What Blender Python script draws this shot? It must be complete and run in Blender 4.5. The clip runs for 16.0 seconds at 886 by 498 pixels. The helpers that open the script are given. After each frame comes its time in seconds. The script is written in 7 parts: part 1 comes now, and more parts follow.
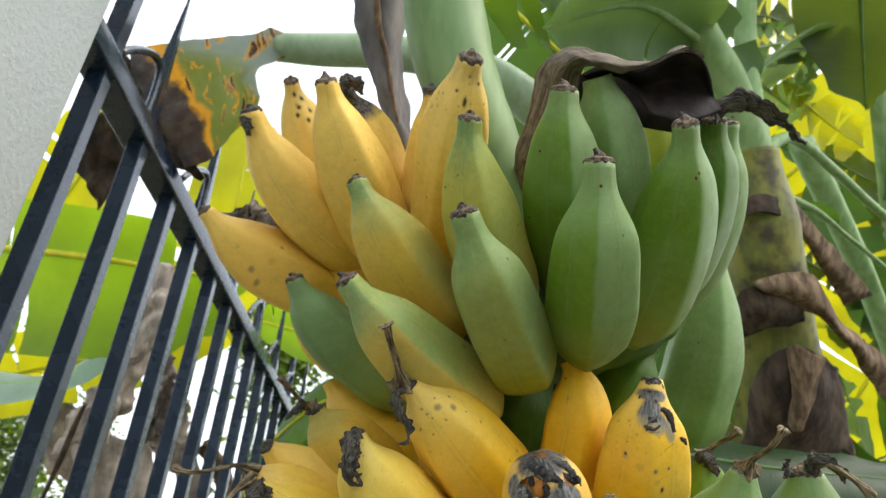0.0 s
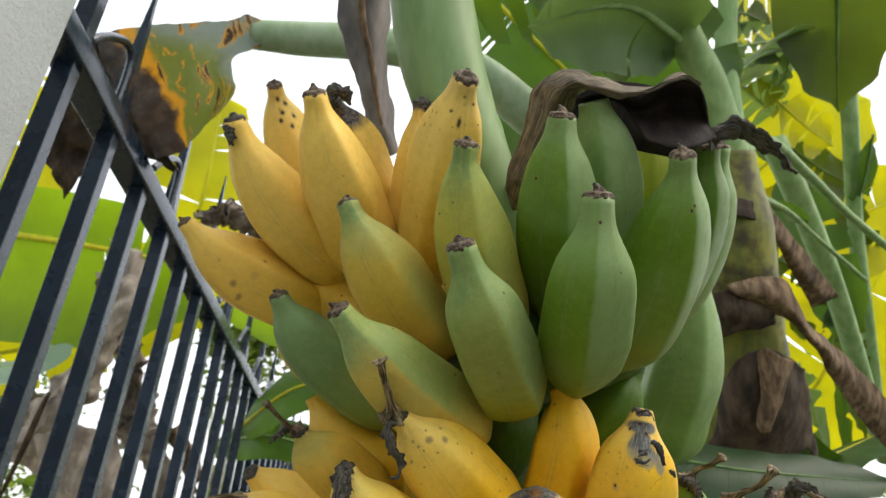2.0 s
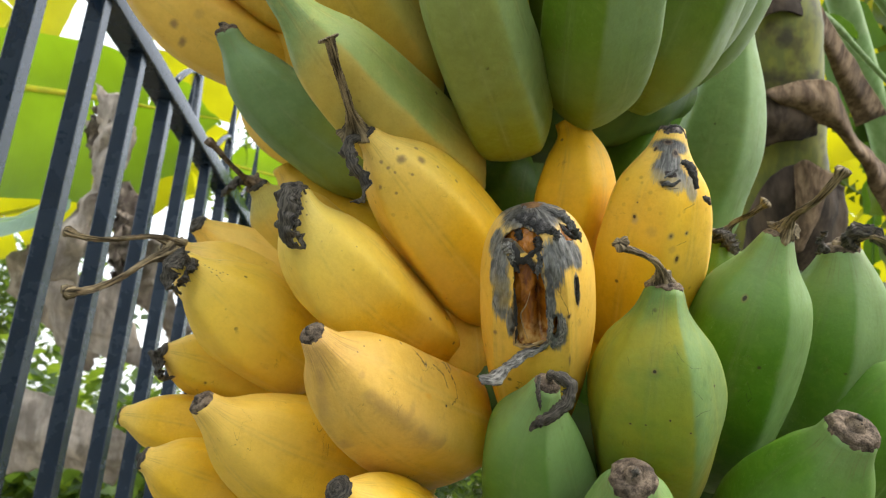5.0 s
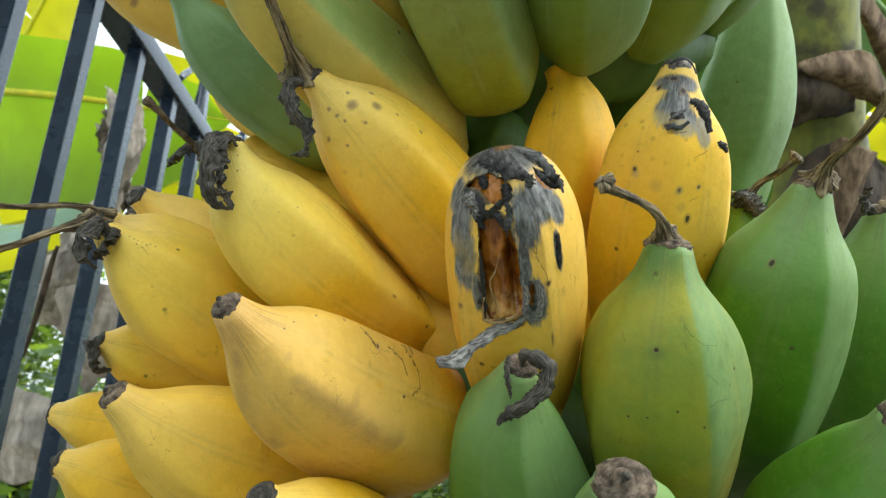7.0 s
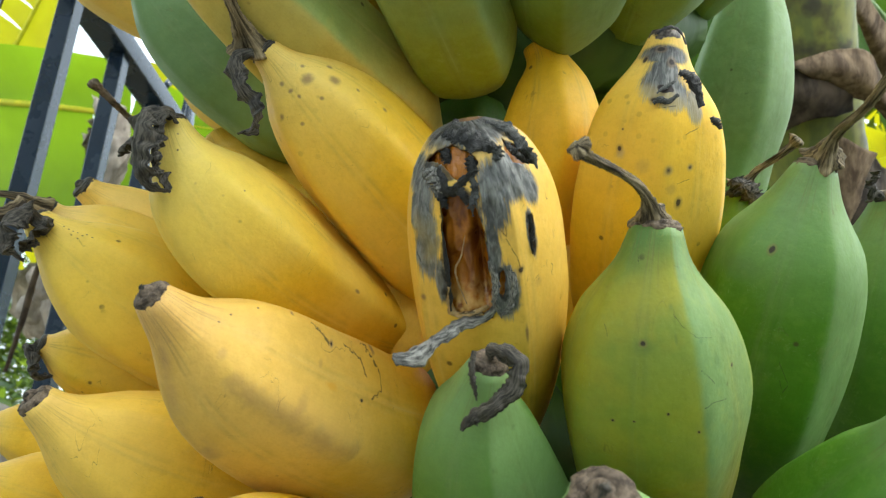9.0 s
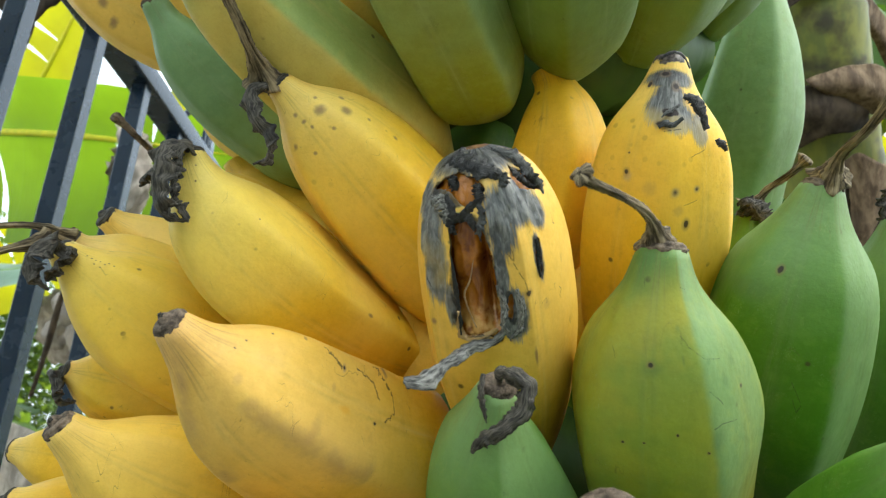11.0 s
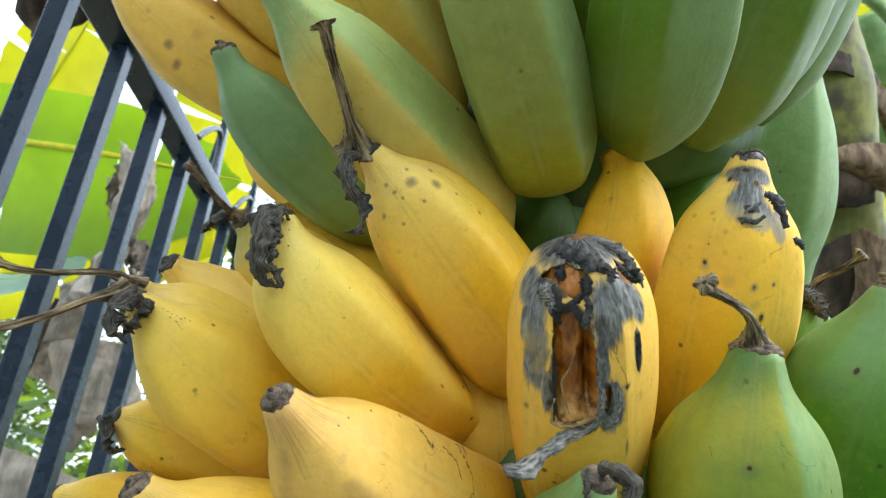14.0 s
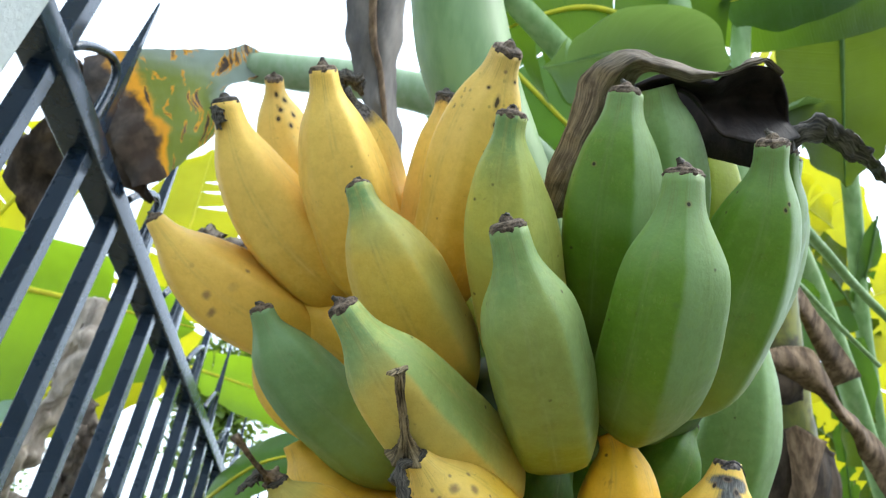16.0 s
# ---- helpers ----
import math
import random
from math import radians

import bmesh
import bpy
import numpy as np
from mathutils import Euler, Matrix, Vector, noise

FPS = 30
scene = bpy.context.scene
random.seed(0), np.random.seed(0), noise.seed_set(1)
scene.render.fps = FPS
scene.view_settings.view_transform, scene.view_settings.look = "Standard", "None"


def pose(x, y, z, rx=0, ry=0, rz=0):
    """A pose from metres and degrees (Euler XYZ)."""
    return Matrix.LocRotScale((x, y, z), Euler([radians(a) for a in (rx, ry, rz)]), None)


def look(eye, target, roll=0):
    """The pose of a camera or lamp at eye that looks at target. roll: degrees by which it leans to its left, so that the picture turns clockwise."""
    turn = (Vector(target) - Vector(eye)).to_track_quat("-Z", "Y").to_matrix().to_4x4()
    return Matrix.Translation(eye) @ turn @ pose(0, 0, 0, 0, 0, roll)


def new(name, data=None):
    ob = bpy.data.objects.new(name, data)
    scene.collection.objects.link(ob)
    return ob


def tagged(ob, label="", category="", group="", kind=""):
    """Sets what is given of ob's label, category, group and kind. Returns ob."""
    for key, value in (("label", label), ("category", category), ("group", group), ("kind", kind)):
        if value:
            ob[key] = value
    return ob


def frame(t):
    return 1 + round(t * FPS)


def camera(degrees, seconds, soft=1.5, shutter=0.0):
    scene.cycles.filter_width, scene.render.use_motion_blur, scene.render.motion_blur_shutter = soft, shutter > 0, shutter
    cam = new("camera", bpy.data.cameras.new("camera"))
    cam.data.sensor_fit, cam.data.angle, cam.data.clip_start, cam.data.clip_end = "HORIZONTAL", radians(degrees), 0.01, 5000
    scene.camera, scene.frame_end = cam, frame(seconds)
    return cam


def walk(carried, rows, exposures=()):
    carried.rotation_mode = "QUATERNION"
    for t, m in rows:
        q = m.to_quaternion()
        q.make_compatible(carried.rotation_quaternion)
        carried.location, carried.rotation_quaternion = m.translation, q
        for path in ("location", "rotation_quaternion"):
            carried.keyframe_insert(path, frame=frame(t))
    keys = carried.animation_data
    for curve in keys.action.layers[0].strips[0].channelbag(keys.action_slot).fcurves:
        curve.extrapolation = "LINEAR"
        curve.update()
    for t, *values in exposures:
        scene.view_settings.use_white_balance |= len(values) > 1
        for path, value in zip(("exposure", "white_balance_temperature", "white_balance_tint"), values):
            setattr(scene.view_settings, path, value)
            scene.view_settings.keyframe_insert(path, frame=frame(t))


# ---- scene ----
cam = camera(68.05, 16.0, soft=1.2)
PATH = [
    (0.0, 0.0000, 0.0000, 1.5000, 117.21, -4.27, -2.19),
    (0.5, -0.0039, -0.0020, 1.5065, 117.78, -4.47, -3.61),
    (1.0, -0.0118, -0.0037, 1.5166, 116.65, -4.58, -3.13),
    (1.5, -0.0217, 0.0024, 1.5224, 115.46, -4.30, -4.40),
    (2.0, -0.0172, -0.0055, 1.5291, 115.42, -3.97, -5.11),
    (2.5, -0.0217, 0.0017, 1.5268, 114.19, -4.78, -4.24),
    (3.0, -0.0282, 0.0202, 1.5174, 112.99, -5.29, -4.61),
    (3.5, -0.0176, 0.0311, 1.5039, 111.64, -5.47, -5.50),
    (4.0, -0.0131, 0.0480, 1.4939, 109.25, -4.76, -5.09),
    (4.5, -0.0015, 0.0658, 1.4807, 106.81, -4.63, -5.22),
    (5.0, 0.0146, 0.0980, 1.4750, 105.36, -3.59, -3.27),
    (7.5, 0.0485, 0.1512, 1.4719, 106.03, -3.17, -0.20),
    (8.0, 0.0546, 0.1578, 1.4708, 106.26, -2.87, 0.18),
    (8.5, 0.0556, 0.1662, 1.4703, 106.71, -3.11, 0.02),
    (9.0, 0.0544, 0.1728, 1.4713, 107.05, -2.97, -0.64),
    (11.5, 0.0574, 0.1679, 1.4714, 108.90, -2.85, 1.45),
    (12.0, 0.0524, 0.1704, 1.4706, 108.90, -3.03, 1.50),
    (12.5, 0.0552, 0.1694, 1.4697, 109.77, -3.31, 1.06),
    (13.0, 0.0542, 0.1702, 1.4698, 110.67, -3.38, 0.90),
    (13.5, 0.0434, 0.1688, 1.4709, 111.00, -4.07, 0.43),
    (14.0, 0.0200, 0.1603, 1.4822, 111.71, -5.71, -1.77),
    (14.5, -0.0049, 0.1526, 1.5007, 113.77, -6.95, -5.65),
    (15.0, -0.0273, 0.1405, 1.5079, 117.28, -6.51, -8.37),
    (15.5, -0.0331, 0.1158, 1.5190, 120.84, -5.80, -9.25),
    (16.0, -0.0330, 0.0900, 1.5242, 123.03, -5.39, -7.93),
]
walk(cam, [(t, pose(*row)) for t, *row in PATH], ((0.0, 1.32, 6380, 9), (0.5, 1.30, 6380, 9), (1.0, 1.04, 6450, 9), (1.5, 0.95, 6680, 9), (2.0, 1.08, 6650, 9), (2.5, 1.24, 6520, 9), (3.0, 1.32, 6800, 8.5), (4.0, 1.56, 7050, 7.5), (5.0, 1.48, 6500, 7.5), (7.5, 1.55, 6050, 0), (13.0, 1.62, 5920, 1), (14.0, 1.70, 5800, 3), (14.5, 1.84, 5700, 4), (15.0, 1.90, 5600, 4), (16.0, 1.68, 5680, 4)))
cam.data.dof.use_dof = True
cam.data.dof.focus_distance = 0.25
cam.data.dof.aperture_fstop = 24.0

# ---- light ----
SUN_AZ, SUN_EL = 105.0, 56.0
world = bpy.data.worlds.new("sky")
scene.world = world
world.use_nodes = True
sky = world.node_tree.nodes.new("ShaderNodeTexSky")
sky.sky_type = "NISHITA"
sky.sun_disc = False
sky.sun_elevation, sky.sun_rotation = radians(SUN_EL), radians(SUN_AZ)
sky.air_density, sky.dust_density, sky.ozone_density = 1.0, 6.0, 0.6
haze = world.node_tree.nodes.new("ShaderNodeMixRGB")
haze.inputs[0].default_value = 0.6
haze.inputs[2].default_value = (7.0, 7.2, 7.4, 1.0)
world.node_tree.links.new(sky.outputs[0], haze.inputs[1])
world.node_tree.links.new(haze.outputs[0], world.node_tree.nodes["Background"].inputs[0])
world.node_tree.nodes["Background"].inputs[1].default_value = 0.15
sun = new("sun", bpy.data.lights.new("sun", "SUN"))
sun.data.energy, sun.data.angle, sun.data.color = 0.4, radians(25), (1.0, 0.95, 0.86)
AZ, EL = radians(SUN_AZ), radians(SUN_EL)
TO_SUN = Vector((math.sin(AZ) * math.cos(EL), math.cos(AZ) * math.cos(EL), math.sin(EL)))
sun.matrix_world = look(TO_SUN * 20, (0, 0, 0))


# ---- material tools ----
class Nodes:
    """A small wrapper that adds and links shader nodes."""

    def __init__(self, name):
        self.mat = bpy.data.materials.new(name)
        self.mat.use_nodes = True
        self.tree = self.mat.node_tree
        self.shader = self.tree.nodes["Principled BSDF"]
        self.out = self.tree.nodes["Material Output"]

    def add(self, kind):
        return self.tree.nodes.new("ShaderNode" + kind)

    def put(self, value, socket):
        if isinstance(value, bpy.types.NodeSocket):
            self.tree.links.new(value, socket)
        elif value is not None:
            if socket.type == "RGBA" and len(value) == 3:
                value = (*value, 1.0)
            socket.default_value = value

    def math(self, op, a, b=None, c=None):
        node = self.add("Math")
        node.operation = op
        for n, v in enumerate((a, b, c)):
            self.put(v, node.inputs[n])
        return node.outputs[0]

    def mix(self, fac, a, b, blend="MIX"):
        node = self.add("MixRGB")
        node.blend_type = blend
        for n, v in enumerate((fac, a, b)):
            self.put(v, node.inputs[n])
        return node.outputs[0]

    def step(self, value, low, high, a=0.0, b=1.0):
        node = self.add("MapRange")
        node.interpolation_type = "SMOOTHSTEP"
        for n, v in enumerate((value, low, high, a, b)):
            self.put(v, node.inputs[n])
        return node.outputs[0]

    def coords(self, space="Object", scale=(1, 1, 1)):
        node = self.add("Mapping")
        self.put(self.add("TexCoord").outputs[space], node.inputs[0])
        node.inputs["Scale"].default_value = scale
        return node.outputs[0]

    def noise(self, vector, scale, detail=4.0, rough=0.55, distort=0.0):
        node = self.add("TexNoise")
        self.put(vector, node.inputs["Vector"])
        for key, v in (("Scale", scale), ("Detail", detail), ("Roughness", rough), ("Distortion", distort)):
            node.inputs[key].default_value = v
        return node.outputs[0]

    def cells(self, vector, scale):
        node = self.add("TexVoronoi")
        self.put(vector, node.inputs["Vector"])
        node.inputs["Scale"].default_value = scale
        return node.outputs["Distance"]

    def bump(self, height, strength, distance):
        node = self.add("Bump")
        self.put(height, node.inputs["Height"])
        node.inputs["Strength"].default_value, node.inputs["Distance"].default_value = strength, distance
        self.put(node.outputs[0], self.shader.inputs["Normal"])
        return node.outputs[0]

    def uv(self):
        node = self.add("SeparateXYZ")
        self.put(self.add("TexCoord").outputs["UV"], node.inputs[0])
        return node.outputs[0], node.outputs[1]

    def finish(self, colour=None, rough=None, metal=None, spec=None):
        for value, key in ((colour, "Base Color"), (rough, "Roughness"), (metal, "Metallic"), (spec, "Specular IOR Level")):
            self.put(value, self.shader.inputs[key])
        return self.mat


def skin(name, body, tip, base=None, face=None, face_range=(0.5, 0.7), face_share=0.8, tip_len=0.28, specks=0.0, dark_tip=0.0, scuff=0.3, decay=(), bloom=0.25, spots=(), lines=(), span=(0.16, 0.13), mottle=None, neck_lines=0.35, holes=()):
    """Banana peel. UV: x round the finger (0.5 faces outwards), y from the blossom end to the stem end."""
    def paler(share, r, g, b):
        return tuple(share * c + d for c, d in zip(body, (r, g, b)))

    n = Nodes(name)
    u, v = n.uv()
    obj = n.coords()
    wide, mid, fine = n.noise(obj, 22.0, 3.0), n.noise(obj, 95.0, 5.0), n.noise(obj, 520.0, 4.0)
    wob = n.math("MULTIPLY_ADD", wide, 0.36, n.math("ADD", v, -0.18))
    colour = n.mix(n.step(wob, 0.02, tip_len, 1.0, 0.0), body, tip)
    if base:
        colour = n.mix(n.step(wob, 0.45, 0.85), colour, base)
    if mottle:
        colour = n.mix(n.math("MULTIPLY", n.step(n.noise(obj, 34.0, 4.0, 0.6), 0.38, 0.58, 0.0, mottle[1]), n.step(wob, 0.04, 0.24)), colour, mottle[0])
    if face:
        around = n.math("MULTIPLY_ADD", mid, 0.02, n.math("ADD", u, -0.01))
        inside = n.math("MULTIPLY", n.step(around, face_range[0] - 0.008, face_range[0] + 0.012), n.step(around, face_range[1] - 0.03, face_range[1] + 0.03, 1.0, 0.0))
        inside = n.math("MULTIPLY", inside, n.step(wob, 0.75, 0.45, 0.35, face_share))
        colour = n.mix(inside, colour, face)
    # waxy bloom along the ridges and in soft patches
    ridge = n.math("ABSOLUTE", n.math("SUBTRACT", n.math("FRACT", n.math("MULTIPLY_ADD", u, 5.0, 0.5)), 0.5))
    streak = n.noise(n.coords("UV", (26.0, 2.2, 1.0)), 3.0, 4.0)
    waxy = n.math("MULTIPLY", n.step(ridge, 0.02, 0.17, 1.0, 0.0), n.step(streak, 0.3, 0.62))
    colour = n.mix(n.math("MULTIPLY", waxy, bloom), colour, paler(0.70, 0.12, 0.125, 0.08))
    # each flat face ripens a little on its own
    side = n.noise(n.coords("UV", (1.0, 0.0, 0.0)), 4.6, 0.0)
    colour = n.mix(n.step(side, 0.40, 0.60, 0.0, 0.30), colour, n.mix(1.0, colour, (0.84, 0.84, 0.74), "MULTIPLY"))
    colour = n.mix(n.math("MULTIPLY", n.step(wide, 0.35, 0.7), 0.22), colour, n.mix(1.0, colour, (0.84, 0.80, 0.68), "MULTIPLY"))
    colour = n.mix(n.math("MULTIPLY", n.step(fine, 0.45, 0.7), 0.12), colour, n.mix(1.0, colour, (0.72, 0.66, 0.55), "MULTIPLY"))
    mottled = n.noise(obj, 170.0, 4.0, 0.65)
    colour = n.mix(n.step(mottled, 0.42, 0.62, 0.0, 0.30), colour, n.mix(1.0, colour, (0.80, 0.77, 0.62), "MULTIPLY"))
    colour = n.mix(n.step(mottled, 0.50, 0.36, 0.0, 0.16), colour, paler(0.85, 0.10, 0.10, 0.02))
    # a thin pale line with a darker flank on each ridge
    crest = n.math("ABSOLUTE", n.math("ADD", ridge, n.math("MULTIPLY_ADD", mid, 0.02, -0.01)))
    colour = n.mix(n.math("MULTIPLY", n.step(crest, 0.0, 0.022, 1.0, 0.0), n.step(streak, 0.44, 0.62, 0.0, 0.34)), colour, paler(0.75, 0.15, 0.155, 0.08))
    flank = n.math("MULTIPLY", n.step(crest, 0.020, 0.045), n.step(crest, 0.05, 0.11, 1.0, 0.0))
    colour = n.mix(n.math("MULTIPLY", flank, n.step(mid, 0.40, 0.60, 0.0, 0.34)), colour, n.mix(1.0, colour, (0.66, 0.68, 0.56), "MULTIPLY"))
    # pale rubs and fine grey scratches
    rub = n.noise(n.coords("UV", (9.0, 5.0, 1.0)), 3.0, 5.0, 0.7, 1.2)
    colour = n.mix(n.step(rub, 0.60, 0.72, 0.0, 0.30), colour, paler(0.74, 0.14, 0.145, 0.055))
    scrape = n.noise(n.coords("UV", (20.0, 14.0, 1.0)), 3.0, 2.0, 0.5, 1.8)
    scrape = n.math("MULTIPLY", n.step(n.math("ABSOLUTE", n.math("SUBTRACT", scrape, 0.5)), 0.0, 0.007, 1.0, 0.0), n.step(mid, 0.48, 0.58, 0.0, 0.45))
    colour = n.mix(scrape, colour, paler(0.6, 0.23, 0.235, 0.14))
    soft = n.noise(obj, 13.0, 2.0, 0.5, 0.3)
    colour = n.mix(n.step(soft, 0.46, 0.62, 0.0, 0.34), colour, tuple(1.06 * c + 0.018 for c in tip))
    wrinkle = n.noise(n.coords("UV", (46.0, 1.6, 1.0)), 2.0, 3.0, 0.6)
    colour = n.mix(n.math("MULTIPLY", n.step(v, 0.03, 0.17, neck_lines, 0.0), n.step(wrinkle, 0.50, 0.66)), colour, (0.16, 0.10, 0.045))
    # fibres along the finger and a fine grain
    fibre = n.noise(n.coords("UV", (150.0, 7.0, 1.0)), 2.0, 3.0)
    colour = n.mix(n.step(fibre, 0.40, 0.66, 0.0, 0.13), colour, n.mix(1.0, colour, (0.82, 0.80, 0.70), "MULTIPLY"))
    grain = n.noise(obj, 1500.0, 2.0)
    colour = n.mix(n.step(grain, 0.50, 0.68, 0.0, 0.13), colour, n.mix(1.0, colour, (0.70, 0.66, 0.52), "MULTIPLY"))
    # scuffs: thin brown scratches and faint brown clouds
    thin = n.noise(n.coords(scale=(1.0, 1.0, 0.35)), 60.0, 2.0, 0.5, 2.2)
    scratch = n.math("MULTIPLY", n.step(n.math("ABSOLUTE", n.math("SUBTRACT", thin, 0.5)), 0.0, 0.006, 1.0, 0.0), n.step(mid, 0.56, 0.64))
    colour = n.mix(n.math("MULTIPLY", scratch, scuff), colour, (0.06, 0.035, 0.015))
    colour = n.mix(n.math("MULTIPLY", n.step(mid, 0.60, 0.76), 0.4 * scuff), colour, (0.30, 0.16, 0.05))
    # dark points
    cell = n.cells(obj, 95.0)
    point = n.math("MULTIPLY", n.step(cell, 0.05, 0.12, 1.0, 0.0), n.step(n.noise(obj, 40.0, 1.0), 0.55, 0.62))
    colour = n.mix(n.math("MULTIPLY", point, 0.75), colour, (0.05, 0.03, 0.015))
    if specks:
        cell = n.cells(obj, 190.0)
        many = n.math("MULTIPLY", n.step(cell, 0.12, 0.25, 1.0, 0.0), n.step(v, 0.5, 0.1))
        many = n.math("MULTIPLY", many, n.step(wide, 0.42, 0.58))
        colour = n.mix(n.math("MULTIPLY", many, specks), colour, (0.07, 0.035, 0.012))
    if dark_tip:
        dark = n.step(n.math("MULTIPLY_ADD", mid, 0.16, n.math("ADD", v, -0.08)), dark_tip * 0.6, dark_tip, 1.0, 0.0)
        colour = n.mix(dark, colour, n.mix(n.step(fine, 0.4, 0.6), (0.03, 0.022, 0.018), (0.13, 0.11, 0.10)))
    # marks of its own: (round, along, half sizes, kind) and scratches (from, to, width in mm, kind)
    def nearest(rows):
        best = None
        for cu, cv, ru, rv in rows:
            du = n.math("MULTIPLY", n.math("SUBTRACT", u, cu), 1.0 / ru)
            dv = n.math("MULTIPLY", n.math("SUBTRACT", v, cv), 1.0 / rv)
            far = n.math("SQRT", n.math("ADD", n.math("MULTIPLY", du, du), n.math("MULTIPLY", dv, dv)))
            best = n.math("MINIMUM", best, far) if best else far
        return best

    def along_lines(rows):
        wob_u = n.math("MULTIPLY_ADD", n.math("SUBTRACT", fine, 0.5), 0.0009, n.math("MULTIPLY", u, span[0]))
        wob_v = n.math("MULTIPLY_ADD", n.math("SUBTRACT", mid, 0.5), 0.0020, n.math("MULTIPLY", v, span[1]))
        best = None
        for u0, v0, u1, v1, width in rows:
            x0, y0, ex, ey = u0 * span[0], v0 * span[1], (u1 - u0) * span[0], (v1 - v0) * span[1]
            px, py = n.math("SUBTRACT", wob_u, x0), n.math("SUBTRACT", wob_v, y0)
            share = n.math("ADD", n.math("MULTIPLY", px, ex / (ex * ex + ey * ey)), n.math("MULTIPLY", py, ey / (ex * ex + ey * ey)))
            share = n.math("MINIMUM", n.math("MAXIMUM", share, 0.0), 1.0)
            dx, dy = n.math("MULTIPLY_ADD", share, -ex, px), n.math("MULTIPLY_ADD", share, -ey, py)
            far = n.math("SQRT", n.math("ADD", n.math("MULTIPLY", dx, dx), n.math("MULTIPLY", dy, dy)))
            far = n.math("MULTIPLY", far, 1000.0 / width)
            best = n.math("MINIMUM", best, far) if best else far
        return best

    rim, brown, pitch = (0.22, 0.13, 0.06), (0.36, 0.20, 0.07), (0.022, 0.014, 0.011)
    # kind: layers of (inner edge, outer edge, share, colour)
    looks = {
        0: ((0.9, 1.9, 0.40, rim), (0.55, 1.05, 0.92, pitch)),
        1: ((0.3, 1.3, 0.34, brown),),
        2: ((0.3, 1.5, 0.70, (0.16, 0.085, 0.06)),),
        3: ((0.2, 1.3, 0.50, (0.36, 0.27, 0.20)),),
        4: ((0.2, 1.7, 0.55, (0.20, 0.17, 0.13)), (0.0, 0.9, 0.90, pitch)),
        5: ((0.2, 1.4, 0.35, (0.07, 0.13, 0.04)),),
        # kind 6 is a hole drawn flat, its dark inside put into the colour
        6: ((0.75, 1.0, 1.0, pitch),),
        7: ((0.3, 1.2, 0.60, (0.70, 0.34, 0.02)),),
    }
    jitter = n.math("MULTIPLY_ADD", fine, 0.9, -0.45)
    for kind in (1, 3, 5, 7, 2):
        rows = [row[:4] for row in spots if row[4] == kind]
        if rows:
            far = n.math("ADD", nearest(rows), jitter)
            for low, high, share, tone in looks[kind]:
                colour = n.mix(n.step(far, low, high, share, 0.0), colour, tone)
    stain = [row[:5] for row in lines if row[5] == 1]
    if stain:
        colour = n.mix(n.math("MULTIPLY", n.step(along_lines(stain), 0.1, 1.2, 0.42, 0.0), n.step(mid, 0.3, 0.6)), colour, (0.30, 0.18, 0.08))
    rough = n.step(mid, 0.3, 0.7, 0.46, 0.62)
    height = n.math("ADD", n.math("MULTIPLY", fine, 0.5), n.math("MULTIPLY", mid, 1.2))
    if decay:
        thread = n.noise(n.coords("UV", (130.0, 10.0, 1.0)), 2.0, 4.0, 0.6)
        far = n.math("ADD", nearest(decay), n.math("ADD", n.math("MULTIPLY_ADD", thread, 1.0, -0.5), n.math("MULTIPLY_ADD", mid, 0.7, -0.35)))
        ash = n.noise(n.coords("UV", (34.0, 9.0, 1.0)), 2.0, 6.0, 0.6, 0.6)
        grey = n.mix(n.step(ash, 0.38, 0.62), (0.092, 0.093, 0.088), (0.230, 0.230, 0.215))
        grey = n.mix(n.step(thread, 0.48, 0.60, 0.0, 0.45), grey, (0.035, 0.036, 0.035))
        grey = n.mix(n.step(mid, 0.56, 0.66, 0.0, 0.6), grey, (0.045, 0.046, 0.044))
        grey = n.mix(n.step(wide, 0.50, 0.62, 0.0, 0.65), grey, (0.48, 0.37, 0.14))
        grey = n.mix(n.step(n.math("MULTIPLY_ADD", mid, 0.08, v), 0.08, 0.15, 0.85, 0.0), grey, n.mix(n.step(fine, 0.4, 0.6), (0.018, 0.017, 0.016), (0.09, 0.088, 0.080)))
        sick = n.step(far, 0.82, 1.25, 1.0, 0.0)
        colour = n.mix(sick, colour, grey)
        height = n.math("ADD", height, n.math("MULTIPLY", n.math("MULTIPLY", thread, sick), 1.2))
    if holes:
        far = n.math("ADD", nearest(holes), n.math("MULTIPLY", jitter, 0.5))
        colour = n.mix(n.step(far, 1.02, 1.22, 0.9, 0.0), colour, n.mix(n.step(fine, 0.4, 0.62), (0.016, 0.013, 0.011), (0.09, 0.085, 0.075)))
    for kind in (0, 4, 6):
        rows = [row[:4] for row in spots if row[4] == kind]
        if rows:
            far = n.math("ADD", nearest(rows), jitter)
            for low, high, share, tone in looks[kind]:
                colour = n.mix(n.step(far, low, high, share, 0.0), colour, tone)
    hair = [row[:5] for row in lines if row[5] == 0]
    if hair:
        colour = n.mix(n.math("MULTIPLY", n.step(along_lines(hair), 0.20, 0.75, 0.80, 0.0), n.step(fine, 0.36, 0.50)), colour, (0.03, 0.026, 0.014))
    n.bump(height, 0.24, 0.0012)
    n.shader.inputs["Subsurface Weight"].default_value = 0.06
    n.shader.inputs["Subsurface Radius"].default_value = (0.006, 0.004, 0.001)
    return n.finish(colour, rough, None, 0.30)


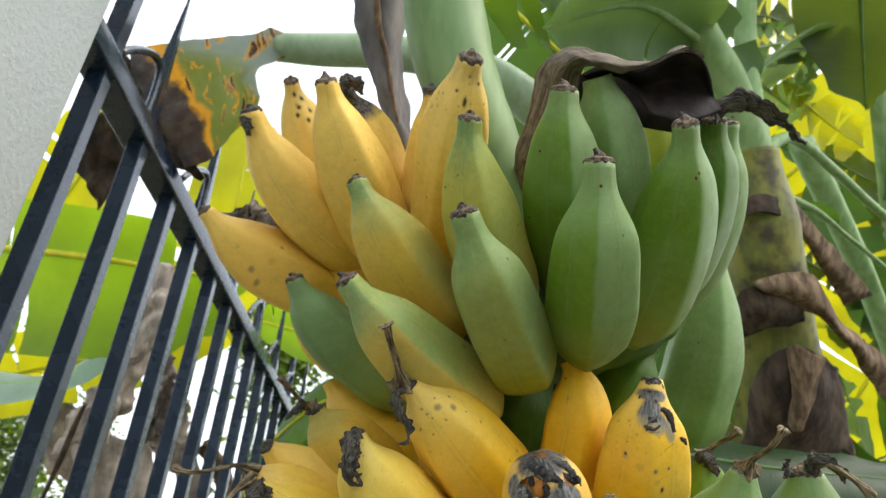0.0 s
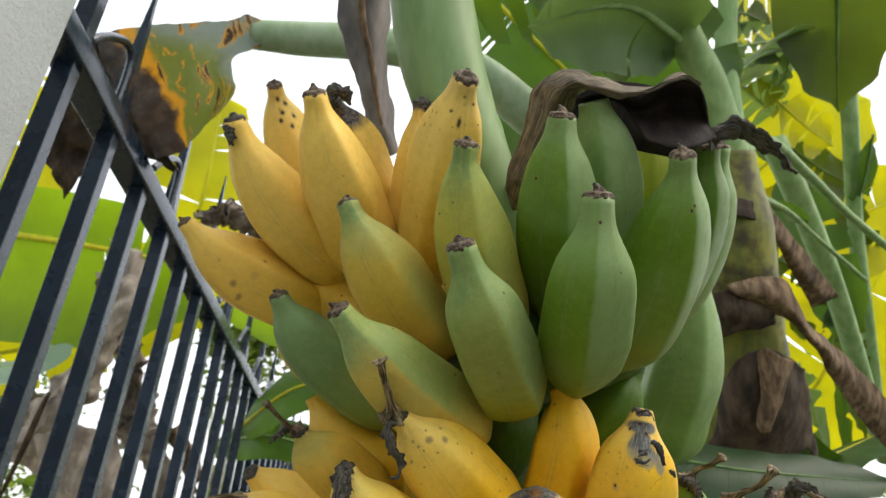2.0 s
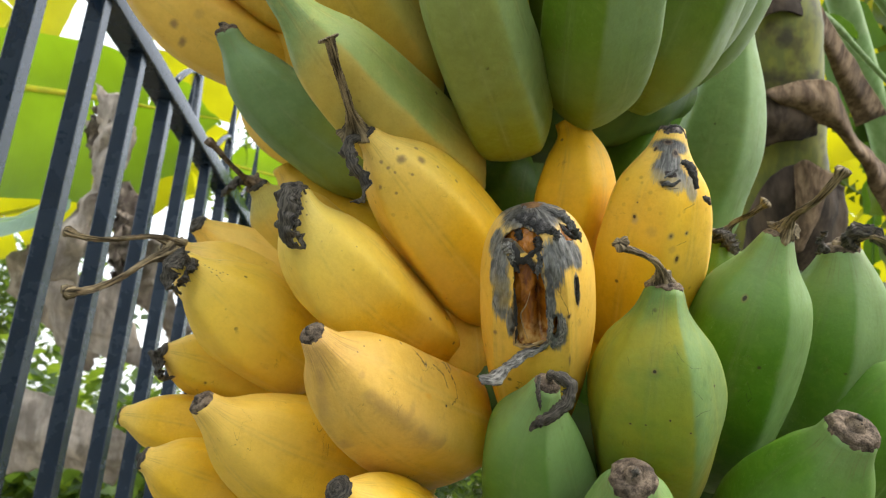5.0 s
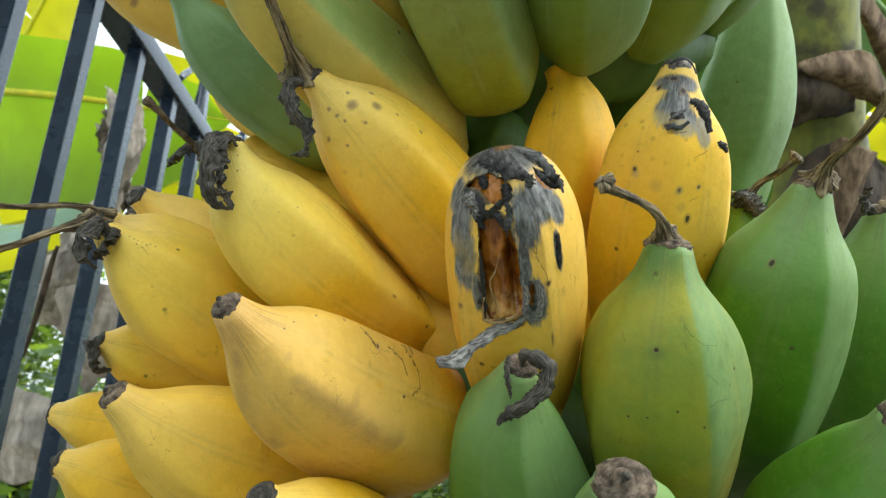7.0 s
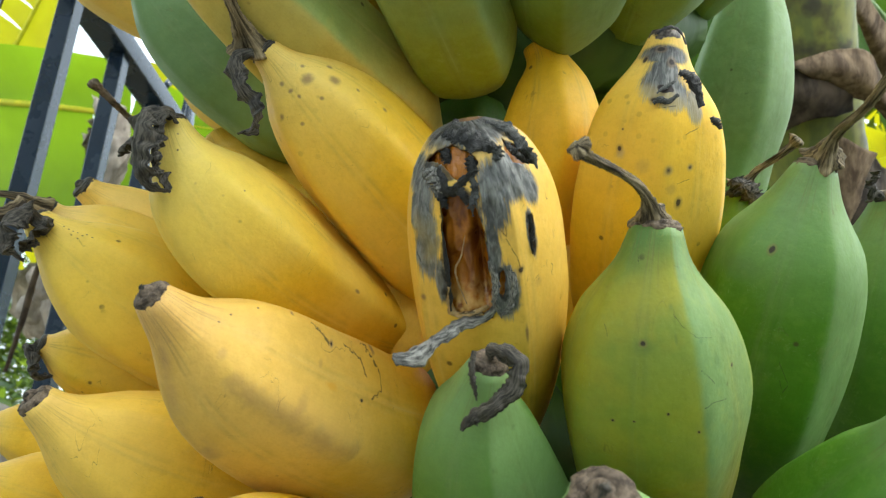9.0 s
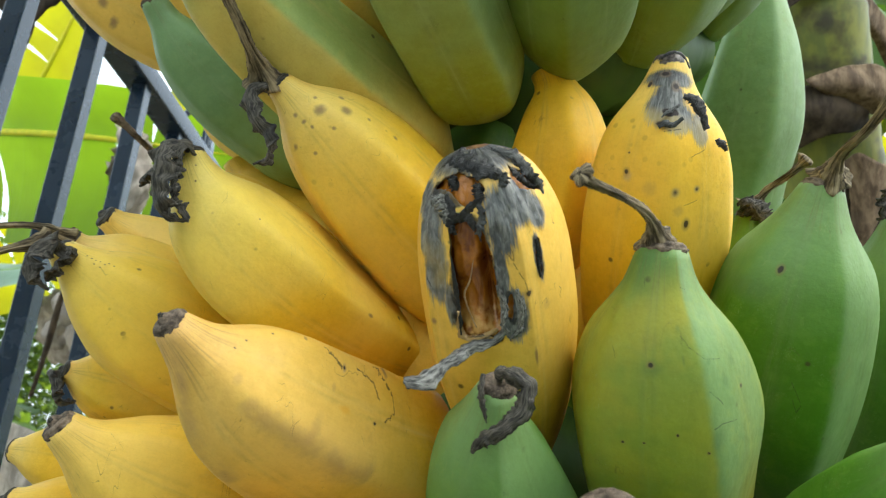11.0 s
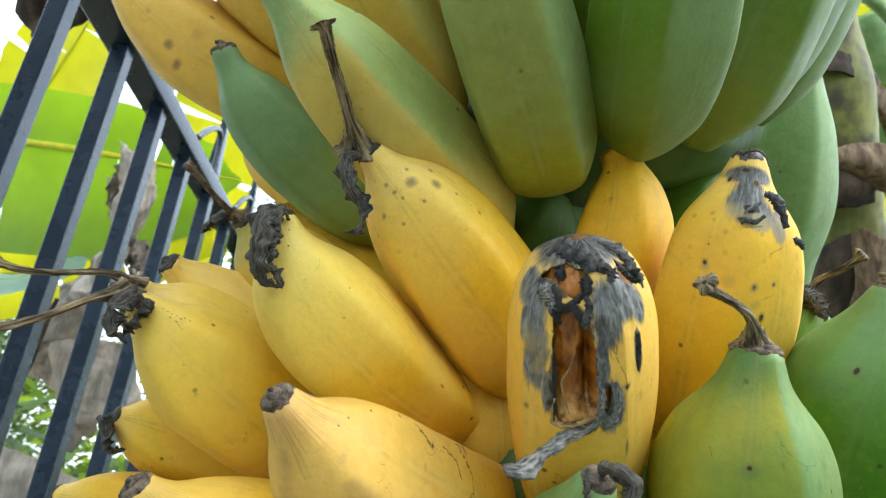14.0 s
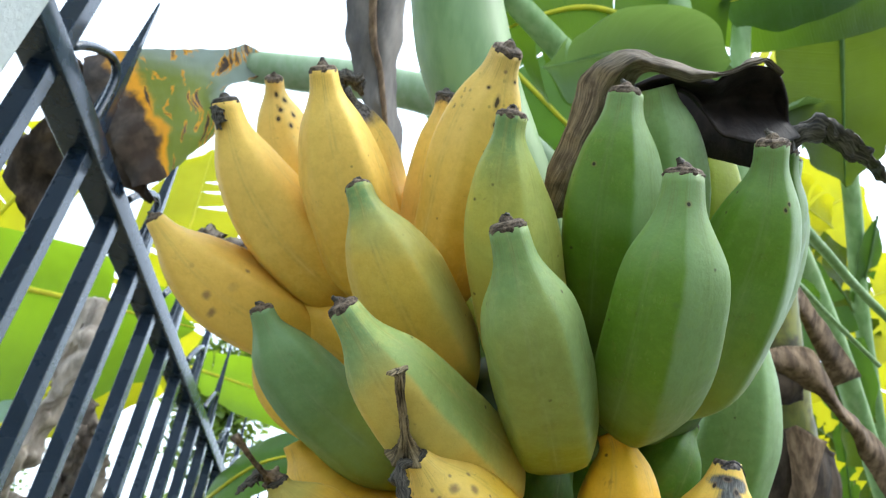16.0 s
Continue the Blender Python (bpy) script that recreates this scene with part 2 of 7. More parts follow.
def leaf_skin(name, front, glow, dry=0.0, through_share=0.5, burn=None):
    """Banana leaf blade. UV: x along the blade, y across it (0.5 on the midrib). glow: the colour of light that comes through."""
    n = Nodes(name)
    u, v = n.uv()
    obj = n.coords()
    wide, mid = n.noise(obj, 7.0, 3.0), n.noise(obj, 45.0, 5.0)
    slant = n.math("MULTIPLY_ADD", n.math("ABSOLUTE", n.math("SUBTRACT", v, 0.5)), 0.12, u)
    vein = n.math("ABSOLUTE", n.math("SINE", n.math("MULTIPLY", slant, 330.0)))
    vein2 = n.math("ABSOLUTE", n.math("SINE", n.math("MULTIPLY", slant, 71.0)))
    lines = n.math("MULTIPLY", n.step(vein, 0.0, 0.5, 1.0, 0.0), 0.35)
    lines = n.math("ADD", lines, n.math("MULTIPLY", n.step(vein2, 0.0, 0.25, 1.0, 0.0), 0.35))
    colour = n.mix(n.step(wide, 0.3, 0.7), front, tuple(c * 0.72 for c in front))
    light = n.mix(n.step(wide, 0.3, 0.7), glow, tuple(c * 0.8 for c in glow))
    colour = n.mix(n.math("MULTIPLY", lines, 0.5), colour, tuple(min(1.0, c * 1.5 + 0.01) for c in front))
    light = n.mix(n.math("MULTIPLY", lines, 0.4), light, tuple(c * 0.62 for c in glow))
    brown = n.mix(n.step(mid, 0.4, 0.6), (0.17, 0.12, 0.085), (0.34, 0.27, 0.20))
    if dry:
        worn = n.step(n.math("ADD", n.math("MULTIPLY", wide, 0.8), n.math("MULTIPLY", mid, 0.4)), 1.02 - 0.75 * dry, 1.12 - 0.75 * dry)
        colour, light = n.mix(worn, colour, brown), n.mix(worn, light, (0.10, 0.06, 0.03))
    if burn:
        slope = n.math("MULTIPLY_ADD", n.noise(obj, 26.0, 4.0), 0.20, n.math("MULTIPLY_ADD", v, -0.15, n.math("ADD", u, -0.10)))
        lane = n.add("CombineXYZ")
        n.put(n.math("MULTIPLY", slope, 9.0), lane.inputs[0])
        n.put(n.math("ADD", n.math("MULTIPLY", v, 1.6), n.math("MULTIPLY", u, 1.0)), lane.inputs[1])
        streak = n.noise(lane.outputs[0], 1.7, 3.0, 0.5, 0.2)
        dead_side = n.step(slope, burn, burn + 0.05, 1.0, 0.0)
        rim_side = n.step(slope, burn + 0.06, burn + 0.11, 1.0, 0.0)
        edge = n.math("MAXIMUM", rim_side, n.step(streak, 0.57, 0.60))
        core = n.math("MAXIMUM", dead_side, n.step(streak, 0.60, 0.64))
        grey = n.math("MULTIPLY", n.step(n.math("MULTIPLY_ADD", streak, 0.25, n.math("MULTIPLY_ADD", v, -1.2, u)), 0.05, 0.55), 0.9)
        colour = n.mix(grey, colour, (0.30, 0.35, 0.33))
        light = n.mix(grey, light, (0.20, 0.24, 0.20))
        colour = n.mix(core, n.mix(edge, colour, (0.52, 0.25, 0.025)), n.mix(n.step(mid, 0.4, 0.62), (0.05, 0.036, 0.028), (0.15, 0.115, 0.085)))
        light = n.mix(core, n.mix(edge, light, (0.80, 0.36, 0.01)), (0.05, 0.032, 0.022))
    n.bump(n.math("ADD", lines, n.math("MULTIPLY", mid, 0.6)), 0.5, 0.002)
    n.finish(colour, 0.45, None, 0.4)
    thin = n.add("BsdfTranslucent")
    n.put(light, thin.inputs[0])
    both = n.add("MixShader")
    n.put(through_share, both.inputs[0])
    n.put(n.shader.outputs[0], both.inputs[1])
    n.put(thin.outputs[0], both.inputs[2])
    n.put(both.outputs[0], n.out.inputs["Surface"])
    return n.mat


def dry_skin(name, dark, light, fibre=(1, 1, 1), scale=60.0, rough=0.75, thin_share=0.0, space="Object", relief=0.002):
    n = Nodes(name)
    obj = n.coords(space, fibre)
    a, b = n.noise(obj, scale, 6.0, 0.65), n.noise(n.coords(), scale * 0.25 if space == "Object" else 120.0, 3.0)
    colour = n.mix(n.step(a, 0.35, 0.68), dark, light)
    colour = n.mix(n.math("MULTIPLY", n.step(b, 0.45, 0.7), 0.55), colour, tuple(c * 0.5 for c in dark))
    n.bump(a, 0.7, relief)
    n.finish(colour, rough, None, 0.25)
    if thin_share:
        thin = n.add("BsdfTranslucent")
        n.put(colour, thin.inputs[0])
        both = n.add("MixShader")
        n.put(thin_share, both.inputs[0])
        n.put(n.shader.outputs[0], both.inputs[1])
        n.put(thin.outputs[0], both.inputs[2])
        n.put(both.outputs[0], n.out.inputs["Surface"])
    return n.mat


def stalk_skin(name, body, shade, stain=(0.10, 0.07, 0.03), dirt=0.3):
    n = Nodes(name)
    obj = n.coords(scale=(1, 1, 0.18))
    a, b = n.noise(obj, 60.0, 5.0), n.noise(n.coords(), 14.0, 4.0)
    colour = n.mix(n.step(a, 0.35, 0.65), body, shade)
    colour = n.mix(n.math("MULTIPLY", n.step(b, 0.52, 0.68), dirt), colour, stain)
    n.bump(a, 0.25, 0.002)
    return n.finish(colour, 0.55, None, 0.3)


def plaster():
    n = Nodes("painted_plaster")
    obj = n.coords()
    a, b, c = n.noise(obj, 160.0, 6.0, 0.6), n.noise(obj, 4.0, 4.0), n.noise(obj, 900.0, 3.0)
    colour = n.mix(n.step(b, 0.3, 0.7), (0.41, 0.445, 0.45), (0.36, 0.395, 0.40))
    colour = n.mix(n.math("MULTIPLY", n.step(a, 0.55, 0.75), 0.25), colour, (0.24, 0.24, 0.22))
    n.bump(n.math("ADD", a, n.math("MULTIPLY", c, 0.4)), 0.6, 0.003)
    return n.finish(colour, 0.8, None, 0.3)


def painted_steel():
    n = Nodes("blue_black_painted_steel")
    obj = n.coords()
    a, b = n.noise(obj, 30.0, 4.0), n.noise(obj, 420.0, 3.0)
    colour = n.mix(n.step(a, 0.35, 0.7), (0.007, 0.015, 0.030), (0.010, 0.021, 0.040))
    colour = n.mix(n.math("MULTIPLY", n.step(b, 0.55, 0.7), 0.10), colour, (0.13, 0.12, 0.11))
    n.bump(b, 0.06, 0.001)
    for key, value in (("Coat Weight", 0.35), ("Coat Roughness", 0.14), ("Coat IOR", 1.5)):
        n.shader.inputs[key].default_value = value
    return n.finish(colour, n.step(a, 0.3, 0.7, 0.2, 0.32), None, 0.38)


def soil():
    n = Nodes("garden_soil")
    obj = n.coords()
    a, b = n.noise(obj, 3.0, 6.0), n.noise(obj, 40.0, 6.0)
    colour = n.mix(n.step(a, 0.35, 0.65), (0.26, 0.22, 0.16), (0.17, 0.18, 0.09))
    colour = n.mix(n.step(b, 0.5, 0.7), colour, (0.34, 0.29, 0.22))
    n.bump(b, 0.8, 0.03)
    return n.finish(colour, 0.9)


STEEL, PLASTER, SOIL = painted_steel(), plaster(), soil()
BROWN = dry_skin("withered_blossom", (0.042, 0.030, 0.020), (0.27, 0.205, 0.145), scale=330.0)
BLACK = dry_skin("blackened_blossom", (0.010, 0.009, 0.007), (0.135, 0.118, 0.092), (2.6, 4.0, 1.0), 3.0, 0.6, space="UV", relief=0.0007)
STRAW = dry_skin("withered_style", (0.026, 0.018, 0.011), (0.42, 0.33, 0.19), (9.0, 2.2, 1.0), 2.0, space="UV")
BRACT = dry_skin("withered_bract", (0.065, 0.050, 0.036), (0.31, 0.255, 0.180), (4.0, 14.0, 1.0), 2.4, space="UV")
BRACT_SHADE = dry_skin("shade_dark_bract", (0.010, 0.007, 0.006), (0.035, 0.024, 0.019), (1, 1, 0.35), 90.0)
DRY = dry_skin("dry_leaf", (0.17, 0.14, 0.12), (0.42, 0.36, 0.30), (1, 1, 0.2), 80.0, 0.8, 0.25)
DRY_GREY = dry_skin("grey_dry_leaf", (0.33, 0.285, 0.24), (0.62, 0.55, 0.475), (1, 1, 0.3), 40.0, 0.8, 0.42)
DRY_DARK = dry_skin("dark_dry_leaf", (0.026, 0.018, 0.012), (0.105, 0.073, 0.047), (1, 1, 0.3), 45.0, 0.8, 0.08)
PEDUNCLE = stalk_skin("pale_green_stalk", (0.165, 0.255, 0.095), (0.115, 0.195, 0.065), dirt=0.12)
CROWN = stalk_skin("shade_darkened_cushion", (0.060, 0.110, 0.018), (0.036, 0.075, 0.012), dirt=0.4)
PETIOLE = stalk_skin("leaf_stalk", (0.26, 0.38, 0.16), (0.18, 0.30, 0.10), dirt=0.15)
DRY_SLATE = dry_skin("slate_dry_leaf", (0.10, 0.092, 0.092), (0.25, 0.225, 0.205), (1, 1, 0.25), 26.0, 0.7, 0.15)
# leaf-stalk green again, paled to put the haze into its colour
PALE_STALK = stalk_skin("haze_paled_stalk", (0.34, 0.44, 0.29), (0.26, 0.37, 0.21), dirt=0.08)
MIDRIB = stalk_skin("yellow_midrib", (0.62, 0.56, 0.02), (0.48, 0.48, 0.02), dirt=0.1)
TRUNK = stalk_skin("banana_trunk", (0.20, 0.20, 0.03), (0.12, 0.135, 0.03), (0.035, 0.024, 0.015), 0.85)
# one leaf from lit to dark; sun and shade sit in the colours
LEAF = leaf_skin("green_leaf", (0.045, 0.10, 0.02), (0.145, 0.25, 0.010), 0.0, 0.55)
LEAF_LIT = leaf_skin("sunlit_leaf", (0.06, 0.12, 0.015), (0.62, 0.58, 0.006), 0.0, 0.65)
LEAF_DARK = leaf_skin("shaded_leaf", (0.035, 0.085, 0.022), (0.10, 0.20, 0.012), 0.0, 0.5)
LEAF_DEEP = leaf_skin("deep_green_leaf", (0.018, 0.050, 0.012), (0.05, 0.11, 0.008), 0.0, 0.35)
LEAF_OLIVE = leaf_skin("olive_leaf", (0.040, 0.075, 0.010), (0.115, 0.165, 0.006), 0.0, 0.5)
LEAF_RIB = stalk_skin("green_midrib", (0.10, 0.19, 0.05), (0.07, 0.14, 0.03), dirt=0.1)
LEAF_MID = leaf_skin("soft_green_leaf", (0.12, 0.20, 0.09), (0.22, 0.34, 0.06), 0.0, 0.4)
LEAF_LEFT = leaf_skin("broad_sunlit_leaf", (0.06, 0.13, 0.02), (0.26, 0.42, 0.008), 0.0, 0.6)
DRY_BROWN = dry_skin("brown_dry_leaf", (0.085, 0.052, 0.028), (0.30, 0.205, 0.12), (1, 1, 0.2), 90.0, 0.75, 0.15)
LEAF_PALE = leaf_skin("pale_leaf_underside", (0.24, 0.36, 0.28), (0.34, 0.46, 0.24), 0.0, 0.3)
LEAF_BURNT = leaf_skin("scorched_leaf", (0.13, 0.17, 0.06), (0.24, 0.27, 0.03), 0.0, 0.45, 0.08)


# ---- mesh tools ----
def part(name, bm, material, parent, label="", smooth=True):
    """Links a bmesh, whose places are in world metres, as one mesh under parent."""
    mesh = bpy.data.meshes.new(name)
    for face in bm.faces:
        face.smooth = smooth
    bm.to_mesh(mesh)
    bm.free()
    for one in material if isinstance(material, (list, tuple)) else (material,):
        mesh.materials.append(one)
    ob = new(name, mesh)
    if parent:
        ob.parent = parent
        top = parent
        at = Vector()
        while top:
            at += top.location
            top = top.parent
        mesh.transform(Matrix.Translation(-at))
    return tagged(ob, label)


def thing(name, place, label, category, group="", kind=""):
    ob = new(name)
    ob.location = place
    ob.empty_display_size = 0.05
    return tagged(ob, label, category, group, kind)


def spline(points, count):
    """Points on a smooth curve through the given ones."""
    pts = [Vector(p) for p in points]
    pts = [2 * pts[0] - pts[1], *pts, 2 * pts[-1] - pts[-2]]
    out = []
    spans = len(pts) - 3
    for k in range(count):
        x = k / (count - 1) * spans
        i = min(int(x), spans - 1)
        t = x - i
        a, b, c, d = pts[i : i + 4]
        out.append(0.5 * (2 * b + (c - a) * t + (2 * a - 5 * b + 4 * c - d) * t * t + (3 * b - a - 3 * c + d) * t * t * t))
    return out


def blend(table, x):
    """Smooth value at x from rows of (x, value)."""
    for (a, va), (b, vb) in zip(table, table[1:]):
        if x <= b:
            t = max(0.0, (x - a) / (b - a))
            t = t * t * (3 - 2 * t)
            return va + (vb - va) * t
    return table[-1][1]


def glide(table, x):
    """Like blend, but with slopes that carry on through the rows, so that a profile has no steps."""
    n = len(table)
    slopes = []
    for i in range(n):
        a, b = table[max(i - 1, 0)], table[min(i + 1, n - 1)]
        slopes.append((b[1] - a[1]) / max(b[0] - a[0], 1e-6))
    for i in range(n - 1):
        (a, va), (b, vb) = table[i], table[i + 1]
        if x <= b or i == n - 2:
            h = b - a
            t = min(1.0, max(0.0, (x - a) / h))
            return (2 * t**3 - 3 * t * t + 1) * va + (t**3 - 2 * t * t + t) * h * slopes[i] + (3 * t * t - 2 * t**3) * vb + (t**3 - t * t) * h * slopes[i + 1]


def frames_along(path, towards):
    """Tangent, outward and sideways axes along a path; outwards faces the place given at the middle and turns as little as it can."""
    count = len(path)
    tangents = [(path[min(k + 1, count - 1)] - path[max(k - 1, 0)]).normalized() for k in range(count)]
    half = count // 2
    first = Vector(towards) - path[half]
    first = (first - tangents[half] * first.dot(tangents[half])).normalized()
    outs = [None] * count
    outs[half] = first
    for k in list(range(half + 1, count)) + list(range(half - 1, -1, -1)):
        last = outs[k - 1 if k > half else k + 1]
        outs[k] = (last - tangents[k] * last.dot(tangents[k])).normalized()
    return [(t, o, o.cross(t).normalized()) for t, o in zip(tangents, outs)]


def lathe(bm, path, axes, radius, sides, uv=True, caps=True, roll=0.0):
    """A skin of rings round a path. radius(s, angle) gives metres; s runs from 0 to 1."""
    rings = []
    count = len(path)
    for k, (p, (t, out, side)) in enumerate(zip(path, axes)):
        s = k / (count - 1)
        ring = []
        for j in range(sides):
            a = 2 * math.pi * (j / sides) - math.pi
            ring.append(bm.verts.new(p + (out * math.cos(a) + side * math.sin(a)) * radius(s, a)))
        rings.append(ring)
    layer = bm.loops.layers.uv.verify() if uv else None
    for k in range(count - 1):
        for j in range(sides):
            face = bm.faces.new((rings[k][j], rings[k][(j + 1) % sides], rings[k + 1][(j + 1) % sides], rings[k + 1][j]))
            if layer:
                for loop, (dj, dk) in zip(face.loops, ((0, 0), (1, 0), (1, 1), (0, 1))):
                    loop[layer].uv = ((j + dj) / sides - roll / 360.0, (k + dk) / (count - 1))
    if caps:
        for ring in (rings[0], rings[-1]):
            face = bm.faces.new(ring if ring is rings[-1] else ring[::-1])
            if layer:
                for loop in face.loops:
                    loop[layer].uv = (0.5, 0.0 if ring is rings[0] else 1.0)
    return rings


def tube(points, radii, sides=10, count=24, wobble=0.0, seed=0, flat=1.0, flute=0.0):
    """A rounded rod through points; radii is one number or rows of (s, metres)."""
    rng = random.Random(seed)
    path = spline(points, count)
    table = radii if isinstance(radii, (list, tuple)) else [(0, radii), (1, radii)]
    lumps = [[1 + wobble * rng.uniform(-1, 1) for _ in range(sides)] for _ in range(count)]
    bm = bmesh.new()

    def radius(s, a):
        k = min(count - 1, round(s * (count - 1)))
        j = round((a + math.pi) / (2 * math.pi) * sides) % sides
        r = blend(table, s) * lumps[k][j]
        r *= 1 + flute * (math.cos(3 * a + s * 11 + seed) + 0.7 * math.cos(6 * a - s * 7))
        return r * (1.0 if flat == 1.0 else math.hypot(math.cos(a), flat * math.sin(a)))

    lathe(bm, path, frames_along(path, path[count // 2] + Vector((0.01, -1, 0.02))), radius, sides)
    bmesh.ops.recalc_face_normals(bm, faces=bm.faces)
    return bm


def box(low, high, bevel=0.0):
    bm = bmesh.new()
    bmesh.ops.create_cube(bm, size=1.0)
    low, high = Vector(low), Vector(high)
    for v in bm.verts:
        v.co = Vector([(low[i] + high[i]) / 2 + v.co[i] * (high[i] - low[i]) for i in range(3)])
    if bevel:
        bmesh.ops.bevel(bm, geom=bm.edges[:], offset=bevel, segments=2, affect="EDGES", profile=0.6)
    return bm


def thicken(bm, thickness):
    """Gives an open sheet a back and edges, a fixed step behind each vertex."""
    bm.normal_update()
    layer = bm.loops.layers.uv.verify()
    faces = bm.faces[:]
    rim = [e for e in bm.edges if e.is_boundary]
    back = {v: bm.verts.new(v.co - v.normal * thickness) for v in bm.verts[:]}
    for f in faces:
        g = bm.faces.new([back[v] for v in reversed(f.verts)])
        for a, b in zip(g.loops, reversed(f.loops)):
            a[layer].uv = b[layer].uv
    for e in rim:
        loop = e.link_loops[0]
        a, b = loop.vert, loop.link_loop_next.vert
        g = bm.faces.new((b, a, back[a], back[b]))
        for l in g.loops:
            l[layer].uv = loop[layer].uv


def sheet(rows, thickness=0.0015, crumple=0.0, seed=0, fine=26):
    """A thin crumpled sheet lofted through rows of points (each row has as many); rows and columns are smoothed."""
    off = Vector((seed * 3.1, seed * 1.7, seed * 0.9))
    across = [spline(row, fine) for row in rows]
    grid = [spline([row[j] for row in across], fine) for j in range(fine)]
    bm = bmesh.new()
    layer = bm.loops.layers.uv.verify()
    verts = []
    for j, column in enumerate(grid):
        line = []
        for p in column:
            shift = noise.noise_vector(p * 28 + off) * crumple + noise.noise_vector(p * 95 + off) * crumple * 0.35
            line.append(bm.verts.new(p + shift))
        verts.append(line)
    for j in range(fine - 1):
        for i in range(fine - 1):
            face = bm.faces.new((verts[j][i], verts[j + 1][i], verts[j + 1][i + 1], verts[j][i + 1]))
            for loop, (a, b) in zip(face.loops, ((j, i), (j + 1, i), (j + 1, i + 1), (j, i + 1))):
                loop[layer].uv = (a / (fine - 1), b / (fine - 1))
    bmesh.ops.recalc_face_normals(bm, faces=bm.faces)
    if thickness:
        thicken(bm, thickness)
    return bm


def ribbon(points, widths, turn=0.0, crumple=0.0, seed=0, count=26, across=5, thickness=0.0008, face=(0.0, -1.0, 0.1), ragged=0.0, curl=0.9, grain=1.0, ruffle=0.0):
    """A dried strip along points, twisting by turn degrees on the way; widths are rows of (s, metres)."""
    path = spline(points, count)
    axes = frames_along(path, path[count // 2] + Vector(face))
    off = Vector((seed * 2.3, seed * 0.7, seed * 1.9))
    bm = bmesh.new()
    layer = bm.loops.layers.uv.verify()
    rows = []
    for k, (p, (t, out, side)) in enumerate(zip(path, axes)):
        s = k / (count - 1)
        a = radians(turn) * s
        way = side * math.cos(a) + out * math.sin(a)
        bend = out * math.cos(a) - side * math.sin(a)
        w = blend(widths, s)
        row = []
        for j in range(across):
            x = j / (across - 1) - 0.5
            wide = w * (1 + ragged * noise.noise(Vector((s * 9 + seed, 3.0 if x > 0 else 8.0, 0.0))) + ragged * 0.6 * noise.noise(Vector((s * 31 + seed, 3.0 if x > 0 else 8.0, 0.0))))
            q = p + way * (x * wide) - bend * (x * x * w * curl)
            if ruffle:
                edge = 3.0 if x > 0 else 8.0
                q += bend * (4 * x * x * w * ruffle * (noise.noise(Vector((s * 7 + seed, edge, 2.0))) + 0.7 * noise.noise(Vector((s * 18 + seed, edge, 5.0)))))
                q += way * (0.3 * w * ruffle * noise.noise(Vector((s * 11 + seed, 1.0, 4.0))))
            q += noise.noise_vector(q * 60 * grain + off) * crumple + noise.noise_vector(q * 170 * grain + off) * crumple * 0.6 + noise.noise_vector(q * 420 * grain + off) * crumple * 0.35
            row.append(bm.verts.new(q))
        rows.append(row)
    for k in range(count - 1):
        for j in range(across - 1):
            f = bm.faces.new((rows[k][j], rows[k][j + 1], rows[k + 1][j + 1], rows[k + 1][j]))
            for loop, (a, b) in zip(f.loops, ((k, j), (k, j + 1), (k + 1, j + 1), (k + 1, j))):
                loop[layer].uv = (a / (count - 1), b / (across - 1))
    bmesh.ops.recalc_face_normals(bm, faces=bm.faces)
    if thickness:
        thicken(bm, thickness)
    return bm


# ---- kinds of things ----
def finger_path(tip, mid, base, count):
    t, m, b = Vector(tip), Vector(mid), Vector(base)
    c = 2 * m - (t + b) / 2
    return [(1 - s) ** 2 * t + 2 * s * (1 - s) * c + s * s * b for s in (k / (count - 1) for k in range(count))]


VIEWED_FROM = Vector((0.0, 0.03, 1.5))


GIRTH_AT = (0.0, 0.10, 0.25, 0.45, 0.65, 0.85, 1.0)


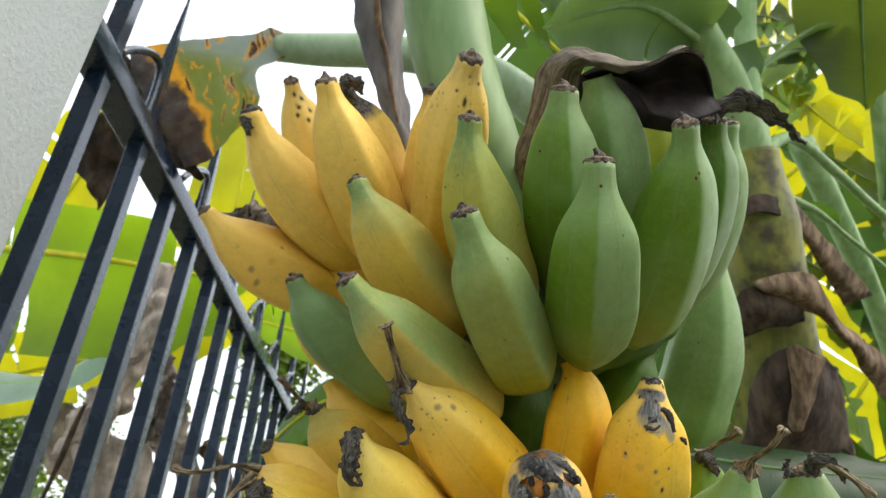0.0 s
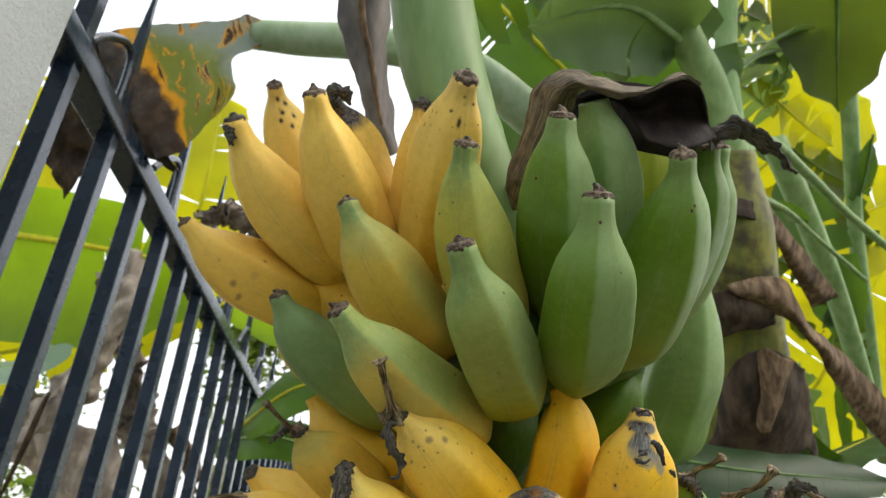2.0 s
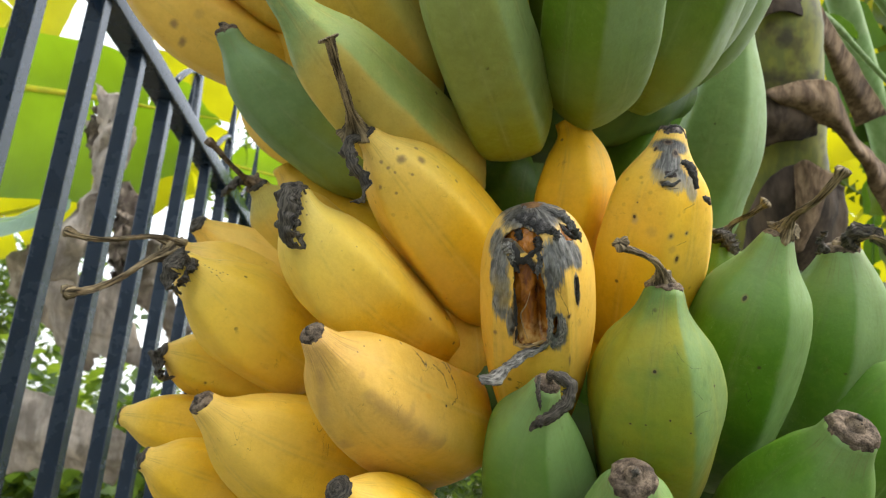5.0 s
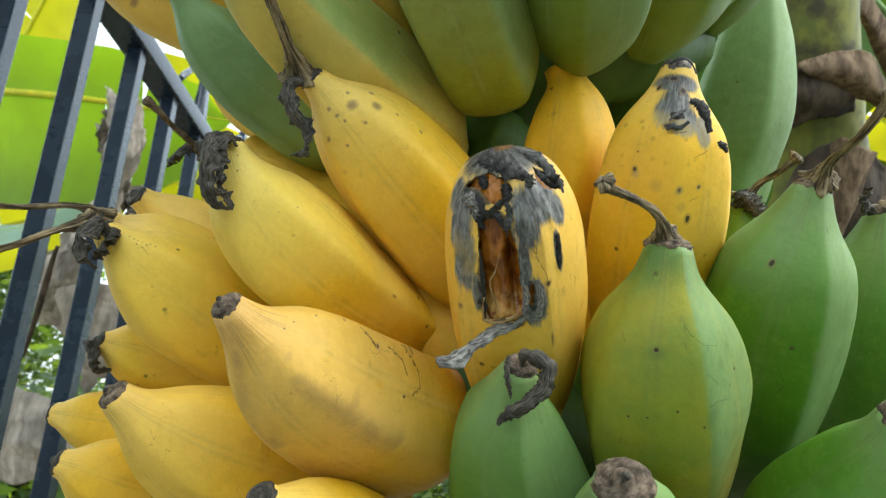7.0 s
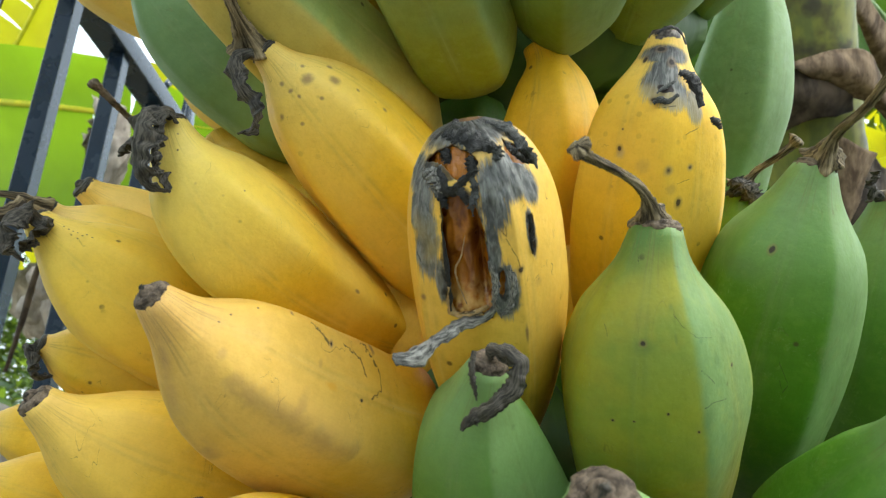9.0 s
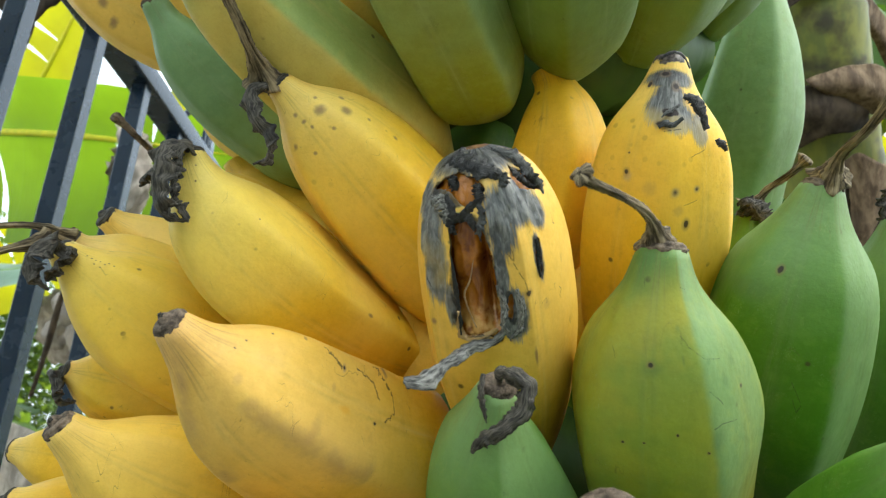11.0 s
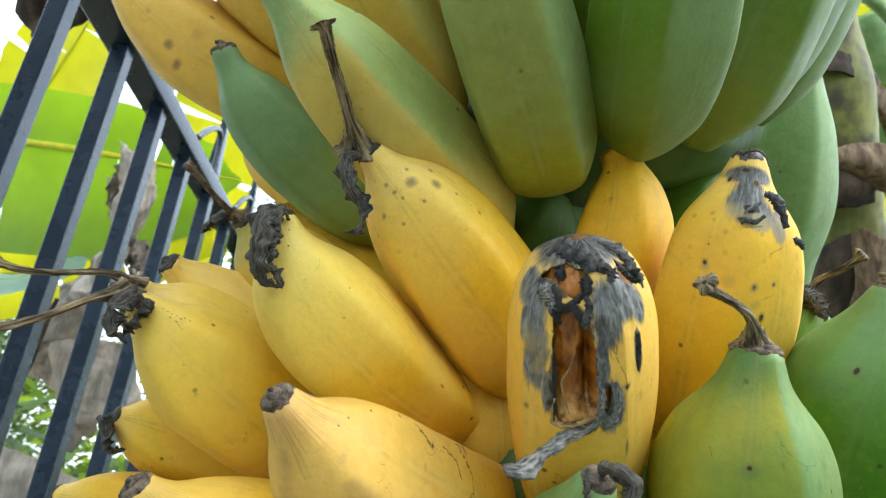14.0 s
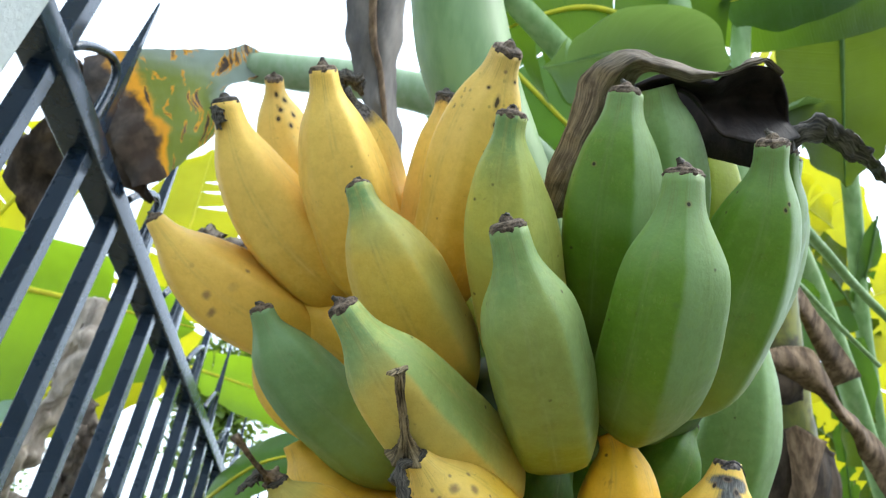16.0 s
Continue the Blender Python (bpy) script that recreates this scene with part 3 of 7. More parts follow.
def finger(bunch, tip, mid, base, girth, material, roll=15.0, neck=0.10, tip_r=0.30, square=0.8, end="brown", label="", seed=0, full=0.34):
    """One banana: a five-sided finger that swells behind a narrow neck and bends to its stalk. girth: its greatest radius in metres,
    or the radii in millimetres from the blossom end to the stem end."""
    rng = random.Random(seed)
    rows, sides = 44, 50
    path = finger_path(tip, mid, base, rows)
    axes = frames_along(path, VIEWED_FROM)
    if isinstance(girth, tuple):
        table = [(s, g * 0.001) for s, g in zip(GIRTH_AT, girth)]
    else:
        table = [(s, g * girth) for s, g in ((0.0, tip_r), (neck, tip_r * 1.16), (neck + full * 0.45, 0.70), (neck + full, 0.95), (0.60, 1.0), (0.79, 0.95), (0.92, 0.70), (1.0, 0.36))]
    off = Vector((rng.uniform(0, 9), rng.uniform(0, 9), rng.uniform(0, 9)))

    def radius(s, a):
        x = abs((math.degrees(a) - roll + 36) % 72 - 36)
        # distance from the axis to a flat face; the ridge at x = 0 is softened
        x = x if x > 5 else 2.5 + x * x / 10
        flat = math.cos(radians(36)) / math.cos(radians(36 - x)) + 0.03
        amount = square * glide([(0, 0.25), (0.2, 0.7), (0.5, 1.0), (0.8, 0.8), (1, 0.3)], s)
        w = (1 - amount) * 0.98 + amount * flat * 1.06
        lump = 1 + 0.02 * noise.noise(Vector((math.cos(a), math.sin(a), s * 4)) + off) + 0.006 * noise.noise(Vector((math.cos(a) * 3, math.sin(a) * 3, s * 14)) + off)
        return glide(table, s) * w * lump

    bm = bmesh.new()
    lathe(bm, path, axes, radius, sides, roll=roll)
    bmesh.ops.recalc_face_normals(bm, faces=bm.faces)
    ob = part("banana", bm, material, bunch, label)
    if end:
        blossom_end(ob, path[0], axes[0], table[0][1] * 0.96, {"brown": BROWN, "black": BLACK, "straw": STRAW}[end], seed)
    return ob


def blossom_end(banana, place, axis, r, material, seed):
    """The withered, lumpy scar at the tip of a finger."""
    rng = random.Random(seed + 500)
    t, out, side = axis
    profile = ((0.20, 0.93), (0.10, 1.0), (0.02, 1.03), (-0.06, 1.0), (-0.10, 0.93), (-0.15, 0.94), (-0.21, 0.84), (-0.25, 0.74), (-0.27, 0.56), (-0.22, 0.44), (-0.38, 0.36), (-0.52, 0.18))
    path = [place + t * (r * p * 1.35) for p, _ in profile]
    sizes = [size for _, size in profile]
    last = len(profile) - 1
    bm = bmesh.new()
    wave = [0.05 * rng.uniform(-1, 1) for _ in range(28)]
    lumps = [[1 + wave[j] + 0.05 * rng.uniform(-1, 1) for j in range(28)] for _ in sizes]
    lathe(bm, path, [axis] * len(path), lambda s, a: r * sizes[round(s * last)] * lumps[round(s * last)][round((a + math.pi) / (2 * math.pi) * 28) % 28], 28)
    bmesh.ops.recalc_face_normals(bm, faces=bm.faces)
    part("blossom_scar", bm, material, banana, "shrivelled dark brown blossom scar")
    if material is BROWN:
        lean = (out * rng.uniform(-0.4, 0.4) + side * rng.uniform(-0.4, 0.4)) * r
        part("style_stub", tube((place - t * (r * 0.15), place - t * (r * 0.5) + lean * 0.3, place - t * (r * rng.uniform(0.65, 0.95)) + lean), [(0, r * 0.42), (0.5, r * 0.26), (1, r * 0.12)], 10, 12, 0.25, seed, flute=0.12), BLACK, banana, "black stub of the withered style")


def style(banana, points, thick=0.0022, material=STRAW, knob=1.9, seed=0):
    """A long withered flower style with a knob at its end; it begins at the banana."""
    table = [(0.0, thick * 3.6), (0.06, thick * 2.4), (0.12, thick * 1.6), (0.24, thick * 0.85), (0.5, thick * 0.72), (0.84, thick * 0.9), (0.91, thick * knob * 0.85), (0.95, thick * knob), (0.985, thick * knob * 0.8), (1.0, thick * knob * 0.2)]
    part("withered_style", tube(points, table, 26, 70, 0.10, seed, flute=0.17), material, banana, "long withered brown flower style")


def shred(banana, points, width, turn=60.0, material=BLACK, seed=0, curl=1.6):
    """A shrivelled strip of dead blossom."""
    part("dead_blossom", ribbon(points, [(0, width * 0.8), (0.4, width * 1.2), (0.8, width), (1, width * 0.25)], turn, width * 0.12, seed, 110, 17, 0.0004, ragged=0.5, curl=curl, grain=1.8, ruffle=0.5), material, banana, "shrivelled black dead blossom")


def banana_leaf(parent, root, bend, tip, width, facing, material, rib=None, rib_r=0.012, fold=12.0, droop=0.25, tears=6, seed=0, ripple=0.012, flanks=(1.0, 1.0), gape=1.0, label="", name="leaf"):
    """A banana leaf: a tapering midrib with a blade of parallel-veined strips, torn here and there. facing: the way its upper side looks."""
    rng = random.Random(seed)
    count = 46
    path = spline((root, bend, tip), count)
    axes = frames_along(path, path[count // 2] + Vector(facing))
    leaf = part(name, tube((root, bend, tip), [(0, rib_r), (0.5, rib_r * 0.7), (1, rib_r * 0.15)], 9, 30), rib or MIDRIB, parent, label)
    off = Vector((rng.uniform(0, 9), rng.uniform(0, 9), rng.uniform(0, 9)))
    cross = 8
    for flank in (-1, 1):
        bm = bmesh.new()
        layer = bm.loops.layers.uv.verify()
        torn = sorted(rng.sample(range(5, count - 3), min(tears, count - 9)))
        start = 1
        for stop in torn + [count - 1]:
            lean = rng.uniform(-1, 1)
            rows = []
            for k in range(start, stop + 1):
                s = k / (count - 1)
                t, out, side = axes[k]
                w = width * 0.5 * blend([(0, 0.25), (0.12, 0.8), (0.35, 1.0), (0.7, 0.92), (0.9, 0.55), (1, 0.06)], s) * flanks[0 if flank < 0 else 1]
                gap = 0.0 if stop == start else (k - start) / (stop - start) - 0.5
                row = []
                for j in range(cross + 1):
                    x = j / cross
                    a = radians(fold) - droop * x * 1.4
                    q = path[k] + side * (flank * w * x * math.cos(a)) + out * (w * x * math.sin(a))
                    q -= t * (gap * x * 0.012 * gape * len(torn) ** 0.5) - t * (w * x * 0.10)
                    q += out * (lean * 0.05 * w * x * x) + out * (ripple * x * noise.noise(q * 6 + off)) + out * (ripple * 0.35 * x * noise.noise(q * 25 + off))
                    row.append(bm.verts.new(q))
                rows.append(row)
            for k in range(len(rows) - 1):
                for j in range(cross):
                    f = bm.faces.new((rows[k][j], rows[k][j + 1], rows[k + 1][j + 1], rows[k + 1][j]))
                    for loop, (dk, dj) in zip(f.loops, ((k, j), (k, j + 1), (k + 1, j + 1), (k + 1, j))):
                        loop[layer].uv = ((start + dk) / (count - 1), 0.5 + flank * 0.5 * dj / cross)
            start = stop
        part("blade", bm, material, leaf)
    return leaf


# ---- setting ----
# soil colour is kept pale to throw light up onto the undersides
bm = bmesh.new()
bmesh.ops.create_grid(bm, x_segments=40, y_segments=40, size=60.0)
for v in bm.verts:
    v.co.z = 0.05 * noise.noise(v.co * 0.35)
tagged(part("ground", bm, SOIL, None), "pale brown garden soil with thin grass, lightened to bounce light", "ground", kind="structure")
tagged(part("wall_pillar", box((-0.80, -0.20, -0.05), (-0.345, 0.477, 3.2), 0.006), PLASTER, None), "pale grey painted plaster gate pillar", "pillar", kind="structure")
# wall out of view, added to hold back low skylight from the bunch
tagged(part("wall_sky_block", box((-0.345, -1.60, -0.05), (4.2, -1.40, 2.3), 0.004), PLASTER, None), "unseen pale plaster wall added to block low skylight", "wall", kind="structure")

# ---- fence ----
fence = thing("fence", (-0.43, 0.5, 0.0), "dark blue-black painted steel bar fence beside the pillar", "fence")
FENCE_WAY = Vector((-0.02, 1.0, 0.0)).normalized()
FENCE_SIDE = Vector((FENCE_WAY.y, -FENCE_WAY.x, 0.0))
FENCE_AT = Vector((-0.4115, 0.80, 0.0))


def along_fence(bm):
    """Turns a mesh built along y onto the fence's line, which falls a little on its way."""
    for v in bm.verts:
        v.co = FENCE_AT + FENCE_SIDE * v.co.x + FENCE_WAY * (v.co.y - 0.80) + Vector((0, 0, v.co.z - 0.045 * (v.co.y - 0.80)))
    return bm


part("rail", along_fence(box((-0.024, 0.43, 1.980), (0.017, 7.3, 2.011), 0.003)), STEEL, fence)
part("rail", along_fence(box((-0.024, 0.43, 0.36), (0.017, 7.3, 0.395), 0.003)), STEEL, fence)


def upright(top, point):
    """A square bar; where point is given it is drawn out to a spear tip above the rail."""
    bm = box((-0.0105, -0.0095, -0.02), (0.0105, 0.0095, top), 0.0015)
    if point:
        for f in [f for f in bm.faces if f.normal.z > 0.9]:
            f_tip = bmesh.ops.extrude_face_region(bm, geom=[f])
            for v in [g for g in f_tip["geom"] if isinstance(g, bmesh.types.BMVert)]:
                v.co = Vector((v.co.x * 0.12, v.co.y * 0.12, point))
    return bm


def scroll():
    """A bent rod from one bar to the foot of the next."""
    return tube(((0.006, -0.117, 2.030), (0.008, -0.106, 2.046), (0.008, -0.082, 2.069), (0.008, -0.050, 2.090), (0.008, -0.028, 2.088), (0.008, -0.021, 2.062), (0.008, -0.022, 2.010)), 0.0055, 8, 30)


meshes = {}
for k in range(52):
    spot = FENCE_AT + FENCE_WAY * (0.4640 + 0.1279 * k - 0.80)
    spot.z = -0.045 * (spot.y - 0.80)
    spear = k % 2 == 0
    kinds = [("spear_bar", upright(2.03, 2.255)), ("scroll", scroll())] if spear else [("bar", upright(2.02, 0.0))]
    if k == 1:
        kinds = [("gate_bar", upright(2.75, 0.0))]
    for kind, bm in kinds:
        if kind in meshes:
            bm.free()
            one = new(kind, meshes[kind])
        else:
            one = part(kind, bm, STEEL, None, smooth=kind == "scroll")
            meshes[kind] = one.data
        one.parent = fence
        one.matrix_basis = Matrix.Translation(spot - fence.location) @ Matrix.Rotation(math.atan2(-FENCE_WAY.x, FENCE_WAY.y), 4, "Z")

# ---- the bunch ----
bunch = thing("banana_bunch", (0.0465, 0.4321, 1.7970), "hanging bunch of ripening yellow and green bananas in two tiers", "banana bunch")
part("stalk", tube(((-0.052, 0.365, 2.234), (-0.0332, 0.3931, 2.0485), (-0.0189, 0.4054, 1.9479), (0.0012, 0.4088, 1.8645), (0.0306, 0.4141, 1.7884), (0.0600, 0.4500, 1.7069), (0.0680, 0.4950, 1.6221), (0.0700, 0.5150, 1.5338)), [(0, 0.039), (0.3, 0.035), (0.6, 0.027), (1, 0.024)], 20, 44, 0.02, 3), PEDUNCLE, bunch, "thick pale green hanging stalk")

GREEN_VIVID = (0.084, 0.206, 0.010)
RIPE, RIPE_DEEP, RIPE_PALE = (0.84, 0.570, 0.120), (0.82, 0.495, 0.018), (0.76, 0.540, 0.16)
OCHRE = (0.72, 0.450, 0.05)
# GREEN_DEEP doubles as a shade-darkened green for fingers far inside the bunch
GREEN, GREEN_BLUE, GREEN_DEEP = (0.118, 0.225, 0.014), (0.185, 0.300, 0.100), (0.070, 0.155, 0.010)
LIME = (0.30, 0.35, 0.025)
OLIVE = (0.155, 0.225, 0.022)

# cushions where the fingers of each tier grow from the stalk; the shade between fingers is in their colour
for points in (((-0.065, 0.530, 1.715), (0.000, 0.490, 1.672), (0.060, 0.465, 1.662), (0.125, 0.462, 1.680), (0.180, 0.490, 1.705)), ((-0.030, 0.488, 1.500), (0.030, 0.476, 1.505), (0.085, 0.480, 1.480), (0.150, 0.488, 1.460), (0.240, 0.515, 1.470))):
    part("crown", tube(points, [(0, 0.018), (0.2, 0.030), (0.8, 0.030), (1, 0.018)], 18, 30, 0.06, 8), CROWN, bunch, "fleshy green cushion that carries the fingers")

# upper tier, yellow side
finger(bunch, (-0.1851, 0.4431, 1.7428), (-0.1375, 0.4828, 1.7195), (-0.0682, 0.5217, 1.7082), (6.0, 9.6, 20.1, 28.6, 29.8, 25.4, 10.4), skin("peel_a", (0.77, 0.474, 0.075), RIPE, OCHRE, specks=0.2, spots=((0.3627, 0.3975, 0.0169, 0.0181, 2), (0.5268, 0.4669, 0.0094, 0.0126, 2), (0.4482, 0.4575, 0.0213, 0.0243, 1), (0.407, 0.2653, 0.0168, 0.0129, 1), (0.331, 0.4595, 0.0176, 0.0145, 2),)), roll=25, seed=1, label="ripe yellow banana")
finger(bunch, (-0.1542, 0.4031, 1.8104), (-0.1170, 0.4538, 1.7653), (-0.0511, 0.4980, 1.7364), (8.6, 11.0, 20.5, 27.5, 29.5, 27.2, 11.8), skin("peel_b", RIPE, RIPE, OCHRE), roll=20, seed=2, end="black", label="ripe yellow banana")
finger(bunch, (-0.1430, 0.4438, 1.8776), (-0.1272, 0.4874, 1.8458), (-0.0873, 0.5240, 1.7914), (6.8, 8.1, 16.9, 24.4, 26.5, 23.6, 10.1), skin("peel_c", RIPE, RIPE_PALE, OCHRE, specks=0.9, spots=((0.4727, 0.0928, 0.0289, 0.0218, 0), (0.5661, 0.1402, 0.0312, 0.0212, 0), (0.4857, 0.1965, 0.0204, 0.0188, 0), (0.4546, 0.2575, 0.0156, 0.0202, 0), (0.5198, 0.3189, 0.0138, 0.0213, 0), (0.5758, 0.2508, 0.017, 0.0226, 0),)), roll=10, seed=3, label="ripe yellow banana")
finger(bunch, (-0.0934, 0.3669, 1.8143), (-0.0728, 0.4164, 1.7723), (-0.0388, 0.4774, 1.7264), (8.5, 10.3, 20.0, 27.4, 29.3, 27.1, 11.9), skin("peel_d", RIPE, RIPE, OCHRE), roll=28, seed=4, label="ripe yellow banana")
finger(bunch, (-0.0872, 0.4096, 1.8408), (-0.0670, 0.4469, 1.8222), (-0.0356, 0.4805, 1.7670), (7.3, 8.3, 16.6, 23.1, 22.9, 19.7, 8.4), skin("peel_e", RIPE, RIPE, OCHRE, specks=0.5, dark_tip=0.34), roll=10, seed=5, end="black", label="ripe yellow banana")
finger(bunch, (-0.0189, 0.3900, 1.8352), (-0.0174, 0.4319, 1.7986), (-0.0172, 0.4779, 1.7519), (6.9, 7.4, 13.8, 18.3, 19.9, 17.9, 7.7), skin("peel_f", RIPE, RIPE_PALE, OCHRE, dark_tip=0.06), roll=0, seed=6, end="black", label="ripe yellow banana")
finger(bunch, (0.0077, 0.3232, 1.8060), (0.0015, 0.3812, 1.7737), (-0.0004, 0.4626, 1.7206), (8.8, 10.7, 19.6, 25.7, 25.8, 24.2, 10.7), skin("peel_g", RIPE, RIPE_PALE, OCHRE, specks=0.5, spots=((0.5736, 0.2062, 0.0141, 0.0233, 0), (0.5881, 0.2921, 0.0117, 0.0133, 0), (0.5027, 0.1589, 0.0123, 0.0074, 0), (0.6913, 0.1149, 0.0146, 0.0086, 0), (0.5858, 0.0775, 0.0172, 0.0088, 2), (0.6177, 0.3441, 0.0111, 0.0107, 2),)), roll=-20, seed=7, label="ripe yellow banana")
finger(bunch, (0.0095, 0.3121, 1.7480), (0.0210, 0.3617, 1.7110), (0.0598, 0.4507, 1.6721), (7.7, 8.3, 16.1, 24.3, 25.8, 24.5, 11.0), skin("peel_h", (0.56, 0.50, 0.08), GREEN_BLUE, RIPE, tip_len=0.42, face=(0.40, 0.46, 0.12), face_range=(0.5, 0.7), face_share=0.5), roll=12, seed=8, label="banana turning from green to yellow")
finger(bunch, (-0.0584, 0.3555, 1.7251), (-0.0284, 0.3872, 1.6877), (0.0154, 0.4540, 1.6668), (7.0, 8.7, 18.3, 25.7, 26.5, 23.2, 10.1), skin("peel_i", (0.64, 0.456, 0.07), GREEN_BLUE, RIPE, tip_len=0.34, face=(0.46, 0.44, 0.12), face_range=(0.5, 0.7), face_share=0.4), roll=20, seed=9, label="banana turning from green to yellow")
finger(bunch, (-0.0527, 0.3393, 1.6493), (-0.0091, 0.3842, 1.6214), (0.0425, 0.4563, 1.6123), (7.0, 9.4, 19.0, 23.9, 26.3, 25.2, 10.4), skin("peel_j", (0.60, 0.465, 0.10), (0.24, 0.36, 0.14), (0.66, 0.446, 0.06), (0.33, 0.43, 0.12), (0.5, 0.78), 0.9), roll=10, seed=10, label="banana turning from green to yellow")
finger(bunch, (-0.1071, 0.4430, 1.6923), (-0.0702, 0.4718, 1.6564), (-0.0018, 0.5008, 1.6243), (7.0, 9.2, 18.2, 23.5, 24.9, 24.2, 11.4), skin("peel_k", (0.145, 0.245, 0.085), (0.16, 0.265, 0.105), LIME, bloom=0.32), roll=30, seed=11, label="banana turning from green to yellow")
# upper tier, green side; the pale faces mix waxy bloom with skylight put into colour
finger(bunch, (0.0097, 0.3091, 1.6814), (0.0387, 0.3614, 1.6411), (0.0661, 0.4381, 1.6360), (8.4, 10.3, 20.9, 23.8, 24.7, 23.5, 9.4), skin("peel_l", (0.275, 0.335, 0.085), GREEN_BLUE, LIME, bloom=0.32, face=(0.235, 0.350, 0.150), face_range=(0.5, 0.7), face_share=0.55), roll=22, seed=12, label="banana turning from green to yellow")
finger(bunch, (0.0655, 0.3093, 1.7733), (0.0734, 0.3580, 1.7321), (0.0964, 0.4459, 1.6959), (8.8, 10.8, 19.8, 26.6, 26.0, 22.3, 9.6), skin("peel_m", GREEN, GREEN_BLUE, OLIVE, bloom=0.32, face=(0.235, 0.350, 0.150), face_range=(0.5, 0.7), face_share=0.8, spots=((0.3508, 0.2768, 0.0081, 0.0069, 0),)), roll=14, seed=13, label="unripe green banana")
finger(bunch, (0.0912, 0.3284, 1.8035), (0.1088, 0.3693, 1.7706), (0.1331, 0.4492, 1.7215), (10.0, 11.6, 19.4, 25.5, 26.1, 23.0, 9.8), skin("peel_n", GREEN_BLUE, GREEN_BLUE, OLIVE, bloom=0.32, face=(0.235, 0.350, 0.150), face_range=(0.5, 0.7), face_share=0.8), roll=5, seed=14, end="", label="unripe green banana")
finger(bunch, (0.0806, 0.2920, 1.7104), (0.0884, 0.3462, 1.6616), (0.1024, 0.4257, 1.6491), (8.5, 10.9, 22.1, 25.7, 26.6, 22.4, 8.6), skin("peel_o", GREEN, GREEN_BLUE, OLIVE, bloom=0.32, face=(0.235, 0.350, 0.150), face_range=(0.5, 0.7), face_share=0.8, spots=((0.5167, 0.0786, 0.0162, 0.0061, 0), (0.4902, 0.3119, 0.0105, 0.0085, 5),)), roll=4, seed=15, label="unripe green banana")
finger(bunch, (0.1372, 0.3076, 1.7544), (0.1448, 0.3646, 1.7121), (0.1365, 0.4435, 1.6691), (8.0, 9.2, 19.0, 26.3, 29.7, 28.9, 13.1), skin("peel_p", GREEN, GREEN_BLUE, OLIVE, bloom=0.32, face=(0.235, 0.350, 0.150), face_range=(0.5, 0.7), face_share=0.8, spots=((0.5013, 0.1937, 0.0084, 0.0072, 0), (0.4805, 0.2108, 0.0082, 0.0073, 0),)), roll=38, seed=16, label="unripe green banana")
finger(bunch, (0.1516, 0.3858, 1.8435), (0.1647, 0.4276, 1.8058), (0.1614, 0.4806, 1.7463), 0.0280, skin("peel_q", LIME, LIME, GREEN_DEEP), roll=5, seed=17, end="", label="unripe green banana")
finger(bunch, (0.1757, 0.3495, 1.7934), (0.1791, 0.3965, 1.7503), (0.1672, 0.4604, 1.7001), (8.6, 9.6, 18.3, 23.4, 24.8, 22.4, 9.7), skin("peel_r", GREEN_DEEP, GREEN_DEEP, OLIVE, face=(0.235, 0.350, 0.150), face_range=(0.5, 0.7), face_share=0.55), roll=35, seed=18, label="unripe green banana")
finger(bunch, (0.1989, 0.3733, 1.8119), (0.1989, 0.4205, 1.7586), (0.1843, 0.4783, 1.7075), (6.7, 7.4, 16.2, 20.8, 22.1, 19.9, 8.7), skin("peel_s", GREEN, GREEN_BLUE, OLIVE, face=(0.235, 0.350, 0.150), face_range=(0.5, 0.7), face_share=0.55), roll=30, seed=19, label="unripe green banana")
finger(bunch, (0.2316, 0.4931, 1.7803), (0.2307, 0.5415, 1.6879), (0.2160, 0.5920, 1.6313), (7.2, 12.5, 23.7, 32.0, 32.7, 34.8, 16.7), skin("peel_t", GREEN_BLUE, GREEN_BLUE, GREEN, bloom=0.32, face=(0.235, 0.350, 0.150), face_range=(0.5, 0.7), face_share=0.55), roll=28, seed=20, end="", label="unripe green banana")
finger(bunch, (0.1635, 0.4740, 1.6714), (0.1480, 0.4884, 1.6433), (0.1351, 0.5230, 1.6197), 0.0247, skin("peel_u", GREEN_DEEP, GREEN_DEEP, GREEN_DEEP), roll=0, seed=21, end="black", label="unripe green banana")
# fingers on the far side, filling gaps; shade inside the bunch is in their deep green
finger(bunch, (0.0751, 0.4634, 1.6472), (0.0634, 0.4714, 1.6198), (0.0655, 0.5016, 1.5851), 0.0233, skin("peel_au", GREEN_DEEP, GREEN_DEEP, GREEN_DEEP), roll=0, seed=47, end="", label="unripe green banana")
finger(bunch, (0.0042, 0.4958, 1.5395), (0.0332, 0.4996, 1.5213), (0.0627, 0.5053, 1.4965), 0.0269, skin("peel_ax", OCHRE, OCHRE, RIPE_DEEP), roll=0, seed=50, end="", label="ripe yellow banana")
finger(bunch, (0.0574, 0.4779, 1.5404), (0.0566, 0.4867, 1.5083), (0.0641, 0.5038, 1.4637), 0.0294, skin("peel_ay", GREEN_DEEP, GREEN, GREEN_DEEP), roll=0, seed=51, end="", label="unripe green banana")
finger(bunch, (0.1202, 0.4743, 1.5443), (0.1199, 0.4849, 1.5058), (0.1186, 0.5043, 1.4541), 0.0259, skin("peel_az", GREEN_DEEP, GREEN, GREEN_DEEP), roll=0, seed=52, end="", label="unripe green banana")
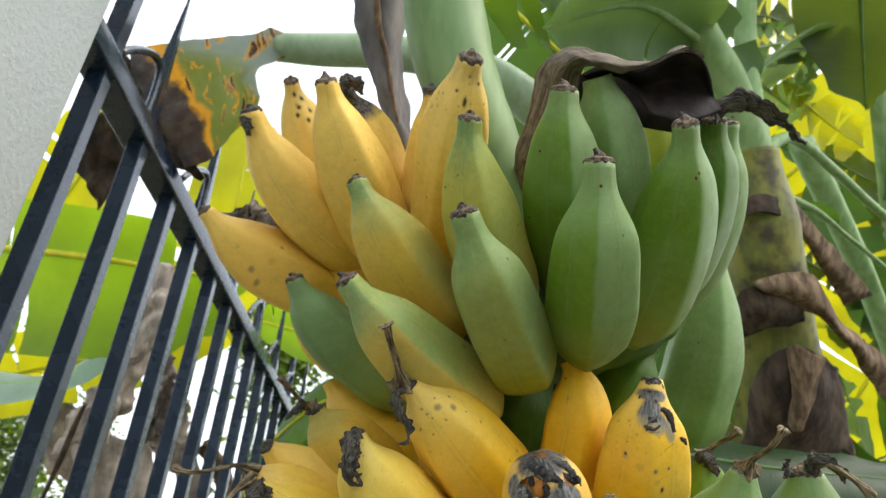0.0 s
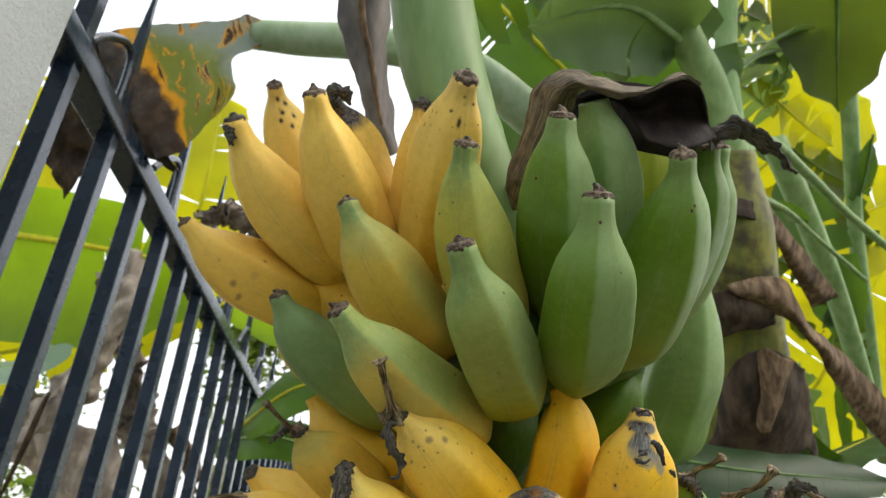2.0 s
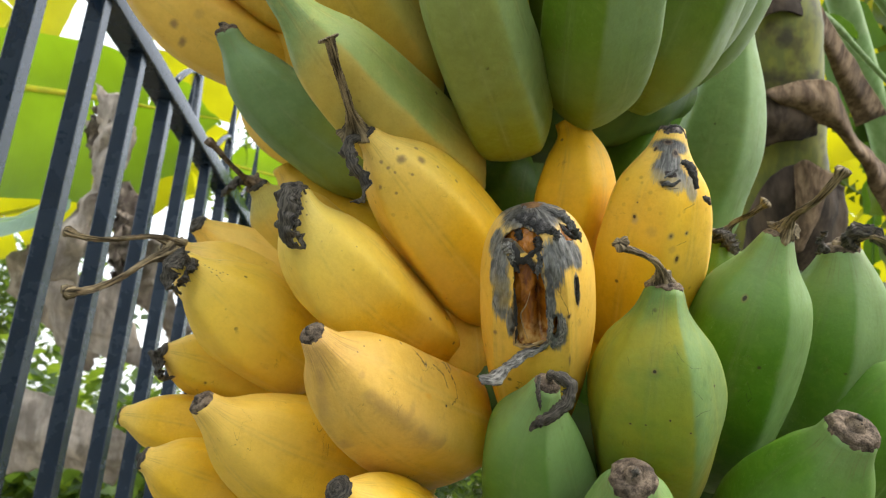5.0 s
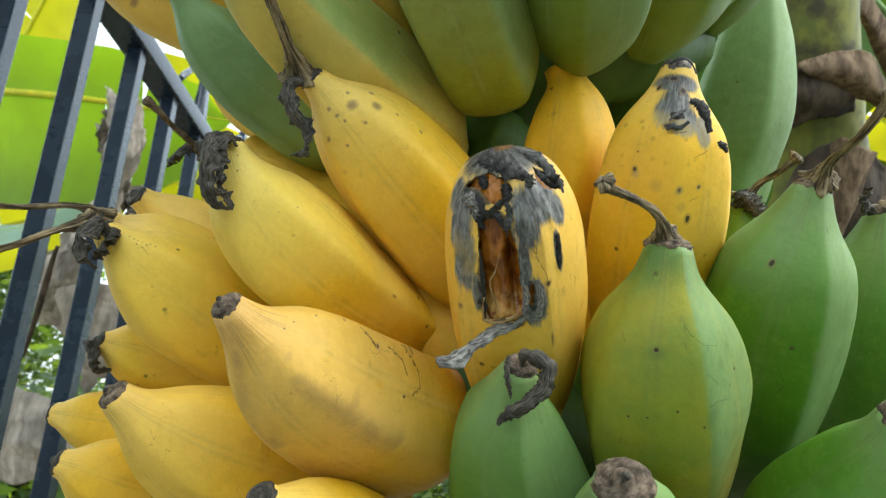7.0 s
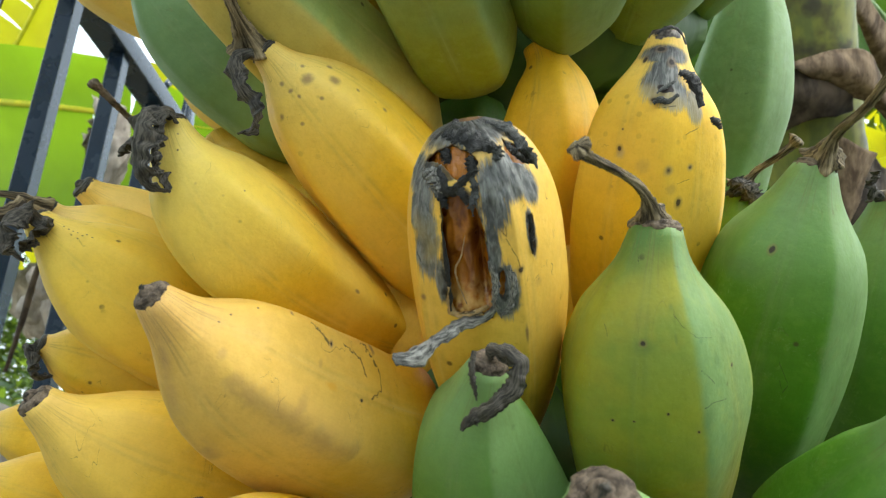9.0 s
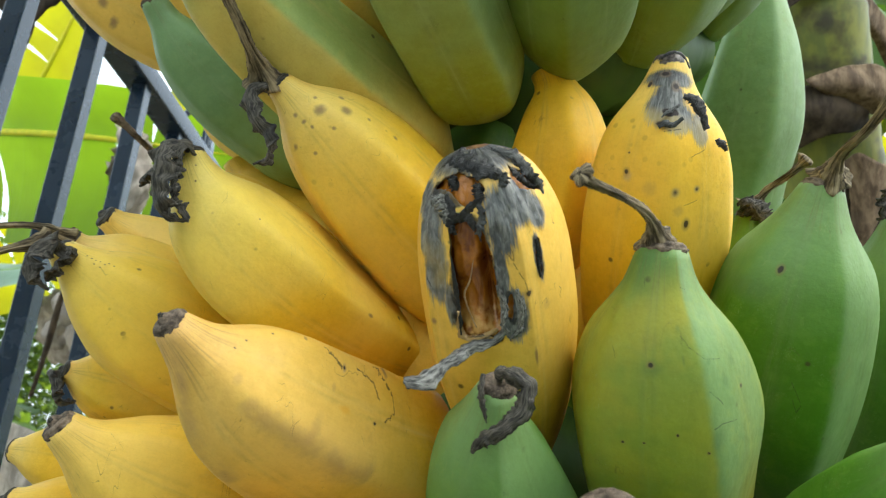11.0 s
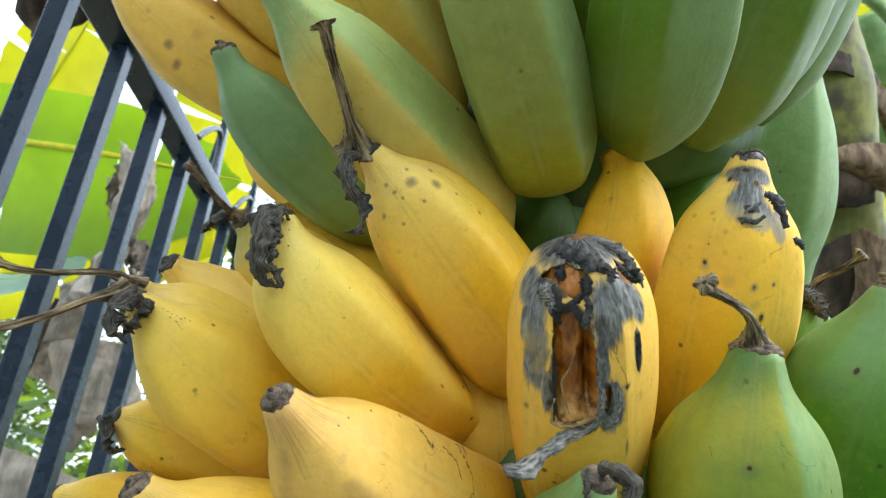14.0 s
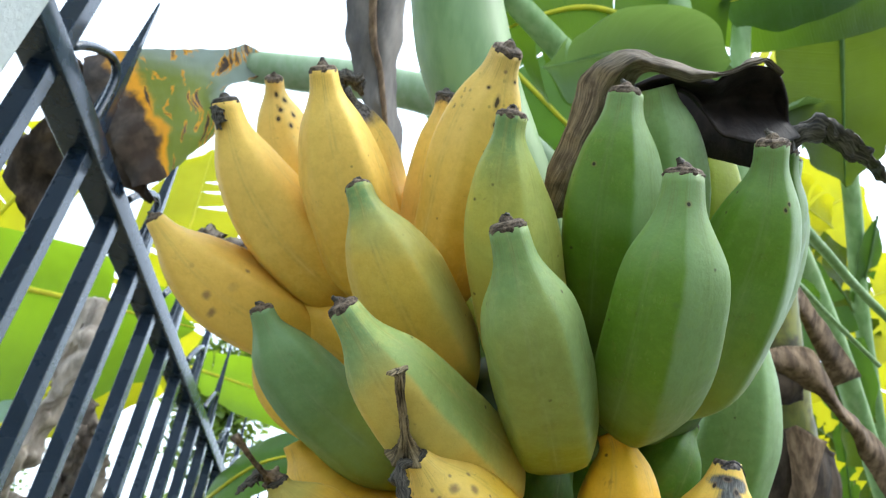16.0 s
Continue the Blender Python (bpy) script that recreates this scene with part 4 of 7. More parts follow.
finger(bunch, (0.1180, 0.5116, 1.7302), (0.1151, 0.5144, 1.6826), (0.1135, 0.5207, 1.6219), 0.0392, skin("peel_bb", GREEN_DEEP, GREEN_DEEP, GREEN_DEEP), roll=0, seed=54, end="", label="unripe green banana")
finger(bunch, (-0.0600, 0.5250, 1.8500), (-0.0280, 0.5150, 1.7850), (0.0200, 0.4950, 1.7000), 0.0340, skin("peel_bc", OCHRE, OCHRE, OCHRE), roll=0, seed=55, end="", label="ripe yellow banana")
finger(bunch, (-0.1250, 0.5450, 1.7200), (-0.0780, 0.5430, 1.6880), (0.0000, 0.5250, 1.6600), 0.0360, skin("peel_bd", OCHRE, OCHRE, OCHRE), roll=0, seed=56, end="", label="ripe yellow banana")
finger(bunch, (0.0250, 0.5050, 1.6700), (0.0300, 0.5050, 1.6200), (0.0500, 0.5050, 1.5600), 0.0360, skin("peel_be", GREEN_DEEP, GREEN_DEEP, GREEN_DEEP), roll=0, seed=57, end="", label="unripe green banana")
finger(bunch, (-0.1250, 0.5250, 1.7550), (-0.0750, 0.5100, 1.7220), (-0.0200, 0.5050, 1.6980), 0.0310, skin("peel_bf", OCHRE, OCHRE, OCHRE), roll=0, seed=58, end="", label="ripe yellow banana")
finger(bunch, (0.0050, 0.5250, 1.8000), (0.0300, 0.5060, 1.7300), (0.0500, 0.5050, 1.6600), 0.0310, skin("peel_bg", OLIVE, OLIVE, GREEN_DEEP), roll=0, seed=59, end="", label="unripe green banana")
finger(bunch, (0.0230, 0.4539, 1.5908), (0.0330, 0.4579, 1.5408), (0.0430, 0.4679, 1.4908), 0.0260, skin("peel_c0", OCHRE, OCHRE, OCHRE), roll=0, seed=70, end="", label="ripe yellow banana")
finger(bunch, (0.1024, 0.4614, 1.6052), (0.1124, 0.4654, 1.5552), (0.1224, 0.4754, 1.5052), 0.0220, skin("peel_c1", OCHRE, OCHRE, RIPE_DEEP), roll=0, seed=71, end="", label="ripe yellow banana")
finger(bunch, (0.0026, 0.4781, 1.5787), (0.0126, 0.4821, 1.5287), (0.0226, 0.4921, 1.4787), 0.0260, skin("peel_c2", OCHRE, OCHRE, OCHRE), roll=0, seed=72, end="", label="ripe yellow banana")
# lower tier, yellow side
first = finger(bunch, (-0.0123, 0.3720, 1.6010), (0.0184, 0.4021, 1.5780), (0.0658, 0.4593, 1.5433), (5.4, 8.3, 17.8, 25.2, 28.0, 28.0, 15.0), skin("peel_v", (0.84, 0.521, 0.022), (0.82, 0.586, 0.14), RIPE_DEEP, tip_len=0.55, specks=0.75, spots=((0.4768, 0.1891, 0.0246, 0.0171, 2), (0.5366, 0.2535, 0.0199, 0.0172, 2), (0.3753, 0.1467, 0.0124, 0.0091, 2), (0.3947, 0.1832, 0.0109, 0.0068, 2), (0.4091, 0.2139, 0.0068, 0.0068, 2), (0.3146, 0.2289, 0.008, 0.0092, 2), (0.5945, 0.2195, 0.01, 0.0091, 2), (0.5176, 0.1494, 0.0113, 0.0063, 2), (0.5719, 0.422, 0.0072, 0.008, 2), (0.46, 0.262, 0.0056, 0.0065, 2), (0.5623, 0.3263, 0.0058, 0.0063, 2), (0.3628, 0.2834, 0.0061, 0.0066, 2),)), roll=24, seed=22, end="black", label="ripe yellow banana")
second = finger(bunch, (-0.0400, 0.3710, 1.5713), (-0.0138, 0.3998, 1.5371), (0.0414, 0.4578, 1.5156), (5.7, 9.7, 19.2, 24.5, 23.2, 18.1, 7.3), skin("peel_w", (0.86, 0.567, 0.032), (0.75, 0.586, 0.14), RIPE_DEEP, tip_len=0.45, spots=((0.4559, 0.0619, 0.0069, 0.0034, 2), (0.4185, 0.1139, 0.005, 0.0032, 0), (0.5062, 0.3104, 0.0028, 0.003, 2), (0.5029, 0.72, 0.0052, 0.0073, 2), (0.46, 0.2869, 0.004, 0.0044, 1), (0.42, 0.2222, 0.0054, 0.0045, 1),)), roll=24, seed=23, end="black", label="banana turning from green to yellow")
third = finger(bunch, (-0.0938, 0.3973, 1.5429), (-0.0657, 0.4217, 1.5215), (-0.0336, 0.4619, 1.5021), (5.2, 8.8, 17.3, 24.8, 25.7, 23.3, 9.9), skin("peel_x", (0.86, 0.558, 0.032), (0.78, 0.558, 0.10), RIPE_DEEP, specks=0.4, spots=((0.506, 0.1081, 0.0048, 0.003, 0), (0.5008, 0.1302, 0.0039, 0.0029, 0), (0.4993, 0.1475, 0.0033, 0.0028, 0), (0.5012, 0.1639, 0.0029, 0.0029, 0), (0.4959, 0.1839, 0.0029, 0.0031, 0), (0.5088, 0.1925, 0.0029, 0.0031, 0), (0.5055, 0.2134, 0.0026, 0.0032, 0), (0.4778, 0.1534, 0.0032, 0.0029, 0), (0.4759, 0.1795, 0.0028, 0.0029, 0), (0.3922, 0.0937, 0.0043, 0.003, 0),)), roll=30, seed=24, end="black", label="banana turning from green to yellow")
fourth = finger(bunch, (-0.1046, 0.4186, 1.5529), (-0.0782, 0.4427, 1.5369), (-0.0287, 0.4721, 1.5171), 0.0232, skin("peel_y", (0.85, 0.549, 0.028), RIPE_PALE, RIPE_DEEP), roll=10, seed=25, neck=0.05, tip_r=0.26, end="black", label="ripe yellow banana")
finger(bunch, (-0.1017, 0.4353, 1.5708), (-0.0717, 0.4573, 1.5543), (-0.0280, 0.4689, 1.5354), 0.0186, skin("peel_z", RIPE, RIPE, OCHRE), roll=10, seed=26, neck=0.05, end="black", label="ripe yellow banana")
fifth = finger(bunch, (-0.0772, 0.4493, 1.5996), (-0.0517, 0.4634, 1.5766), (-0.0113, 0.4725, 1.5511), 0.0251, skin("peel_aa", OCHRE, (0.40, 0.34, 0.07), OCHRE), roll=10, seed=27, neck=0.05, tip_r=0.24, end="black", label="ripe yellow banana")
finger(bunch, (-0.0794, 0.5147, 1.6379), (-0.0457, 0.5162, 1.6052), (0.0120, 0.5048, 1.5750), 0.0268, skin("peel_ab", OCHRE, OCHRE, RIPE_DEEP), roll=10, seed=28, end="", label="ripe yellow banana")
finger(bunch, (0.0899, 0.4133, 1.6377), (0.0958, 0.4280, 1.6003), (0.0843, 0.4607, 1.5484), (8.2, 9.0, 16.0, 21.5, 21.5, 19.4, 8.5), skin("peel_ac", RIPE_DEEP, RIPE_DEEP, RIPE_DEEP), roll=20, seed=29, end="", label="ripe yellow banana")
rotten = finger(bunch, (0.1295, 0.3741, 1.6181), (0.1288, 0.4061, 1.5687), (0.1371, 0.4627, 1.5211), (5.8, 10.3, 21.8, 26.7, 27.0, 23.9, 10.3), skin("peel_ad", RIPE_DEEP, RIPE, RIPE_DEEP, specks=0.35, dark_tip=0.02, spots=((0.3976, 0.3374, 0.0068, 0.0086, 0), (0.4034, 0.3479, 0.0123, 0.0143, 3), (0.5143, 0.3744, 0.0091, 0.0115, 4), (0.5708, 0.3708, 0.0087, 0.008, 4), (0.5471, 0.456, 0.0078, 0.0119, 0), (0.4601, 0.3701, 0.0177, 0.0201, 1), (0.5254, 0.4198, 0.014, 0.0155, 1), (0.3953, 0.2892, 0.0028, 0.0029, 0), (0.3949, 0.4333, 0.0051, 0.0043, 1), (0.493, 0.1795, 0.0293, 0.0133, 6), (0.4491, 0.0662, 0.0292, 0.0081, 0), (0.5165, 0.1033, 0.0186, 0.0123, 0), (0.4645, 0.2103, 0.013, 0.0078, 0), (0.3673, 0.0995, 0.013, 0.0108, 0),), lines=((0.5512, 0.2896, 0.597, 0.2737, 0.23, 0), (0.539, 0.4075, 0.5728, 0.3992, 0.19, 0), (0.4796, 0.2287, 0.5225, 0.2212, 0.38, 0),), span=(0.1342, 0.1494), decay=((0.4842, 0.0814, 0.1756, 0.0289), (0.4868, 0.1235, 0.077, 0.0364), (0.4756, 0.1547, 0.0718, 0.0588), (0.5164, 0.1913, 0.0569, 0.0426), (0.5876, 0.222, 0.027, 0.0455),)), roll=14, seed=30, end="", label="ripe yellow banana")
finger(bunch, (-0.0215, 0.3403, 1.5056), (0.0073, 0.3862, 1.4841), (0.0461, 0.4475, 1.4742), (5.1, 9.6, 20.8, 26.4, 28.8, 28.5, 12.2), skin("peel_ae", (0.76, 0.470, 0.080), (0.68, 0.419, 0.13), RIPE_DEEP, scuff=0.6, neck_lines=0.6, spots=((0.6679, 0.4167, 0.0054, 0.0049, 0), (0.6657, 0.4174, 0.0097, 0.0086, 3), (0.6991, 0.2875, 0.0061, 0.0051, 2), (0.5838, 0.5349, 0.0035, 0.0045, 0), (0.5839, 0.4358, 0.0103, 0.0205, 7), (0.6161, 0.39, 0.0118, 0.0071, 1), (0.5227, 0.3693, 0.0301, 0.0155, 1), (0.5157, 0.1686, 0.0197, 0.0108, 1), (0.6966, 0.5686, 0.0132, 0.0071, 2), (0.6529, 0.1503, 0.0035, 0.0023, 0), (0.6069, 0.1331, 0.0036, 0.0023, 0), (0.6937, 0.2022, 0.0041, 0.0025, 0),), lines=((0.6946, 0.3456, 0.668, 0.4115, 0.17, 0), (0.6787, 0.4617, 0.6667, 0.5216, 0.14, 0), (0.6667, 0.5216, 0.6325, 0.5448, 0.21, 0), (0.6971, 0.5266, 0.7004, 0.5496, 0.18, 0), (0.7004, 0.5496, 0.6861, 0.5415, 0.24, 0), (0.6913, 0.5417, 0.6558, 0.5947, 0.16, 0), (0.6558, 0.5947, 0.6209, 0.6021, 0.24, 0), (0.6209, 0.6021, 0.5923, 0.5671, 0.18, 0), (0.3848, 0.031, 0.3166, 0.1613, 1.34, 1), (0.3166, 0.1613, 0.3135, 0.2561, 1.68, 1), (0.3135, 0.2561, 0.3199, 0.3508, 1.4, 1), (0.4817, 0.2096, 0.4864, 0.3722, 1.19, 1), (0.4864, 0.3722, 0.4929, 0.5554, 1.24, 1), (0.4191, 0.0129, 0.4817, 0.0735, 0.59, 1), (0.4024, 0.0197, 0.4037, 0.0889, 0.44, 1),), span=(0.0359, 0.1028)), roll=-10, square=0.75, seed=31, label="ripe yellow banana")
finger(bunch, (-0.0693, 0.3811, 1.4795), (-0.0331, 0.4165, 1.4591), (0.0281, 0.4714, 1.4466), (5.7, 8.8, 18.2, 26.4, 27.6, 23.6, 9.6), skin("peel_af", (0.85, 0.535, 0.040), (0.78, 0.530, 0.12), RIPE_DEEP, scuff=0.5), roll=35, seed=32, label="ripe yellow banana")
finger(bunch, (-0.1295, 0.4555, 1.4715), (-0.0935, 0.4625, 1.4669), (-0.0401, 0.4888, 1.4579), 0.0183, skin("peel_ag", RIPE_DEEP, RIPE, RIPE_DEEP), roll=40, seed=33, neck=0.05, tip_r=0.3, end="black", label="ripe yellow banana")
finger(bunch, (-0.1003, 0.4134, 1.4540), (-0.0712, 0.4320, 1.4427), (-0.0282, 0.4776, 1.4215), 0.0197, skin("peel_ah", RIPE_DEEP, RIPE, RIPE_DEEP), roll=40, seed=34, neck=0.05, tip_r=0.28, end="black", label="ripe yellow banana")
sixth = finger(bunch, (-0.1144, 0.4529, 1.5053), (-0.0852, 0.4690, 1.4989), (-0.0375, 0.4905, 1.4893), 0.0194, skin("peel_ai", (0.84, 0.558, 0.028), RIPE, RIPE_DEEP), roll=40, seed=35, neck=0.04, tip_r=0.25, end="black", label="ripe yellow banana")
finger(bunch, (-0.0075, 0.3545, 1.4512), (0.0193, 0.3959, 1.4285), (0.0675, 0.4596, 1.3974), 0.0222, skin("peel_aj", RIPE_DEEP, RIPE, RIPE_DEEP), roll=30, seed=36, neck=0.05, tip_r=0.25, end="black", label="ripe yellow banana")
# lower tier, green side; pale faces again hold bloom and painted-in light
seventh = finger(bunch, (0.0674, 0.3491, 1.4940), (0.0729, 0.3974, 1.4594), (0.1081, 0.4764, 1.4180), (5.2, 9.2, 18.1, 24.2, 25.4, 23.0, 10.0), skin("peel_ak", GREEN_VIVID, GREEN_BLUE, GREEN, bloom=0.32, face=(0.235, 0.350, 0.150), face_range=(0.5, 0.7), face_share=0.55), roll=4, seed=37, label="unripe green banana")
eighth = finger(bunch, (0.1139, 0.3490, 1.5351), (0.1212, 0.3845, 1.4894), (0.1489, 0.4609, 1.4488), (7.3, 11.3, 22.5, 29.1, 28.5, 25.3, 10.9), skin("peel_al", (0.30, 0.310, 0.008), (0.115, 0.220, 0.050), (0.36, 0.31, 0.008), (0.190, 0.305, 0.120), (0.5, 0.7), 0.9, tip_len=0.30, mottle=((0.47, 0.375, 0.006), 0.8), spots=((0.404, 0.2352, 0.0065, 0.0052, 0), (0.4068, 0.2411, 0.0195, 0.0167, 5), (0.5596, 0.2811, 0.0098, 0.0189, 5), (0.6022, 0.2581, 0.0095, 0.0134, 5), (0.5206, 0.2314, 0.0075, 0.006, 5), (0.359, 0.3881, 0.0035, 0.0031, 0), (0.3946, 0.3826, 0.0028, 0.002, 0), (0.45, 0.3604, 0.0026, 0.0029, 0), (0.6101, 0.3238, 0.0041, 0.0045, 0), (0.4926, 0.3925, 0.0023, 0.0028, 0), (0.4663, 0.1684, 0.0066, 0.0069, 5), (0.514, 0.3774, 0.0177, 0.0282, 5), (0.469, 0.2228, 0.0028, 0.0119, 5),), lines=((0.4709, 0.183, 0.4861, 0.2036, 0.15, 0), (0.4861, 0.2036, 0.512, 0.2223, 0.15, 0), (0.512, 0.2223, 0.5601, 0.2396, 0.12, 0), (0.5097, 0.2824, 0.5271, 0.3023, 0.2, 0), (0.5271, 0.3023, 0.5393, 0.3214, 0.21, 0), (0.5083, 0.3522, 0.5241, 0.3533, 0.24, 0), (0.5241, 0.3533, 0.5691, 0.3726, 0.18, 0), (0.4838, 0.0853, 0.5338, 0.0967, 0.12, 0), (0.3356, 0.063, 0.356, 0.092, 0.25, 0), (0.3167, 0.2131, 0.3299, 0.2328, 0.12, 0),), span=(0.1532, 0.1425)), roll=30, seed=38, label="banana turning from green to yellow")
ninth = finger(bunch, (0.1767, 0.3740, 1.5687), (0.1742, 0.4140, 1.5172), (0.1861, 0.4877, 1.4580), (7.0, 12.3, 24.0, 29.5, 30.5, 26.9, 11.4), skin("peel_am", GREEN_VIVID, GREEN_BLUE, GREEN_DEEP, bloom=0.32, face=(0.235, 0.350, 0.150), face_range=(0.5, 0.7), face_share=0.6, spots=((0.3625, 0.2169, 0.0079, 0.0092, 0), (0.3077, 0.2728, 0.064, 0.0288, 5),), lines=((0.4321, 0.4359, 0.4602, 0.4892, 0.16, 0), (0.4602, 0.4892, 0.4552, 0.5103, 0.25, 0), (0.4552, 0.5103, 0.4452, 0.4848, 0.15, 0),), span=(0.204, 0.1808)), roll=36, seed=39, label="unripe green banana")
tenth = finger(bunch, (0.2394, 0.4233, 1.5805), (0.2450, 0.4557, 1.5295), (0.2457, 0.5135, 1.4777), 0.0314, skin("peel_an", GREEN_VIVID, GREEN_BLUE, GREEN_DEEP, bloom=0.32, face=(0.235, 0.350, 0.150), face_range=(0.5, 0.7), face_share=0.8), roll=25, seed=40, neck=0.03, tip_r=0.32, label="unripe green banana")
finger(bunch, (0.1813, 0.3428, 1.4841), (0.1816, 0.3883, 1.4507), (0.1853, 0.4572, 1.4110), (9.6, 12.2, 20.3, 27.0, 26.4, 22.8, 9.6), skin("peel_ao", GREEN_VIVID, GREEN_BLUE, GREEN_DEEP), roll=0, seed=41, label="unripe green banana")
finger(bunch, (0.0901, 0.3203, 1.4633), (0.1065, 0.3799, 1.4253), (0.1262, 0.4638, 1.3736), 0.0259, skin("peel_ap", GREEN_VIVID, GREEN_BLUE, GREEN), roll=0, seed=42, neck=0.05, tip_r=0.30, label="unripe green banana")
eleventh = finger(bunch, (0.2739, 0.4169, 1.5230), (0.2647, 0.4421, 1.4894), (0.2544, 0.4912, 1.4443), 0.0294, skin("peel_aq", GREEN_VIVID, GREEN_BLUE, GREEN_DEEP), roll=0, seed=43, neck=0.04, tip_r=0.28, end="black", label="unripe green banana")
finger(bunch, (0.1843, 0.4443, 1.5875), (0.1875, 0.4637, 1.5541), (0.1860, 0.4973, 1.5076), 0.0222, skin("peel_ar", GREEN, GREEN, GREEN_DEEP), roll=0, seed=44, neck=0.04, end="black", label="unripe green banana")
finger(bunch, (0.3004, 0.4825, 1.5448), (0.2959, 0.4961, 1.5148), (0.2913, 0.5223, 1.4768), 0.0200, skin("peel_as", GREEN_BLUE, GREEN, GREEN_DEEP), roll=0, seed=45, neck=0.04, end="black", label="unripe green banana")

# withered flower styles and dead blossom
style(first, ((-0.0167, 0.3716, 1.6021), (-0.0195, 0.3571, 1.6062), (-0.0231, 0.3418, 1.6133), (-0.0255, 0.3292, 1.6178), (-0.0268, 0.3266, 1.6200)), 0.0022, STRAW, 2.0, 1)
shred(first, ((-0.0149, 0.3663, 1.5982), (-0.0202, 0.3636, 1.5937), (-0.0188, 0.3641, 1.5842), (-0.0133, 0.3659, 1.5767), (-0.0114, 0.3676, 1.5705), (-0.0160, 0.3685, 1.5676)), 0.0065, 130, BLACK, 2)
shred(second, ((-0.0359, 0.3651, 1.5721), (-0.0400, 0.3577, 1.5686), (-0.0423, 0.3557, 1.5620), (-0.0417, 0.3570, 1.5526), (-0.0391, 0.3600, 1.5443), (-0.0315, 0.3631, 1.5426)), 0.0078, 60, BLACK, 3)
shred(second, ((-0.0368, 0.3570, 1.5649), (-0.0377, 0.3579, 1.5563), (-0.0366, 0.3604, 1.5495), (-0.0321, 0.3626, 1.5438)), 0.0040, 140, BLACK, 33)
shred(third, ((-0.0842, 0.3937, 1.5404), (-0.0889, 0.3840, 1.5432), (-0.0946, 0.3818, 1.5368), (-0.0941, 0.3832, 1.5270), (-0.0875, 0.3865, 1.5246)), 0.0085, 80, BLACK, 4)
shred(third, ((-0.0863, 0.3907, 1.5425), (-0.0874, 0.3871, 1.5348), (-0.0895, 0.3872, 1.5284)), 0.0050, 130, BLACK, 34)
style(third, ((-0.0983, 0.3948, 1.5443), (-0.1017, 0.3813, 1.5374), (-0.1024, 0.3607, 1.5256), (-0.1036, 0.3406, 1.5159), (-0.1070, 0.3291, 1.5129)), 0.0015, STRAW, 1.7, 5)
style(fourth, ((-0.1012, 0.4133, 1.5529), (-0.1098, 0.4011, 1.5533), (-0.1208, 0.3866, 1.5471), (-0.1284, 0.3772, 1.5448), (-0.1346, 0.3710, 1.5455)), 0.0014, STRAW, 1.7, 6)
style(fifth, ((-0.0788, 0.4488, 1.6008), (-0.0860, 0.4374, 1.6027), (-0.0913, 0.4252, 1.6065), (-0.0979, 0.4159, 1.6112)), 0.0016, BROWN, 1.5, 7)
shred(fifth, ((-0.0786, 0.4485, 1.6015), (-0.0872, 0.4432, 1.6020), (-0.0941, 0.4442, 1.5953), (-0.0964, 0.4463, 1.5904)), 0.007, 90, BLACK, 8)
shred(sixth, ((-0.1138, 0.4527, 1.5059), (-0.1177, 0.4482, 1.5037), (-0.1168, 0.4485, 1.4951), (-0.1130, 0.4496, 1.4905), (-0.1055, 0.4490, 1.4916)), 0.008, 100, BLACK, 9)
style(eighth, ((0.1121, 0.3471, 1.5365), (0.1073, 0.3378, 1.5408), (0.0973, 0.3257, 1.5409), (0.0877, 0.3159, 1.5400), (0.0836, 0.3118, 1.5406)), 0.0015, STRAW, 1.9, 10)
shred(seventh, ((0.0660, 0.3447, 1.4979), (0.0702, 0.3411, 1.4964), (0.0738, 0.3395, 1.4924), (0.0728, 0.3403, 1.4871), (0.0679, 0.3417, 1.4828), (0.0627, 0.3436, 1.4798), (0.0606, 0.3459, 1.4762)), 0.0046, 25, BLACK, 11)
shred(seventh, ((0.0632, 0.3420, 1.4962), (0.0624, 0.3414, 1.4920), (0.0630, 0.3431, 1.4872), (0.0641, 0.3454, 1.4839)), 0.0016, 60, BLACK, 21)
style(ninth, ((0.1777, 0.3707, 1.5694), (0.1763, 0.3602, 1.5738), (0.1767, 0.3464, 1.5748), (0.1774, 0.3339, 1.5788), (0.1786, 0.3283, 1.5837)), 0.0018, STRAW, 1.7, 12)
style(tenth, ((0.2404, 0.4192, 1.5801), (0.2406, 0.4102, 1.5825), (0.2445, 0.4039, 1.5822), (0.2518, 0.3983, 1.5753), (0.2627, 0.3957, 1.5640)), 0.0019, STRAW, 1.5, 13)
shred(tenth, ((0.2350, 0.4176, 1.5792), (0.2354, 0.4105, 1.5822), (0.2406, 0.4058, 1.5836), (0.2470, 0.4047, 1.5791), (0.2516, 0.4066, 1.5716)), 0.009, 110, BLACK, 19)
shred(tenth, ((0.2291, 0.4165, 1.5766), (0.2228, 0.4117, 1.5797), (0.2234, 0.4082, 1.5848)), 0.006, 70, BLACK, 20)
style(eleventh, ((0.2738, 0.4166, 1.5241), (0.2674, 0.4043, 1.5323), (0.2619, 0.3917, 1.5410)), 0.0019, STRAW, 1.5, 14)
shred(bunch, ((-0.1557, 0.4015, 1.8085), (-0.1584, 0.3998, 1.8031), (-0.1560, 0.4033, 1.7918), (-0.1523, 0.4047, 1.7890)), 0.009, 90, BLACK, 15)
shred(bunch, ((-0.0907, 0.4019, 1.8341), (-0.0879, 0.3941, 1.8383), (-0.0796, 0.3942, 1.8381), (-0.0730, 0.4022, 1.8334)), 0.010, 100, BLACK, 16)
